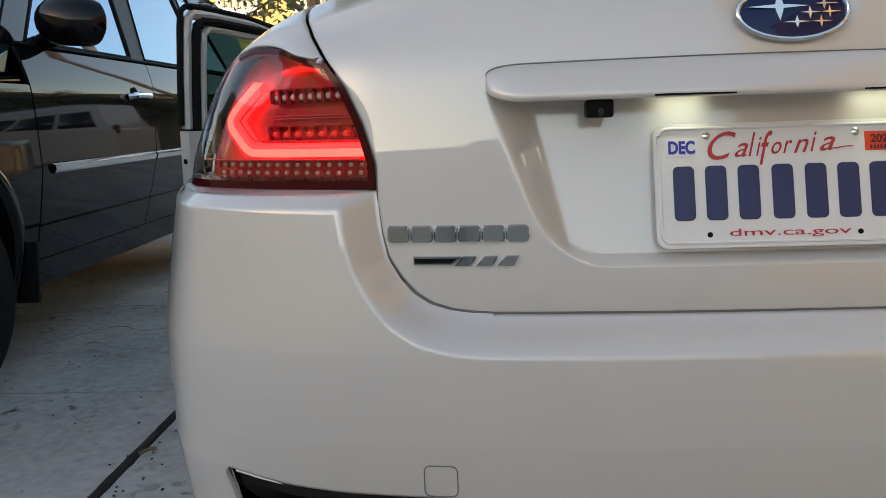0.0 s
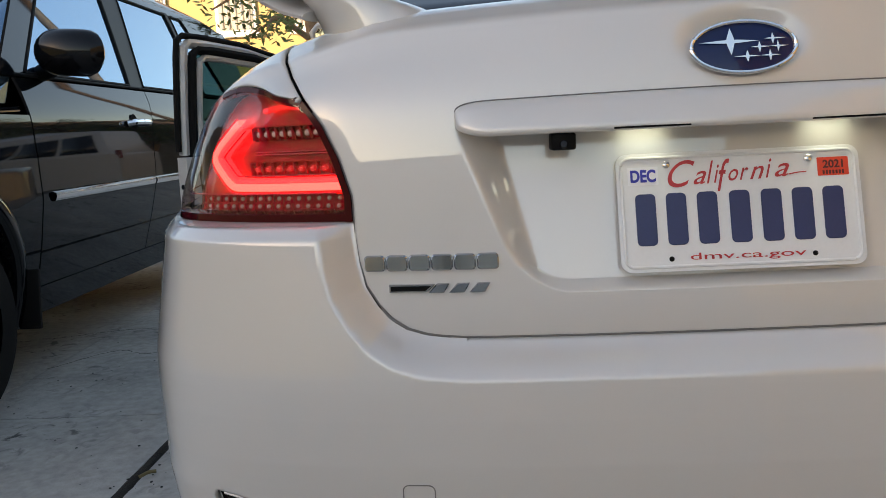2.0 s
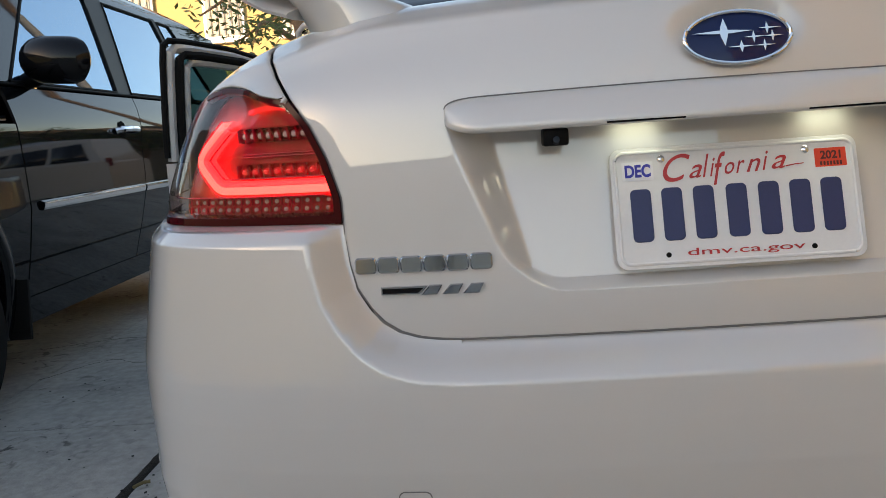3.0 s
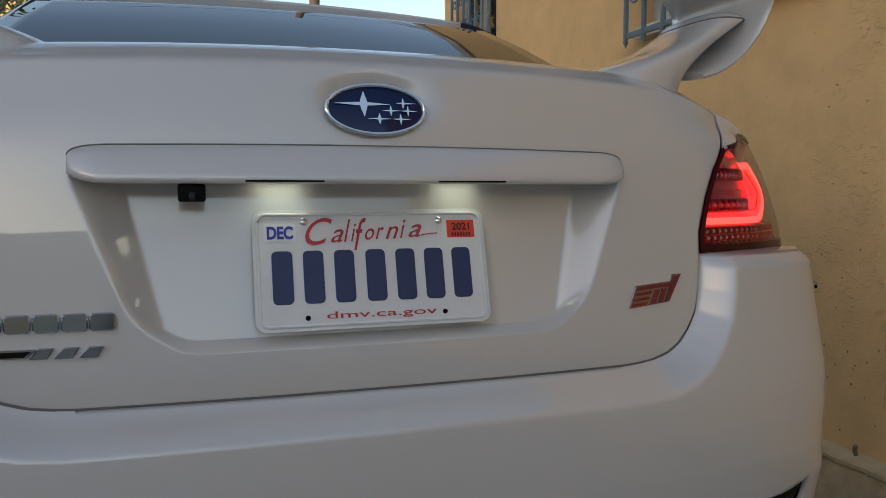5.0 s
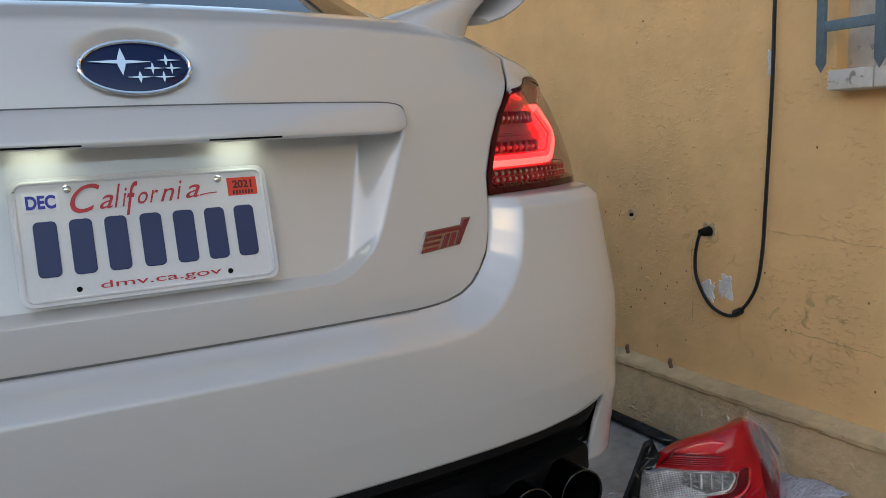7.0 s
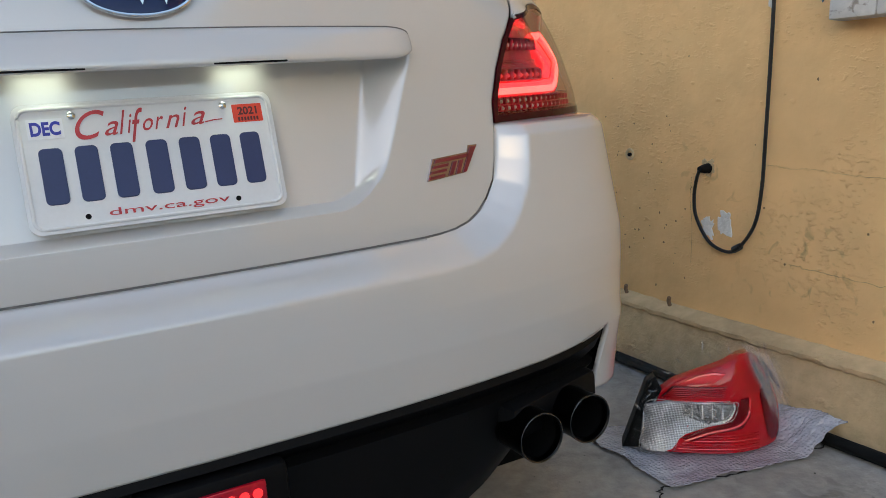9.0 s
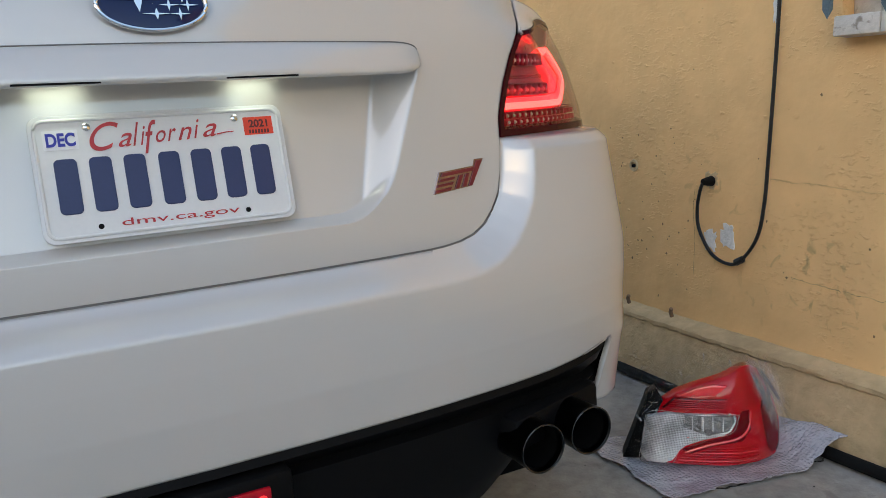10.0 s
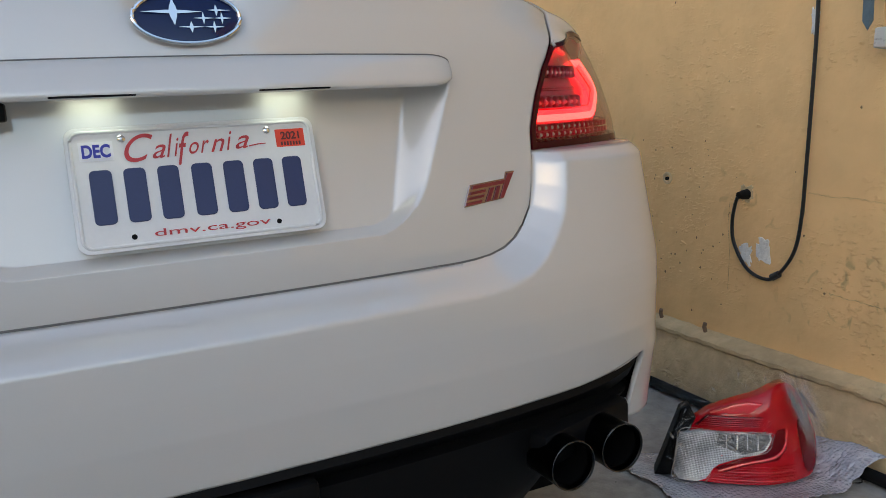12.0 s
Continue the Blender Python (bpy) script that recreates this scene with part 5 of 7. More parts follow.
# window of the house: casing, panes, sill and an iron grille in front
def house_window(name, y0, y1, z0, z1, sill, bars_y, bars_low, rails, label, pane_mat=None):
    w = thing(name, (WX, (y0 + y1) / 2, z0), label, "window", kind="structure")
    bm_ = bmesh.new()
    for c, sz in (((WX + 0.07, y1 - 0.035, (z0 + z1) / 2), (0.06, 0.07, z1 - z0)), ((WX + 0.07, y0 + 0.035, (z0 + z1) / 2), (0.06, 0.07, z1 - z0)), ((WX + 0.07, (y0 + y1) / 2, z1 - 0.03), (0.06, y1 - y0 - 0.142, 0.06)), ((WX + 0.07, (y0 + y1) / 2, z0 + 0.03), (0.06, y1 - y0 - 0.142, 0.05)), ((WX + 0.075, (y0 + y1) / 2, (z0 + z1) / 2), (0.04, 0.045, z1 - z0 - 0.13))):
        box_into(bm_, c, sz, bevel=0.004)
    part("window_frame", bm_, WINDOW_WHITE, w)
    for a0, b0 in ((y0 + 0.07, (y0 + y1) / 2 - 0.022), ((y0 + y1) / 2 + 0.022, y1 - 0.07)):
        part("pane", box((WX + 0.085, (a0 + b0) / 2, (z0 + z1) / 2), (0.008, b0 - a0, z1 - z0 - 0.12)), pane_mat or PANE, w)
    if sill:
        n_ = 6
        step_ = (y1 - y0 + 0.05) / n_
        for i in range(n_):
            part("window_sill", box((WX - 0.006, y1 - 0.012 - step_ * (i + 0.5), z0 - 0.022), (0.090, step_ - 0.002, 0.046), Matrix.Rotation(radians(4), 4, "Y"), 0.004), WINDOW_WHITE, w)
    gx = WX - 0.055
    for y in bars_y:
        bar_ = part("grille_bar", box((gx, y, (bars_low + z1 + 0.05) / 2), (0.014, 0.020, z1 + 0.05 - bars_low), bevel=0.002), GRILLE_BLUE, w)
        tip = bmesh.new()
        t0 = [tip.verts.new((gx + dx, y + dy, bars_low)) for dx, dy in ((-0.007, -0.010), (0.007, -0.010), (0.007, 0.010), (-0.007, 0.010))]
        t1 = tip.verts.new((gx, y, bars_low - 0.024))
        for k in range(4):
            tip.faces.new((t0[k], t1, t0[(k + 1) % 4]))
        part("bar_tip", tip, GRILLE_BLUE, w)
    for z in rails:
        part("grille_rail", box((gx + 0.002, (bars_y[0] + bars_y[-1]) / 2, z), (0.012, abs(bars_y[0] - bars_y[-1]), 0.024), bevel=0.002), GRILLE_BLUE, w)
    return w, gx


win1, gx = house_window("window_1", -0.45, 0.190, 1.062, 2.25, True, [0.190 - 0.143 * k for k in range(5)], 1.084, [1.165, 2.15], "white casement window with a blue-grey iron grille and tiled sill", PANE_PALE)
win2, gx = house_window("window_2", 0.95, 1.86, 1.62, 2.65, True, [1.906 - 0.132 * k for k in range(9)], 1.575, [1.600, 2.55], "house window behind a blue-grey iron grille with scrolls")
win3, gx = house_window("window_3", 3.44, 4.16, 1.70, 2.75, True, [4.08 - 0.11 * k for k in range(7)], 1.74, [1.80, 2.65], "far house window behind a scrolled iron grille")


def scroll(owner, y, z, r, turn):
    pts_ = []
    for k in range(34):
        t = k / 33
        a_ = turn * t * 2.6 * math.pi
        rr = r * (1 - 0.72 * t)
        pts_.append((WX - 0.055, y + rr * math.sin(a_), z + rr * math.cos(a_)))
    part("grille_scroll", tube(pts_, 0.005, 6), GRILLE_BLUE, owner)


for y in (1.840, 1.708, 1.576):
    scroll(win2, y, 1.76, 0.045, 1)
    scroll(win2, y, 1.90, 0.045, -1)
for y in (4.025, 3.915, 3.805, 3.695, 3.585):
    scroll(win3, y, 2.02, 0.042, 1)
    scroll(win3, y, 2.20, 0.042, -1)

# black cable that hangs down the wall and loops back up to a plug
cab = smooth_path([(WX - 0.018, 0.335, 3.2), (WX - 0.018, 0.340, 1.6), (WX - 0.016, 0.352, 1.25), (WX - 0.016, 0.356, 1.05), (WX - 0.016, 0.372, 0.73), (WX - 0.016, 0.381, 0.60), (WX - 0.016, 0.402, 0.505), (WX - 0.016, 0.455, 0.434), (WX - 0.016, 0.502, 0.418), (WX - 0.016, 0.562, 0.440), (WX - 0.016, 0.608, 0.505), (WX - 0.018, 0.614, 0.565), (WX - 0.024, 0.600, 0.615), (WX - 0.034, 0.580, 0.645)], 120)
cable = part("wall_cable", tube(cab, 0.0050, 8), CABLE_BLACK)
tagged(cable, "black cable hanging down the stucco wall in a loop", "cable")
part("cable_knot", tube([(WX - 0.016, 0.447, 0.440), (WX - 0.016, 0.470, 0.427)], 0.010, 8), CABLE_BLACK, cable)
part("cable_plug", lathe([(0, -0.030), (0.009, -0.030), (0.011, -0.020), (0.013, -0.012), (0.014, 0.0), (0.015, 0.004), (0.0, 0.006)], (WX - 0.006, 0.577, 0.648), (1, 0, 0), 16), RUBBER, cable)


def blot(name, y, z, w, h, seed, mat, label, category, thickness=0.003):
    """An irregular thin patch on the wall."""
    r = random.Random(seed)
    pts_ = []
    for k in range(26):
        t = 2 * math.pi * k / 26
        f = 1 + r.uniform(-0.30, 0.22)
        pts_.append((y + math.copysign(abs(math.cos(t)) ** 0.6, math.cos(t)) * w / 2 * f, z + math.copysign(abs(math.sin(t)) ** 0.6, math.sin(t)) * h / 2 * f))
    ob = part(name, slab_from(pts_, lambda u, v, d: Vector((WX - d, u, v)), thickness, 0.001), mat)
    return tagged(ob, label, category)


blot("filler_patch", 0.578, 0.474, 0.045, 0.062, 1, PATCH_WHITE, "thin white filler patch on the tan wall", "wall patch")
blot("filler_patch", 0.514, 0.492, 0.045, 0.075, 2, PATCH_WHITE, "white filler patch on the tan wall", "wall patch")
blot("filler_patch", 0.372, 1.105, 0.024, 0.07, 3, PATCH_WHITE, "chipped white plaster behind the cable", "wall patch")
blot("plug_stain", 0.577, 0.650, 0.046, 0.046, 5, STUCCO_WORN, "worn grey hole round the cable plug", "stain", 0.002)
bolt = part("wall_bolt", lathe([(0.020, -0.002), (0.018, -0.006), (0.012, -0.006), (0.010, 0.0)], (WX, 0.900, 0.674), (1, 0, 0), 18), STUCCO_WORN)
tagged(bolt, "small round bolt socket in the stucco wall", "bolt")
part("bolt_head", lathe([(0, -0.010), (0.005, -0.009), (0.006, 0.0)], (WX, 0.900, 0.673), (1, 0, 0), 10), LINER, bolt)
for y, z in ((0.717, 0.226), (0.912, 0.228)):
    st = part("footing_stub", tube([(WX - 0.012, y, z - 0.02), (WX - 0.016, y + 0.003, z), (WX - 0.018, y - 0.002, z + 0.012)], 0.0065, 7), BARK)
    tagged(st, "short rusty stub of metal on the footing ledge", "metal stub", "stubs on the ledge")
# scabs of loose stucco
rng = random.Random(11)
chips = bmesh.new()
for k in range(210):
    y, z = rng.choice([(rng.gauss(0.85, 0.22), rng.gauss(0.62, 0.2)), (rng.uniform(-0.4, 2.2), rng.uniform(0.3, 1.5)), (rng.gauss(0.75, 0.15), rng.gauss(0.95, 0.2))])
    if z < 0.27 or in_opening(y, z):
        continue
    r = rng.uniform(0.003, 0.011)
    n = rng.randint(5, 8)
    ring_ = [chips.verts.new((WX - 0.0004, y + r * (1.6 if rng.random() < 0.3 else 1) * math.cos(2 * math.pi * i / n) * rng.uniform(0.6, 1.2), z + r * math.sin(2 * math.pi * i / n) * rng.uniform(0.5, 1.1))) for i in range(n)]
    top_ = chips.verts.new((WX - rng.uniform(0.0015, 0.0045), y + r * 0.2, z + r * 0.3))
    for i in range(n):
        chips.faces.new((ring_[i], top_, ring_[(i + 1) % n]))
bmesh.ops.recalc_face_normals(chips, faces=chips.faces)
chip_ob = part("stucco_chips", chips, STUCCO)
tagged(chip_ob, "small raised chips of stucco on the tan wall", "stucco chips", kind="stuff")
# hairline cracks and pits in the render coat
def wall_crack(points, w, seed):
    r = random.Random(seed)
    path = smooth_path([(WX, y, z) for y, z in points], 70)
    rows_ = []
    for i, p in enumerate(path):
        q = p + Vector((0, 0, r.uniform(-0.0035, 0.0035)))
        ww = w * r.uniform(0.25, 1.3)
        rows_.append([q + Vector((-0.0012, 0, -ww)), q + Vector((-0.0022, 0, 0)), q + Vector((-0.0012, 0, ww))])
    ob = part("wall_crack", grid(rows_), CRACK_BROWN)
    return tagged(ob, "thin brown crack in the tan stucco", "crack", kind="stuff")


wall_crack([(0.375, 0.668), (0.30, 0.664), (0.20, 0.662), (0.06, 0.655), (-0.2, 0.66), (-0.7, 0.65)], 0.0004, 1)
wall_crack([(0.30, 0.41), (0.20, 0.405), (0.05, 0.40), (-0.25, 0.41)], 0.0005, 2)
wall_crack([(0.64, 0.62), (0.645, 0.55), (0.638, 0.47), (0.642, 0.36)], 0.0004, 3)
rng = random.Random(77)
pits = bmesh.new()
for k in range(70):
    y, z = (rng.uniform(-0.4, 1.2), rng.uniform(0.28, 1.3)) if k % 2 else (rng.gauss(0.85, 0.14), rng.gauss(0.55, 0.2))
    if z < 0.25 or in_opening(y, z):
        continue
    r, n = rng.uniform(0.0015, 0.0042), 7
    ring_ = [pits.verts.new((WX - 0.0012, y + r * math.cos(2 * math.pi * i / n) * rng.uniform(0.6, 1.3), z + r * math.sin(2 * math.pi * i / n) * rng.uniform(0.6, 1.3))) for i in range(n)]
    pits.faces.new(ring_)
bmesh.ops.recalc_face_normals(pits, faces=pits.faces)
tagged(part("stucco_pits", pits, CRACK_BROWN), "small dark pits in the tan stucco", "pits", kind="stuff")
hose = part("ground_hose", tube(smooth_path([(WX - 0.095, -3.0, 0.018), (WX - 0.09, -0.4, 0.018), (WX - 0.095, 0.1, 0.018), (WX - 0.10, 0.5, 0.018), (WX - 0.092, 0.9, 0.018), (WX - 0.10, 1.6, 0.018), (WX - 0.09, 4.2, 0.018)], 70), 0.016, 10), RUBBER)
tagged(hose, "black rubber hose lying along the wall's foot", "hose")

# ---------------------------------------------------------------- packed tail lamp on bubble wrap
rows = []
A_, B_, C_, D_ = Vector((1.05, 0.515, 0)), Vector((1.035, 0.165, 0)), Vector((1.512, 0.065, 0)), Vector((1.515, 0.33, 0))
rng = random.Random(3)
NW = 176
for i in range(NW + 1):
    row = []
    for j in range(NW + 1):
        u, v = i / NW, j / NW
        p = (A_ * (1 - u) + D_ * u) * (1 - v) + (B_ * (1 - u) + C_ * u) * v
        ragged = 0.020 * noise.noise((u * 5, v * 5, 1)) + 0.006 * noise.noise((u * 31, v * 31, 1))
        p += Vector((ragged, 0.020 * noise.noise((u * 5, v * 5, 2)) + 0.006 * noise.noise((u * 29, v * 29, 7)), 0))
        wob = 0.8 * noise.noise((u * 4, v * 4, 14))
        bub = (math.sin(i * 0.25 * math.pi + wob) * math.sin(j * 0.25 * math.pi + wob)) ** 2
        h = 0.006 + 0.008 * (0.5 + noise.noise((u * 4, v * 4, 3))) + 0.003 * noise.noise((u * 11, v * 11, 6)) + 0.0012 * bub * (0.8 + 0.4 * noise.noise((u * 9, v * 9, 12)))
        h += 0.062 * step(0.72, 1.0, u) * step(-0.6, 0.8, v)
        p.z = h
        row.append(p)
    rows.append(row)
wrap = part("bubble_wrap", grid(rows, flip=True), BUBBLE, crease=80)
tagged(wrap, "crumpled clear bubble wrap sheet on the concrete", "bubble wrap")
thick(wrap, 0.002)

OL, OR_ = Vector((1.083, 0.359, 0.016)), Vector((1.383, 0.134, 0.016))
OU = (OR_ - OL).normalized()
OF = Vector((OU.y, -OU.x, 0))          # towards the driveway
OUP = (Vector((0, 0, 1)) - OF * 0.18).normalized()
OFN = OU.cross(OUP).normalized()
OW, OH = 0.385, 0.245


def on_pack(u, v, h):
    bulge = 0.05 * (1 - (2 * u - 1) ** 2) - 0.14 * max(0.0, u - 0.62) ** 1.3 * 1.6
    return OL + OU * (u * OW) + OUP * (v * OH) + OFN * (h + bulge)


pack = thing("packed_tail_lamp", OL, "red tail lamp in a clear plastic bag lying on bubble wrap", "tail lamp")


def patch(name, poly, h, mat, label="", dome=0.02, rounds=0):
    """A lamp field: outline filled by shrinking rings, slightly domed."""
    for _ in range(rounds):
        cut = []
        for k in range(len(poly)):
            p, q = poly[k], poly[(k + 1) % len(poly)]
            cut += [(p[0] * 0.78 + q[0] * 0.22, p[1] * 0.78 + q[1] * 0.22), (p[0] * 0.22 + q[0] * 0.78, p[1] * 0.22 + q[1] * 0.78)]
        poly = cut
    cu, cv = sum(p[0] for p in poly) / len(poly), sum(p[1] for p in poly) / len(poly)
    dense = []
    for k in range(len(poly)):
        p, q = poly[k], poly[(k + 1) % len(poly)]
        dense += [(p[0] + (q[0] - p[0]) * t / 6, p[1] + (q[1] - p[1]) * t / 6) for t in range(6)]
    rings = []
    for f, dz in ((1.0, -0.05), (1.0, 0.0), (0.97, 0.004), (0.85, 0.004 + dome * 0.5), (0.6, 0.004 + dome * 0.85), (0.3, 0.004 + dome), (0.02, 0.004 + dome)):
        rings.append([on_pack(cu + (u - cu) * f, cv + (v - cv) * f, h + dz) for u, v in dense])
    bm_ = grid(rings, close_u=True)
    bmesh.ops.recalc_face_normals(bm_, faces=bm_.faces)
    return part(name, bm_, mat, pack, label)


patch("mounting_back", [(-0.04, 0.0), (0.12, 0.70), (0.17, 0.75), (0.21, 0.62), (0.07, 0.02)], -0.004, BLACK_PLASTIC, "black mounting edge", 0.004)
patch("red_lens", [(0.17, 0.57), (0.24, 0.66), (0.30, 0.73), (0.43, 0.81), (0.57, 0.875), (0.67, 0.96), (0.735, 0.985), (0.80, 0.93), (0.87, 0.76), (0.93, 0.56), (0.965, 0.38), (0.965, 0.12), (0.92, 0.02), (0.70, 0.0), (0.20, 0.0), (0.10, 0.04)], 0.0, TAIL_RED, "glossy red lens", 0.012, 2)
patch("bright_reflector", [(0.285, 0.695), (0.505, 0.705), (0.585, 0.80), (0.50, 0.815), (0.41, 0.785)], 0.020, TAIL_BRIGHT, "bright red reflector", 0.001)
patch("dark_band", [(0.20, 0.565), (0.56, 0.575), (0.585, 0.670), (0.27, 0.670)], 0.0175, TAIL_DARK, "dark red ribbed band", 0.001)
for k in range(5):
    v_ = 0.580 + 0.019 * k
    part("band_rib", tube([on_pack(0.215 + 0.013 * k + (0.345 - 0.008 * k) * t / 12, v_, 0.0245) for t in range(13)], 0.0016, 6), TAIL_RED, pack)
patch("dark_band", [(0.31, 0.165), (0.44, 0.255), (0.61, 0.300), (0.665, 0.38), (0.67, 0.54), (0.725, 0.55), (0.735, 0.36), (0.68, 0.255), (0.50, 0.215), (0.36, 0.13)], 0.0178, TAIL_DARK, "dark red band", 0.0005)
# Raised bright red strip paints the lens's curved highlight.
part("lens_crease", tube(smooth_path([on_pack(u_, v_, 0.0225) for u_, v_ in ((0.33, 0.145), (0.47, 0.225), (0.64, 0.285), (0.715, 0.38), (0.73, 0.54))], 30), 0.0030, 8), TAIL_BRIGHT, pack, "bright strip painting the highlight across the red lens")
for k in range(7):
    v_ = 0.035 + 0.026 * k
    part("lens_rib", tube([on_pack(0.27 + 0.014 * k + (0.52 - 0.014 * k) * t / 16, v_, 0.0180) for t in range(17)], 0.0014, 6), TAIL_BRIGHT if k % 3 == 1 else TAIL_RED, pack)
patch("dark_end", [(0.80, 0.60), (0.86, 0.68), (0.925, 0.50), (0.945, 0.30), (0.94, 0.10), (0.87, 0.08), (0.83, 0.35)], 0.0150, TAIL_DARK, "darker wrapped end of the lens", 0.001, 1)
patch("clear_lens", [(0.115, 0.525), (0.63, 0.525), (0.645, 0.46), (0.60, 0.335), (0.44, 0.275), (0.30, 0.19), (0.235, 0.015), (0.06, 0.02), (0.08, 0.30)], 0.019, TAIL_CLEAR, "ribbed clear lens", 0.002, 1)
patch("bulb_chamber", [(0.31, 0.40), (0.33, 0.510), (0.615, 0.510), (0.625, 0.46), (0.59, 0.365), (0.46, 0.315)], 0.0225, CHAMBER, "grey chamber behind the clear lens", 0.0005)
for k, u_ in enumerate((0.37, 0.43, 0.49, 0.55)):
    part("chamber_rib", tube([on_pack(u_, 0.365 + 0.14 * t / 6, 0.0275) for t in range(7)], 0.0030 if k % 2 else 0.0018, 6), TAIL_CLEAR, pack)
clear_edge = smooth_path([on_pack(u_, v_, 0.0235) for u_, v_ in ((0.085, 0.29), (0.118, 0.522), (0.35, 0.528), (0.622, 0.525), (0.642, 0.46), (0.60, 0.34), (0.44, 0.28), (0.305, 0.195), (0.24, 0.02), (0.065, 0.02), (0.085, 0.29))], 90)
part("lens_edge", tube(clear_edge, 0.0011, 6), PALE_GLINT, pack, "pale edge of the clear lens")
# bag: a loose crumpled film round the lamp
rows = []
NBG = 110
for i in range(NBG + 1):
    row = []
    for j in range(NBG + 1):
        u, v = i / NBG, j / NBG
        uu, vv = -0.06 + 1.14 * u, -0.02 + 1.12 * v * (0.80 + 0.26 * math.sin(math.pi * min(1, u * 0.95)))
        crum = 0.026 * noise.noise((u * 6, v * 6, 5)) + 0.022 * abs(noise.noise((u * 13 + v * 5, v * 9, 9))) + 0.010 * abs(noise.noise((u * 26 - v * 14, v * 11 + u * 6, 2))) + 0.014 * step(0.62, 0.9, u) * abs(noise.noise((u * 30 + v * 8, v * 4, 17)))
        h = 0.045 * math.sin(math.pi * u) ** 0.5 * math.sin(math.pi * min(1, v * 0.9 + 0.1)) ** 0.5 + crum
        row.append(on_pack(uu, vv, h))
    rows.append(row)
bag = part("plastic_bag", grid(rows), FILM, pack, "clear crumpled plastic bag", crease=14)
bag.visible_shadow = False


flap = []
for i in range(41):
    flap.append([])
    for j in range(41):
        u, v = i / 40, j / 40
        lift = 0.55 + 0.62 * v * (0.7 + 0.3 * math.sin(3.0 * u))
        flap[-1].append(on_pack(-0.07 + 0.52 * u, lift, -0.045 + 0.03 * noise.noise((u * 5, v * 5, 31)) + 0.025 * abs(noise.noise((u * 12 + v * 6, v * 8, 33)))))
loose = part("bag_flap", grid(flap), FILM, bag, crease=14)
loose.visible_shadow = False


def bag_at(u, v):
    return rows[min(NBG, max(0, round(u * NBG)))][min(NBG, max(0, round(v * NBG)))]


# Thin pale strips on the folds paint the film's glints and sheen.
rng = random.Random(8)
for k in range(92):
    kind_ = 0 if k < 34 else 2 if k < 62 else 3
    if kind_ == 0:     # fan of folds over the far end
        u0, v0, u1, v1 = 0.64 + rng.uniform(0, 0.16), 0.99 - rng.uniform(0, 0.12), 0.78 + rng.uniform(0.0, 0.18), 0.25 + rng.uniform(0, 0.35)
    elif kind_ == 2:   # loose edge along the mounting side and top
        t = rng.random()
        u0, v0 = (0.06 + 0.12 * rng.random(), 0.10 + 0.65 * t) if rng.random() < 0.55 else (0.2 + 0.4 * t, 0.74 + 0.16 * rng.random())
        u1, v1 = u0 + rng.uniform(-0.04, 0.07), v0 + rng.uniform(-0.10, 0.10)
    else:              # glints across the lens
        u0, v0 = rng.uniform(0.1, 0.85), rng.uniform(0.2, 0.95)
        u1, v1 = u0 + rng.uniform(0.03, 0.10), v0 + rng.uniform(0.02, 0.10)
    a_, b_ = Vector(bag_at(u0, v0)), Vector(bag_at(u1, v1))
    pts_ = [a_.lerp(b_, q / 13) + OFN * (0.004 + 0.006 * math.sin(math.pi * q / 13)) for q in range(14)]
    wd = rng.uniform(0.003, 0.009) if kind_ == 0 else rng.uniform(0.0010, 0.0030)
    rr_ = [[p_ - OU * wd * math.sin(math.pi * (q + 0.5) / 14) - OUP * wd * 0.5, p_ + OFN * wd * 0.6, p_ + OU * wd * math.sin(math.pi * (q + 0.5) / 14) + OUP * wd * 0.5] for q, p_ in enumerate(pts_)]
    part("bag_fold", grid(rr_), FOLD_SHEEN if kind_ == 0 or k % 3 == 0 else PALE_GLINT, bag)

# ---------------------------------------------------------------- black SUV facing the street
SX = -2.09
suv = thing("suv", (-3.05, 3.2, 0), "black SUV with chrome side strips parked on the driveway", "car")
SW, SR = (1.50, 4.52), 0.385


def suv_x(z, y=2.5):
    x = interp(z, [0.25, 0.42, 0.60, 0.78, 0.95, 1.09, 1.13, 1.20, 1.285, 1.55, 1.80, 1.88, 1.95], [-0.11, -0.070, -0.030, 0.0, -0.002, -0.008, -0.014, -0.033, -0.066, -0.150, -0.232, -0.270, -0.36])
    nose = -0.10 * max(0.0, (1.5 - y) / 0.8) ** 2 if y < 1.5 else 0.0
    return x + nose


def suv_pt(s, y, z):
    half_ = 0.965 + suv_x(z, y)
    return (-3.055 + s * half_, y, z)


def suv_panel(name, s, y0, y1, z0, z1, mat, parent, n=26, m=26, arch=(), skew=None, label=""):
    rows_ = []
    for i in range(m + 1):
        z = z0 + (z1 - z0) * i / m
        row = []
        for j in range(n + 1):
            y = y0 + (y1 - y0) * j / n
            if skew:
                y += skew(j / n, z)
            row.append(suv_pt(s, y, z))
        rows_.append(row)
    if arch:
        gone = lambda i, j: any(math.hypot((rows_[i][j][1] + rows_[i + 1][j + 1][1]) / 2 - c, (rows_[i][j][2] + rows_[i + 1][j + 1][2]) / 2 - 0.40) < 0.445 for c in arch)
    else:
        gone = None
    return thick(part(name, grid(rows_, flip=s < 0, skip=gone), mat, parent, label, crease=50), 0.012, LINER)


def rear_gap(f, z):
    """The curved trailing edge of a front door."""
    return f * (0.10 * step(0.3, 0.95, z) + 0.09 * step(0.95, 1.28, z))


def front_gap(f, z):
    return (1 - f) * (-0.02 + 0.05 * step(0.9, 1.25, z))


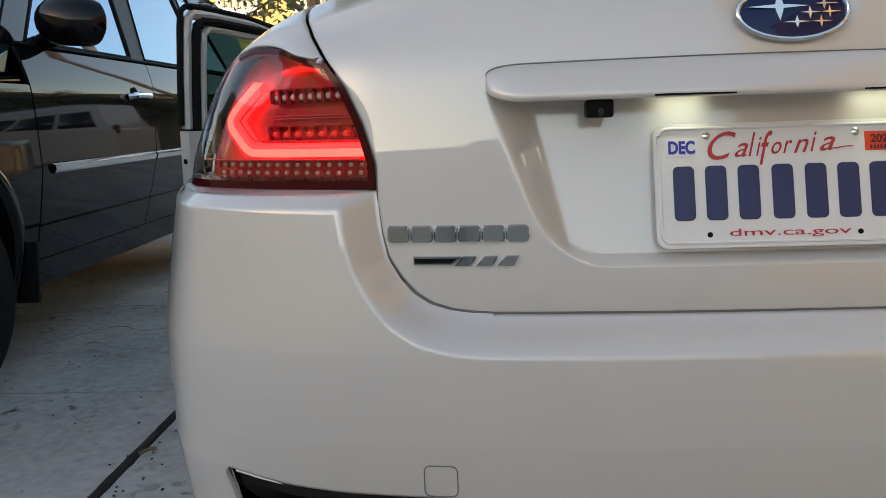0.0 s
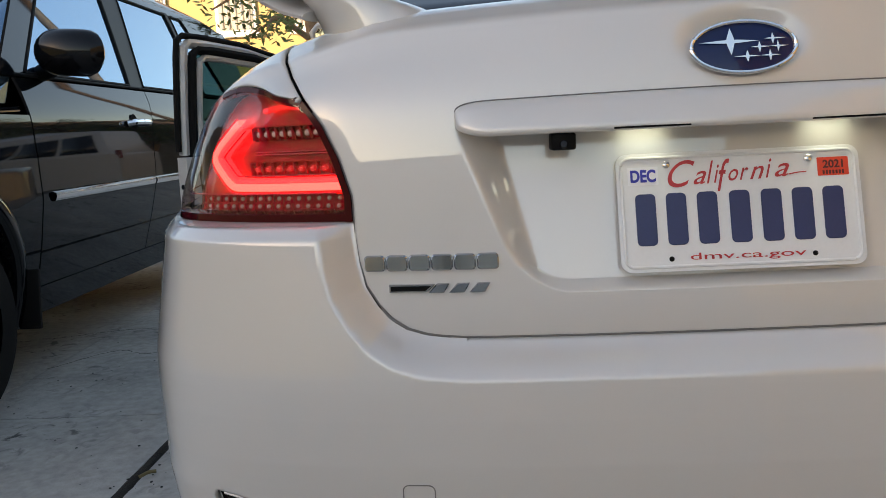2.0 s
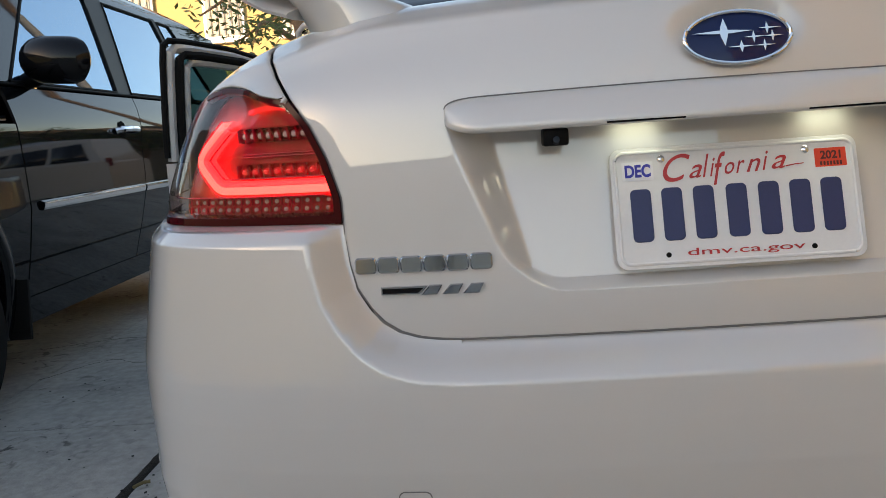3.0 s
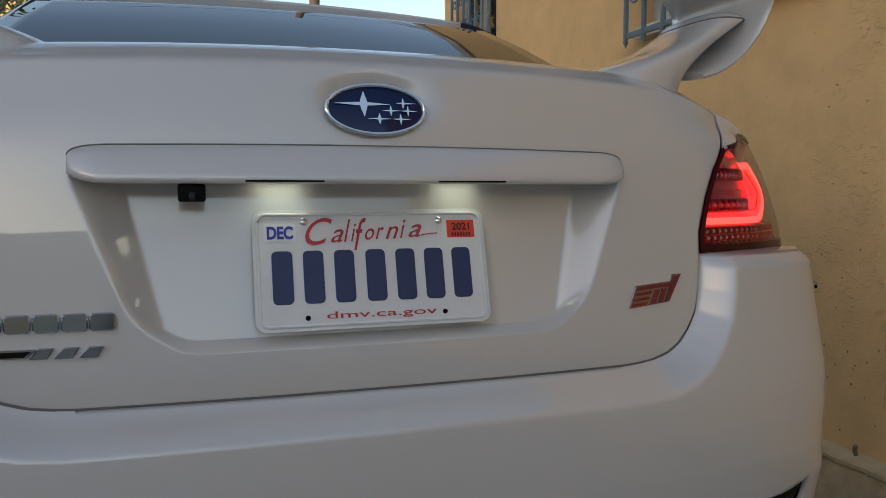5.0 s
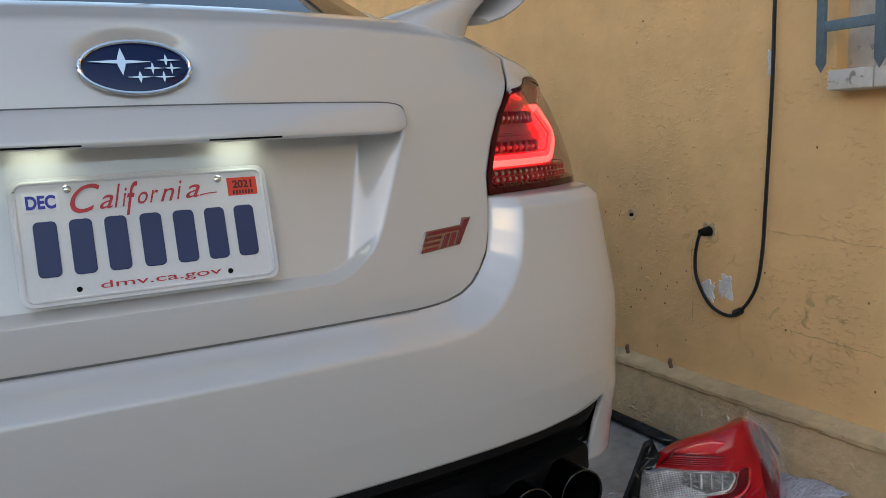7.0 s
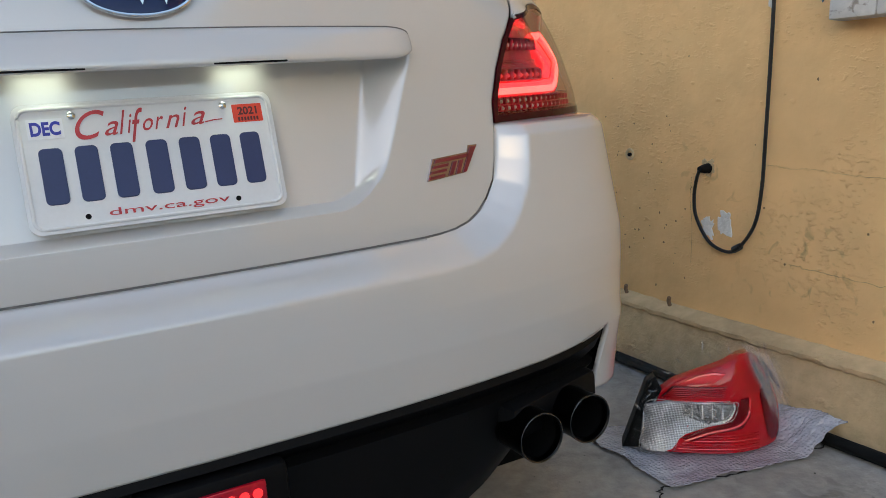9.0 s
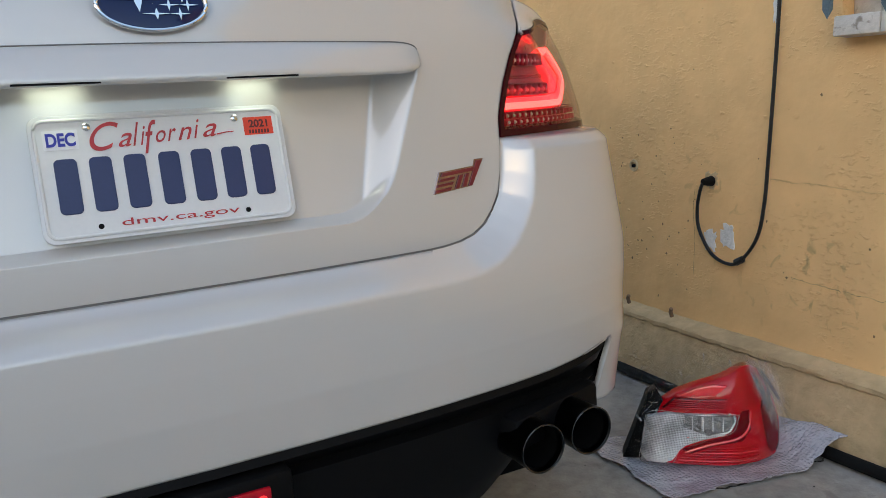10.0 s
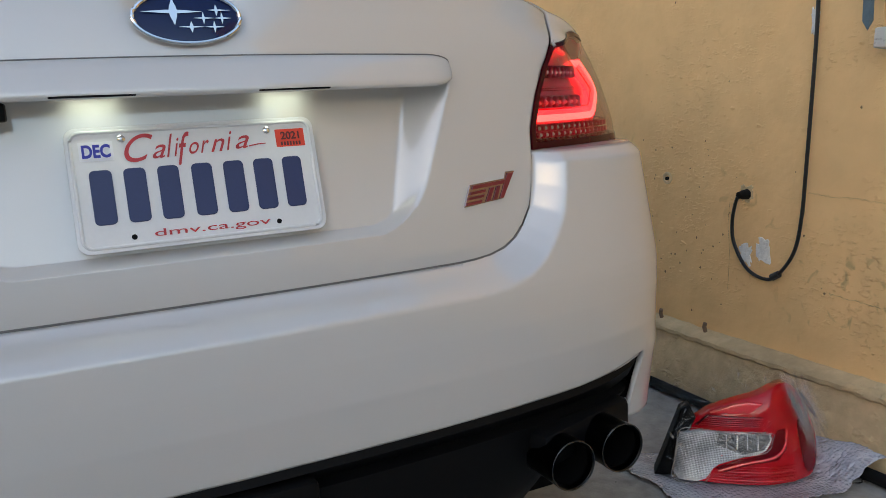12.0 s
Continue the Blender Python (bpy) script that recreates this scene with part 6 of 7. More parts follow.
for s in (1, -1):
    fender = suv_panel("fender", s, 0.80, 2.12, 0.34, 1.12, SUV_PAINT, suv, 60, 40, arch=(SW[0],))
    fdoor = suv_panel("front_door", s, 2.13, 3.20, 0.42, 1.275, SUV_PAINT, suv, skew=lambda f, z: rear_gap(f, z))
    rdoor = suv_panel("rear_door", s, 3.208, 4.18, 0.42, 1.275, SUV_PAINT, suv, skew=lambda f, z: rear_gap(1 - f, z))
    rq = suv_panel("rear_quarter", s, 4.19, 5.60, 0.36, 1.275, SUV_PAINT, suv, 60, 40, arch=(SW[1],))
    sill = suv_panel("sill", s, 2.13, 4.1, 0.30, 0.415, SUV_PAINT, suv, 6, 4)
    for o, y0, y1 in ((fdoor, 2.20, 3.245), (rdoor, 3.265, 4.10)):
        strip_ = []
        for y in [y0 + (y1 - y0) * k / 12 for k in range(13)]:
            strip_.append([(suv_pt(s, y, z)[0] + s * h, y, z) for z, h in ((0.765, 0.0), (0.768, 0.012), (0.785, 0.018), (0.800, 0.016), (0.806, 0.0))])
        part("chrome_strip", grid(strip_, flip=s > 0), CHROME, o, "chrome side strip")
    for o, y in ((fdoor, 3.125), (rdoor, 4.02)):
        part("handle_cup", lathe([(0.0, 0.0035), (0.040, 0.003), (0.046, -0.002)], suv_pt(s, y - 0.03, 1.095), (s, 0, 0), 20), LINER, o)
        x0 = suv_pt(s, y, 1.095)[0]
        part("door_handle", tube(smooth_path([(x0 + s * 0.004, y - 0.115, 1.09), (x0 + s * 0.035, y - 0.09, 1.097), (x0 + s * 0.042, y, 1.10), (x0 + s * 0.035, y + 0.09, 1.097), (x0 + s * 0.004, y + 0.115, 1.09)], 16), 0.016, 8), CHROME, o, "chrome door handle")
    # greenhouse: windows between black pillars
    def glass(y0, y1, k0, k1, name):
        rows_ = []
        for i in range(9):
            z = 1.295 + 0.520 * i / 8
            rows_.append([suv_pt(s, y0 + k0 * (z - 1.29) + (y1 + k1 * (z - 1.29) - y0 - k0 * (z - 1.29)) * j / 8, z) for j in range(9)])
        edge_ = [rows_[0][j] for j in range(9)] + [rows_[i][8] for i in range(1, 9)] + [rows_[8][j] for j in range(7, -1, -1)] + [rows_[i][0] for i in range(7, -1, -1)]
        win_ = thick(part(name, grid(rows_, flip=s < 0), SUV_SKY_GLASS, suv, "side window with the sky's blue sheen in its colour"), 0.005, LINER)
        part("window_seal", tube([(q[0] + s * 0.004, q[1], q[2]) for q in edge_], 0.009, 6, caps=False), RUBBER, win_)

    glass(2.21, 3.21, 1.02, 0.20, "front_window")
    glass(3.39, 4.36, 0.30, -0.20, "rear_window")
    glass(4.42, 4.95, -0.15, -0.75, "quarter_window")
    for y0, y1, k0, k1 in ((2.03, 2.205, 1.02, 1.02), (3.215, 3.385, 0.20, 0.30), (4.365, 4.415, -0.20, -0.15), (4.955, 5.58, -0.75, -0.10)):
        rows_ = [[(lambda q: (q[0] + s * 0.006, q[1], q[2]))(suv_pt(s, y0 + k0 * (z - 1.29) + (y1 - y0 + (k1 - k0) * (z - 1.29)) * j / 4, z)) for j in range(5)] for z in [1.278 + 0.555 * i / 8 for i in range(9)]]
        thick(part("pillar", grid(rows_, flip=s < 0), SUV_PAINT if y0 < 3 or y0 > 4.6 else PILLAR_BLACK, suv), 0.015, LINER)
    part("belt_trim", tube([(suv_pt(s, y, 1.285)[0] + s * 0.006, y, 1.285) for y in [2.12 + 0.15 * k for k in range(21)]], 0.009, 8, squash=0.8), BLACK_PLASTIC, suv)
    rows_ = [[suv_pt(s, y, z - 0.16 * (z - 1.6) / 0.35 * max(0.0, (y - 4.3) / 1.3) ** 2) for y in [2.72 + 0.14 * k for k in range(21)]] for z in (1.818, 1.85, 1.89, 1.92, 1.95)]
    thick(part("roof_edge", grid(rows_, flip=s < 0), SUV_PAINT, suv), 0.012, LINER)
    part("roof_rail", tube(smooth_path([(-3.055 + s * 0.56, 3.45, 1.95), (-3.055 + s * 0.56, 3.55, 1.965), (-3.055 + s * 0.56, 4.2, 1.968), (-3.055 + s * 0.56, 4.9, 1.93), (-3.055 + s * 0.56, 5.0, 1.90)], 24), 0.010, 8), SUV_PAINT, suv)
    # mirror on its arm
    mir = smooth_path([(-3.055 + s * 0.985, 2.30, 1.375), (-3.055 + s * 1.02, 2.27, 1.375), (-3.055 + s * 1.08, 2.25, 1.370), (-3.055 + s * 1.145, 2.27, 1.366), (-3.055 + s * 1.172, 2.30, 1.364)], 16)
    bm_ = tube(mir, lambda t: 0.094 * (max(0.0, 1 - (2 * t - 1) ** 6)) ** 0.5 + 0.004, 20, squash=0.98)
    for v in bm_.verts:
        v.co.y = 2.28 + (v.co.y - 2.28) * 0.75
    mirror = part("door_mirror", bm_, MIRROR_BLACK, suv, "black door mirror")
    part("mirror_arm", tube([(-3.055 + s * 0.90, 2.34, 1.30), (-3.055 + s * 0.96, 2.31, 1.31), (-3.055 + s * 1.03, 2.29, 1.34)], 0.035, 10), BLACK_PLASTIC, mirror)
    for y in SW:
        wheel(suv, -3.055 + s * 0.835, y, SR, SR, 0.25, s, DARK_ALLOY, 6)
        flare = []
        for t in [math.pi * (-0.08 + 1.16 * k / 40) for k in range(41)]:
            flare.append([])
            for r_, out in ((0.438, -0.030), (0.442, 0.016), (0.452, 0.028), (0.475, 0.031), (0.505, 0.022), (0.528, 0.008), (0.540, -0.004)):
                yy, zz = y + r_ * math.cos(t), 0.40 + r_ * math.sin(t)
                flare[-1].append((-3.055 + s * (0.965 + suv_x(min(zz, 1.1), yy) + out), yy, zz))
        part("arch_flare", grid(flare, flip=s < 0), SUV_PAINT, suv, crease=50)
        well = [[(-3.055 + s * x_, y + 0.47 * math.cos(t), 0.40 + 0.47 * math.sin(t)) for t in [math.pi * (k / 16) for k in range(17)]] for x_ in (0.55, 0.93)]
        part("arch_lining", grid(well), LINER, suv)
    part("mud_flap", box((-3.055 + s * 0.86, 2.02, 0.39), (0.20, 0.02, 0.24), Matrix.Rotation(radians(-8), 4, "X"), 0.004), RUBBER, suv)
# bonnet, nose, screen, roof, tail
thick(part("bonnet", grid([[(-3.055 + x * 0.93, y, z + 0.03 * (1 - x * x)) for x in [k / 8 for k in range(-8, 9)]] for y, z in ((0.72, 1.0), (0.85, 1.06), (1.4, 1.11), (2.1, 1.155))]), SUV_PAINT, suv), 0.02)
thick(part("grille", grid([[(-3.055 + x * 0.92, 0.70 + 0.14 * x * x, z) for x in [k / 8 for k in range(-8, 9)]] for z in (0.35, 0.6, 0.85, 1.0)]), BLACK_PLASTIC, suv), 0.03)
thick(part("windscreen", grid([[(-3.055 + x * w, y, z) for x in [k / 6 for k in range(-6, 7)]] for y, z, w in ((2.05, 1.17, 0.90), (2.85, 1.90, 0.64))]), SUV_SKY_GLASS, suv), 0.006)
thick(part("roof", grid([[(-3.055 + x * 0.61, y, z + 0.03 * (1 - x * x)) for x in [k / 8 for k in range(-8, 9)]] for y, z in ((2.78, 1.90), (3.0, 1.945), (4.3, 1.95), (4.9, 1.915), (5.52, 1.80))]), SUV_PAINT, suv), 0.02)
thick(part("tailgate", grid([[(-3.055 + x * w, y, z) for x in [k / 6 for k in range(-6, 7)]] for y, z, w in ((5.62, 0.4, 0.92), (5.62, 1.2, 0.92), (5.52, 1.80, 0.66))], flip=True), SUV_PAINT, suv), 0.02)
part("underbody", box((-3.055, 3.1, 0.42), (1.60, 4.4, 0.30), bevel=0.04), LINER, suv)
# Plain black block filling the cabin.
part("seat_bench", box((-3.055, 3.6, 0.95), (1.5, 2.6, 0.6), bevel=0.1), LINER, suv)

# ---------------------------------------------------------------- slabs of the driveway with joints
XLINES = [-9.0, -5.6, -2.30, -1.385, 1.62]
YLINES = [-9.0, -6.0, -3.2, -0.75, 1.72, 3.72, 5.15, 7.4, 10.0]
for i in range(len(XLINES) - 1):
    for j in range(len(YLINES) - 1):
        x0, x1, y0, y1 = XLINES[i], XLINES[i + 1], YLINES[j], YLINES[j + 1]
        g0 = 0.018 if abs(x0 + 1.385) < 0.01 else 0.003
        g1 = 0.018 if abs(x1 + 1.385) < 0.01 else 0.003
        if i == 3 and j > 3:
            g1 = 0.003
        bmx = bmesh.new()
        n_ = 10
        top_ = []
        for b_ in range(n_ + 1):
            row = []
            for a_ in range(n_ + 1):
                x = x0 + g0 + (x1 - x0 - g0 - g1) * a_ / n_
                y = y0 + 0.003 + (y1 - y0 - 0.006) * b_ / n_
                e_ = a_ in (0, n_) or b_ in (0, n_)
                if e_:
                    x += 0.003 * noise.noise((x * 4, y * 4, 3))
                    y += 0.003 * noise.noise((x * 4, y * 4, 8))
                row.append((x, y, -0.004 if e_ else 0.0))
            top_.append(row)
        # outer skirt down into the joint
        rows_ = [[(x, y, -0.044) for x, y, z in top_[0]]] + top_ + [[(x, y, -0.044) for x, y, z in top_[-1]]]
        rows_ = [[(r_[0][0], r_[0][1], -0.044)] + r_ + [(r_[-1][0], r_[-1][1], -0.044)] for r_ in rows_]
        grid_into(bmx, rows_)
        part("concrete_slab", bmx, CONCRETE, ground, crease=60)

# wide joint filled with dirt, and a twig in it
rng = random.Random(21)
rows = []
for k in range(160):
    y = -3.0 + 7.5 * k / 159
    w = 0.024 + 0.010 * noise.noise((y * 6, 1, 0)) + 0.009 * noise.noise((y * 37, 6, 0))
    off = 0.006 * noise.noise((y * 9, 4, 0))
    rows.append([(-1.385 + off - w, y, -0.010), (-1.385 + off - w * 0.4, y, 0.002 + 0.006 * noise.noise((y * 25, 2, 0))), (-1.385 + off + w * 0.4, y, 0.002 + 0.006 * noise.noise((y * 25, 9, 0))), (-1.385 + off + w, y, -0.010)])
joint = part("joint_filler", grid(rows), DIRT)
tagged(joint, "black dirt and fibres filling a wide driveway joint", "joint filler", kind="stuff")
twig = part("twig", tube(smooth_path([(-1.362, 1.150, 0.010), (-1.345, 1.175, 0.012), (-1.325, 1.185, 0.011)], 8), 0.0055, 7), LEAF_DRY)
tagged(twig, "short pale twig lying across the dirt joint", "twig")
rows = bmesh.new()
for k in range(150):
    x, y = rng.choice([(rng.gauss(-1.30, 0.05), rng.uniform(0.8, 1.6)), (rng.uniform(-2.2, -1.3), rng.uniform(0.9, 3.5)), (rng.uniform(-2.2, -1.3), rng.uniform(0.9, 2.5)), (rng.gauss(-1.34, 0.03), rng.uniform(0.8, 2.6)), (rng.uniform(0.8, 1.5), rng.uniform(-0.3, 0.6))])
    r = rng.uniform(0.0012, 0.0055) if x < 0 else rng.uniform(0.0008, 0.0028)
    made_ = bmesh.ops.create_icosphere(rows, subdivisions=1, radius=r)["verts"]
    bmesh.ops.transform(rows, matrix=Matrix.Translation((x, y, r * 0.3)) @ Matrix.Diagonal((1, rng.uniform(0.5, 1.6), 0.45, 1)), verts=made_)
crumbs = part("grit", rows, DIRT)
tagged(crumbs, "scattered dark grit and crumbs on the concrete", "grit", kind="stuff")


def crack(points, w, seed):
    r = random.Random(seed)
    path = smooth_path([(x, y, 0.0) for x, y in points], 60)
    rows_ = []
    for i, p in enumerate(path):
        d = (path[min(i + 1, 59)] - path[max(i - 1, 0)]).normalized()
        n = Vector((-d.y, d.x, 0))
        q = p + n * r.uniform(-0.006, 0.006)
        ww = w * r.uniform(0.5, 1.3)
        rows_.append([q - n * ww + Vector((0, 0, 0.0012)), q + Vector((0, 0, 0.0020)), q + n * ww + Vector((0, 0, 0.0012))])
    ob = part("concrete_crack", grid(rows_, flip=True), DIRT)
    return tagged(ob, "jagged dark crack in the concrete driveway", "crack", kind="stuff")


crack([(0.90, 0.02), (0.99, 0.15), (1.03, 0.185), (1.16, 0.150), (1.30, 0.128), (1.42, 0.118), (1.52, 0.105)], 0.0028, 5)
crack([(-2.30, 2.35), (-2.1, 2.62), (-1.9, 2.55), (-1.6, 2.75), (-1.40, 2.70)], 0.002, 6)
crack([(-2.6, 2.9), (-2.2, 3.05), (-1.9, 3.0), (-1.5, 3.15)], 0.0018, 7)

# ---------------------------------------------------------------- far yellow house and the trees
house = thing("house", (-6, 17, 0), "sunlit yellow stucco house with white windows behind the driveway", "house")
part("wall", box((-8.6, 18.5, 2.6), (13, 6, 5.3)), HOUSE_YELLOW, house)
rb = bmesh.new()
e0 = [rb.verts.new(p) for p in ((-15.7, 14.9, 5.2), (-1.5, 14.9, 5.2), (-1.5, 22.1, 5.2), (-15.7, 22.1, 5.2))]
e1 = [rb.verts.new(p) for p in ((-14.0, 18.5, 6.6), (-3.2, 18.5, 6.6))]
rb.faces.new((e0[0], e0[1], e1[1], e1[0])), rb.faces.new((e0[2], e0[3], e1[0], e1[1])), rb.faces.new((e0[1], e0[2], e1[1])), rb.faces.new((e0[3], e0[0], e1[0])), rb.faces.new(e0[::-1])
part("roof", rb, ROOF_TILE, house)
CURTAIN = material("curtain", (0.42, 0.37, 0.28), 0.9, vary=0.3, grain=30, blotch=5)
for x in (-9.4, -6.9, -5.06, -3.45):
    wdw = part("window", box((x, 15.49, 3.66), (0.84, 0.08, 1.06), bevel=0.01), WINDOW_WHITE, house, "white framed window with bars")
    part("curtain", box((x, 15.445, 3.66), (0.70, 0.02, 0.92)), CURTAIN, wdw)
    part("sill", box((x, 15.42, 3.09), (0.98, 0.16, 0.08), bevel=0.01), WINDOW_WHITE, wdw)
    for k in range(5):
        part("window_bar", box((x - 0.28 + 0.14 * k, 15.41, 3.66), (0.014, 0.014, 0.92)), GRILLE_BLUE, wdw)


def tree(name, x, y, h, spread, n_leaf, seed, label, leaf_mat):
    r = random.Random(seed)
    t = thing(name, (x, y, 0), label, "tree")
    trunk_pts = smooth_path([(x, y, -0.05), (x + 0.1, y, h * 0.25), (x - 0.05, y + 0.1, h * 0.5), (x + 0.1, y, h * 0.72)], 14)
    part("trunk", tube(trunk_pts, lambda q: 0.17 * (1 - 0.6 * q), 9), BARK, t)
    leaves, tips = bmesh.new(), []
    for k in range(16):
        a_ = r.uniform(0, 2 * math.pi)
        p0 = trunk_pts[r.randint(6, 13)]
        p1 = p0 + Vector((math.cos(a_) * spread * r.uniform(0.5, 1), math.sin(a_) * spread * r.uniform(0.5, 1), r.uniform(-0.05, 0.35) * h * 0.6))
        m = (p0 + p1) / 2 + Vector((r.uniform(-.2, .2), r.uniform(-.2, .2), 0.25))
        limb = smooth_path([p0, m, p1], 8)
        part("limb", tube(limb, lambda q: 0.055 * (1 - 0.75 * q), 6), BARK, t)
        tips += limb[3:]
    for k in range(n_leaf):
        c = r.choice(tips) + Vector((r.uniform(-0.34, 0.34), r.uniform(-0.34, 0.34), r.uniform(-0.26, 0.26)))
        a_ = Vector((r.uniform(-1, 1), r.uniform(-1, 1), r.uniform(-0.6, 0.6))).normalized()
        b_ = a_.orthogonal().normalized()
        l_, w_ = r.uniform(0.05, 0.11), r.uniform(0.018, 0.035)
        q = [leaves.verts.new(c + v) for v in (-a_ * l_, b_ * w_ + a_ * l_ * 0.1, a_ * l_, -b_ * w_ + a_ * l_ * 0.1)]
        leaves.faces.new(q)
    part("crown", leaves, leaf_mat, t)
    return t


tree("street_tree", -2.75, 11.6, 6.0, 2.1, 2100, 5, "leafy tree with thin branches before the yellow house", LEAF)

# wooden pole and wires beyond the sedan
pole = part("utility_pole", tube([(3.0, 18.3, -0.05), (3.02, 18.3, 6.0), (3.04, 18.32, 12.2)], lambda q: 0.14 - 0.03 * q, 12), POLE_WOOD)
tagged(pole, "brown wooden utility pole beyond the driveway", "utility pole")
for z_, end in ((11.7, (-30.0, 18.8, 11.9)), (11.2, (-30.0, 18.8, 11.3)), (11.5, (1.75, 4.30, 3.52)), (11.0, (1.78, 4.30, 3.50)), (11.7, (34.0, 18.6, 11.8))):
    mid_ = ((3.03 + end[0]) / 2, (18.3 + end[1]) / 2, (z_ + end[2]) / 2 - 0.6)
    wire = part("overhead_wire", tube(smooth_path([(3.03, 18.3, z_), mid_, end], 24), 0.014, 5), CABLE_BLACK)
    tagged(wire, "black overhead wire strung from the wooden pole", "wire", "overhead wires")

# a low house and a silver car at the end of the driveway, mirrored in the black paint
back = thing("house", (6, 17, 0), "low house with a dark brown roof beyond the driveway", "house")
part("wall", box((6.2, 21.5, 1.3), (14, 5, 2.7)), DARK_HOUSE, back)
rb = bmesh.new()
e0 = [rb.verts.new(p) for p in ((-1.2, 18.5, 2.6), (13.6, 18.5, 2.6), (13.6, 24.5, 2.6), (-1.2, 24.5, 2.6))]
e1 = [rb.verts.new(p) for p in ((0.5, 21.5, 4.0), (12.0, 21.5, 4.0))]
rb.faces.new((e0[0], e0[1], e1[1], e1[0])), rb.faces.new((e0[2], e0[3], e1[0], e1[1])), rb.faces.new((e0[1], e0[2], e1[1])), rb.faces.new((e0[3], e0[0], e1[0])), rb.faces.new(e0[::-1])
part("roof", rb, ROOF_TILE, back)
tree("street_tree", 5.4, 16.6, 3.9, 1.5, 2600, 9, "dark leafy tree before the low house", LEAF)
tree("street_tree", 3.4, 16.9, 3.4, 1.4, 3200, 23, "dark leafy tree before the low house", LEAF)
tree("street_tree", 7.4, 16.6, 4.4, 1.9, 3200, 24, "dark leafy tree before the low house", LEAF)
silver = thing("silver_suv", (2.2, 10.2, 0), "silver SUV parked far down the driveway", "car")
prof = [(0.0, 0.35), (0.0, 0.60), (0.04, 1.0), (0.10, 1.07), (3.3, 1.07), (4.3, 1.0), (4.45, 0.8), (4.45, 0.35)]
bm = bmesh.new()
lf = [bm.verts.new((1.3, 8.2 + y, z)) for y, z in prof]
rt = [bm.verts.new((3.1, 8.2 + y, z)) for y, z in prof]
for k in range(len(prof)):
    m_ = (k + 1) % len(prof)
    bm.faces.new((lf[k], lf[m_], rt[m_], rt[k]))
bm.faces.new(lf[::-1]), bm.faces.new(rt)
bmesh.ops.recalc_face_normals(bm, faces=bm.faces)
part("body", bm, SILVER, silver)
cab_low = [(1.32, 8.32), (1.32, 11.55), (3.08, 11.55), (3.08, 8.32)]
cab_high = [(1.46, 8.55), (1.46, 10.75), (2.94, 10.75), (2.94, 8.55)]
part("cabin", grid([[(x, y, z) for x, y in ring_] for ring_, z in ((cab_low, 1.06), (cab_high, 1.70), ([(2.2 + (x - 2.2) * 0.9, 9.65 + (y - 9.65) * 0.93) for x, y in cab_high], 1.76), ([(2.2, 9.65)] * 4, 1.78))], close_u=True), SILVER, silver)
for u0, u1, v0, v1 in ((0.07, 0.30, 0.10, 0.13), (0.33, 0.60, 0.10, 0.10), (0.63, 0.93, 0.10, 0.06)):
    bm = bmesh.new()
    q_ = []
    for u, v in ((u0, 0.16), (u1, 0.16), (u1, 0.86), (u0, 0.86)):
        lo_, hi_ = Vector((1.305, 8.32 + 3.23 * u, 1.06)), Vector((1.445, 8.55 + 2.20 * u, 1.70))
        q_.append(bm.verts.new(lo_.lerp(hi_, v)))
    bm.faces.new(q_)
    thick(part("side_window", bm, CAR_GLASS, silver), 0.006)
part("tail_lamp", box((1.36, 8.24, 1.05), (0.10, 0.10, 0.30), bevel=0.02), TAIL_DARK, silver)
for y in (9.1, 11.8):
    wheel(silver, 1.42, y, 0.36, 0.36, 0.22, -1, ALLOY, 6)
    wheel(silver, 2.98, y, 0.36, 0.36, 0.22, 1, ALLOY, 6)

# it stands across the end of the drive: its length runs along x
ACROSS = Matrix(((0, 1, 0, -8.2 + 2.3), (1, 0, 0, -1.3 + 12.6), (0, 0, 1, 0), (0, 0, 0, 1)))
for ob in silver.children_recursive:
    if ob.type == "MESH":
        ob.data.transform(ACROSS)
        ob.data.flip_normals()


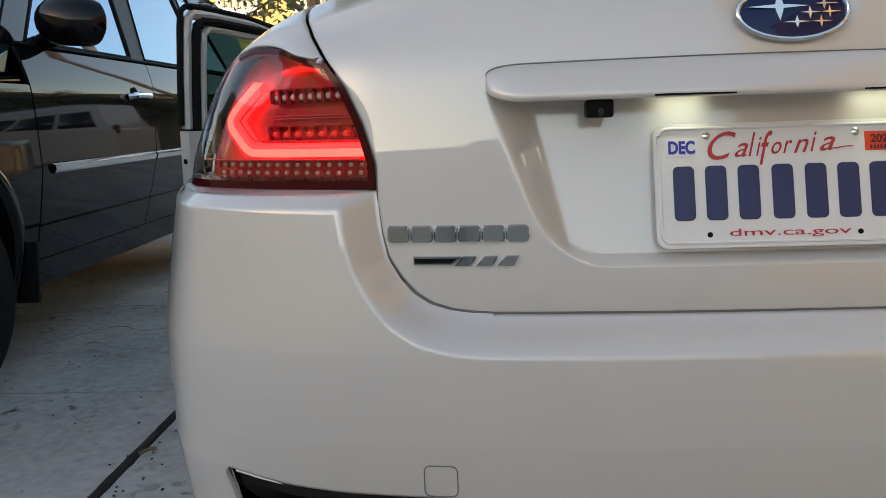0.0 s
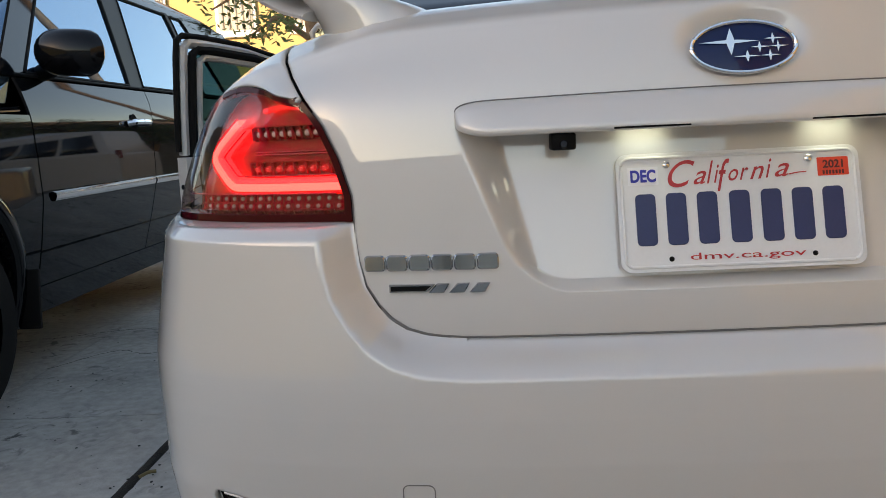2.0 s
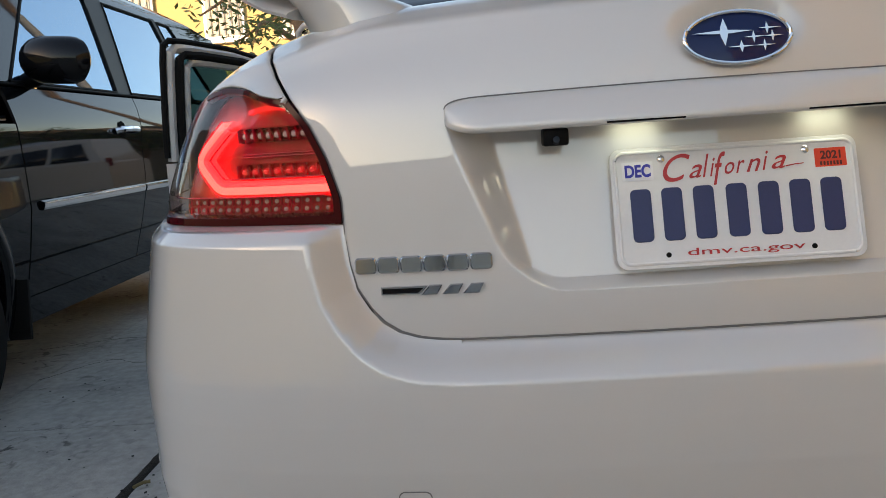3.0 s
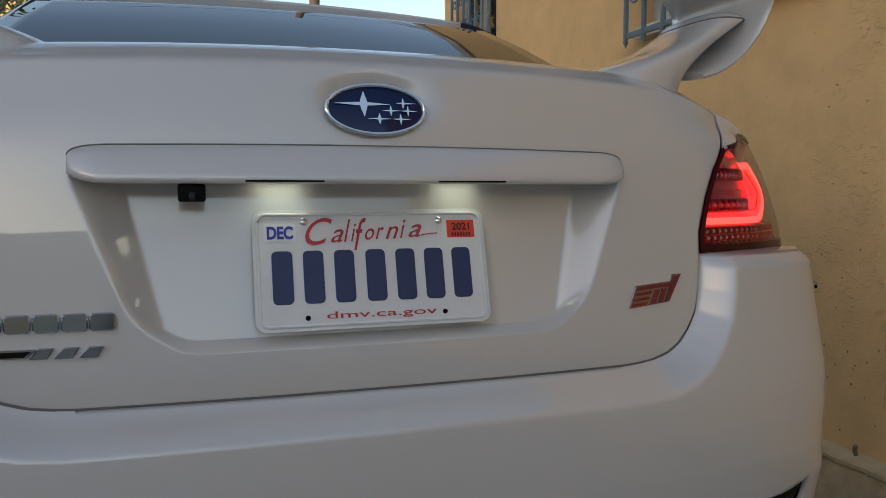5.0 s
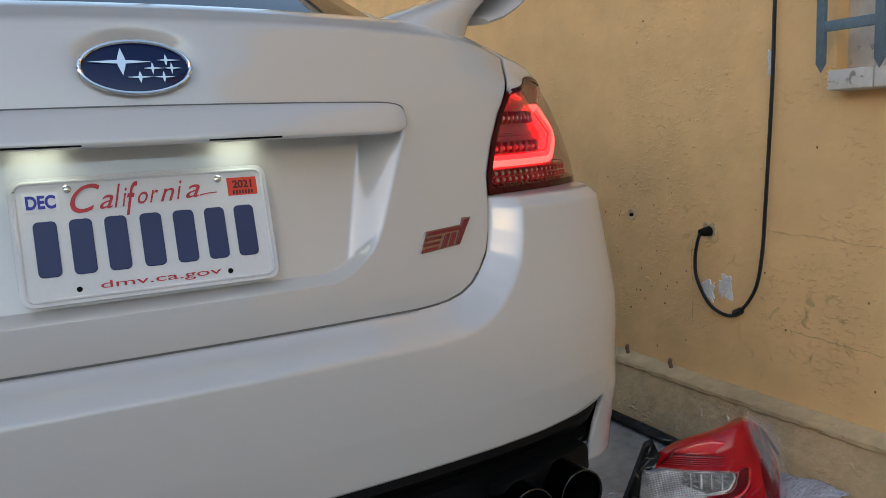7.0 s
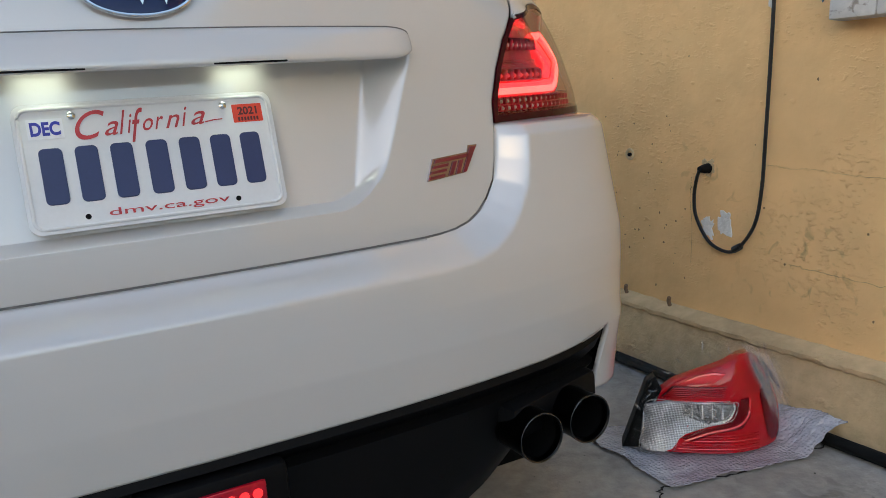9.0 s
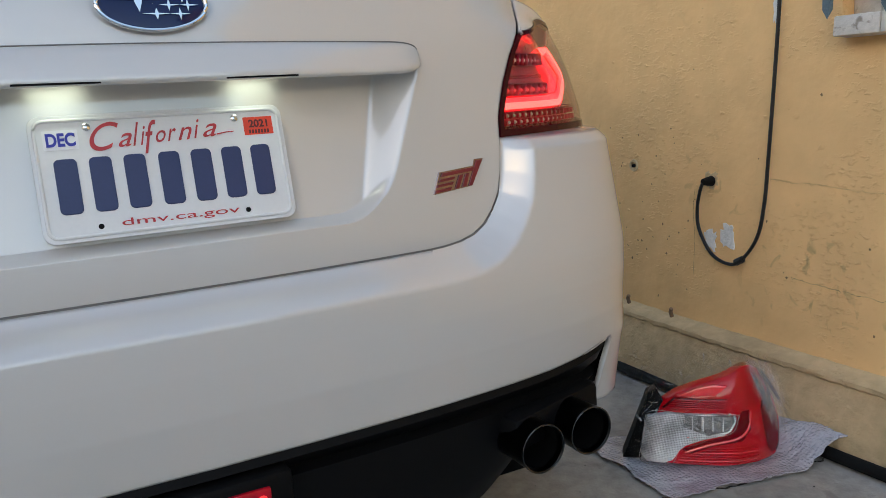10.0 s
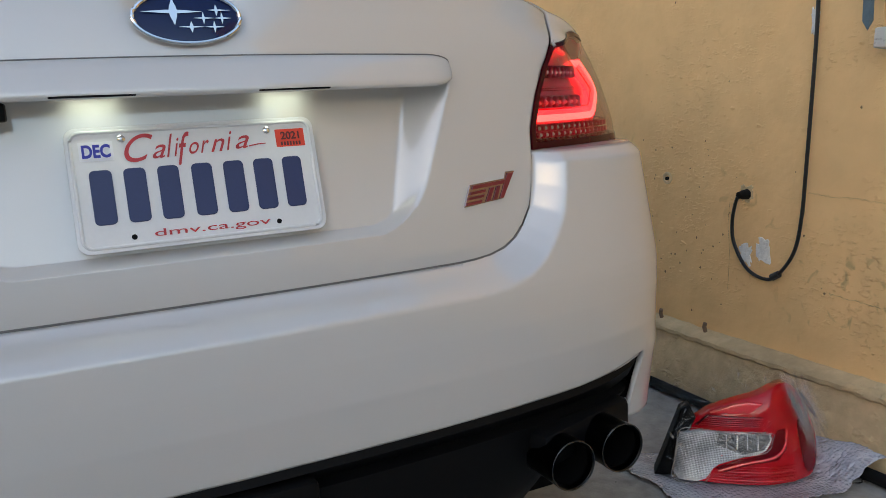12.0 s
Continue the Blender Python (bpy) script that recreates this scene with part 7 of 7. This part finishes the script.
# ---------------------------------------------------------------- the street side, behind the camera
# Houses and tree here are unseen, added to shape the paint's reflections.
opposite = thing("house", (12.6, -22, 0), "unseen grey stucco house added across the street for the reflections", "house")
part("wall", box((12.6, -25.0, 1.65), (34.8, 8, 3.4)), GREY_STUCCO, opposite)
rb = bmesh.new()
e0 = [rb.verts.new(p) for p in ((-5.4, -29.6, 3.3), (30.6, -29.6, 3.3), (30.6, -20.4, 3.3), (-5.4, -20.4, 3.3))]
e1 = [rb.verts.new(p) for p in ((-5.4, -25, 5.0), (27.0, -25, 5.0))]
rb.faces.new((e0[0], e0[1], e1[1], e1[0])), rb.faces.new((e0[2], e0[3], e1[0], e1[1])), rb.faces.new((e0[1], e0[2], e1[1])), rb.faces.new((e0[3], e0[0], e1[0])), rb.faces.new(e0[::-1])
part("roof", rb, ROOF_TILE, opposite)
tree("street_tree", 6.0, -9.0, 6.0, 2.2, 3000, 15, "unseen leafy tree added behind the camera", LEAF)

# Added to fill the bright gap beside the first roofline.
second = thing("house", (-14, -22, 0), "unseen low stucco house added to close the mirrored skyline", "house")
part("wall", box((-17.6, -25.0, 1.6), (24.0, 8, 3.3)), GREY_STUCCO, second)
rb = bmesh.new()
e0 = [rb.verts.new(p) for p in ((-30.5, -29.4, 3.2), (-5.5, -29.4, 3.2), (-5.5, -20.5, 3.2), (-30.5, -20.5, 3.2))]
e1 = [rb.verts.new(p) for p in ((-28.0, -25, 4.9), (-5.5, -25, 4.9))]
rb.faces.new((e0[0], e0[1], e1[1], e1[0])), rb.faces.new((e0[2], e0[3], e1[0], e1[1])), rb.faces.new((e0[1], e0[2], e1[1])), rb.faces.new((e0[3], e0[0], e1[0])), rb.faces.new(e0[::-1])
part("roof", rb, ROOF_TILE, second)
# Added out of view; its ridge height keeps the drive in shade.
sun_block_house = thing("house", (-12, -4, 0), "unseen stucco house added beside the driveway to block the sun", "house")
part("wall", box((-12.5, -9.5, 1.70), (6, 29, 3.5)), STUCCO, sun_block_house)
rb = bmesh.new()
e0 = [rb.verts.new(p) for p in ((-16.0, -24.5, 3.4), (-9.0, -24.5, 3.4), (-9.0, 5.5, 3.4), (-16.0, 5.5, 3.4))]
e1 = [rb.verts.new(p) for p in ((-12.5, -24.0, 5.9), (-12.5, 5.0, 5.9))]
rb.faces.new((e0[1], e0[2], e1[1], e1[0])), rb.faces.new((e0[3], e0[0], e1[0], e1[1])), rb.faces.new((e0[0], e0[1], e1[0])), rb.faces.new((e0[2], e0[3], e1[1])), rb.faces.new(e0[::-1])
part("roof", rb, ROOF_TILE, sun_block_house)
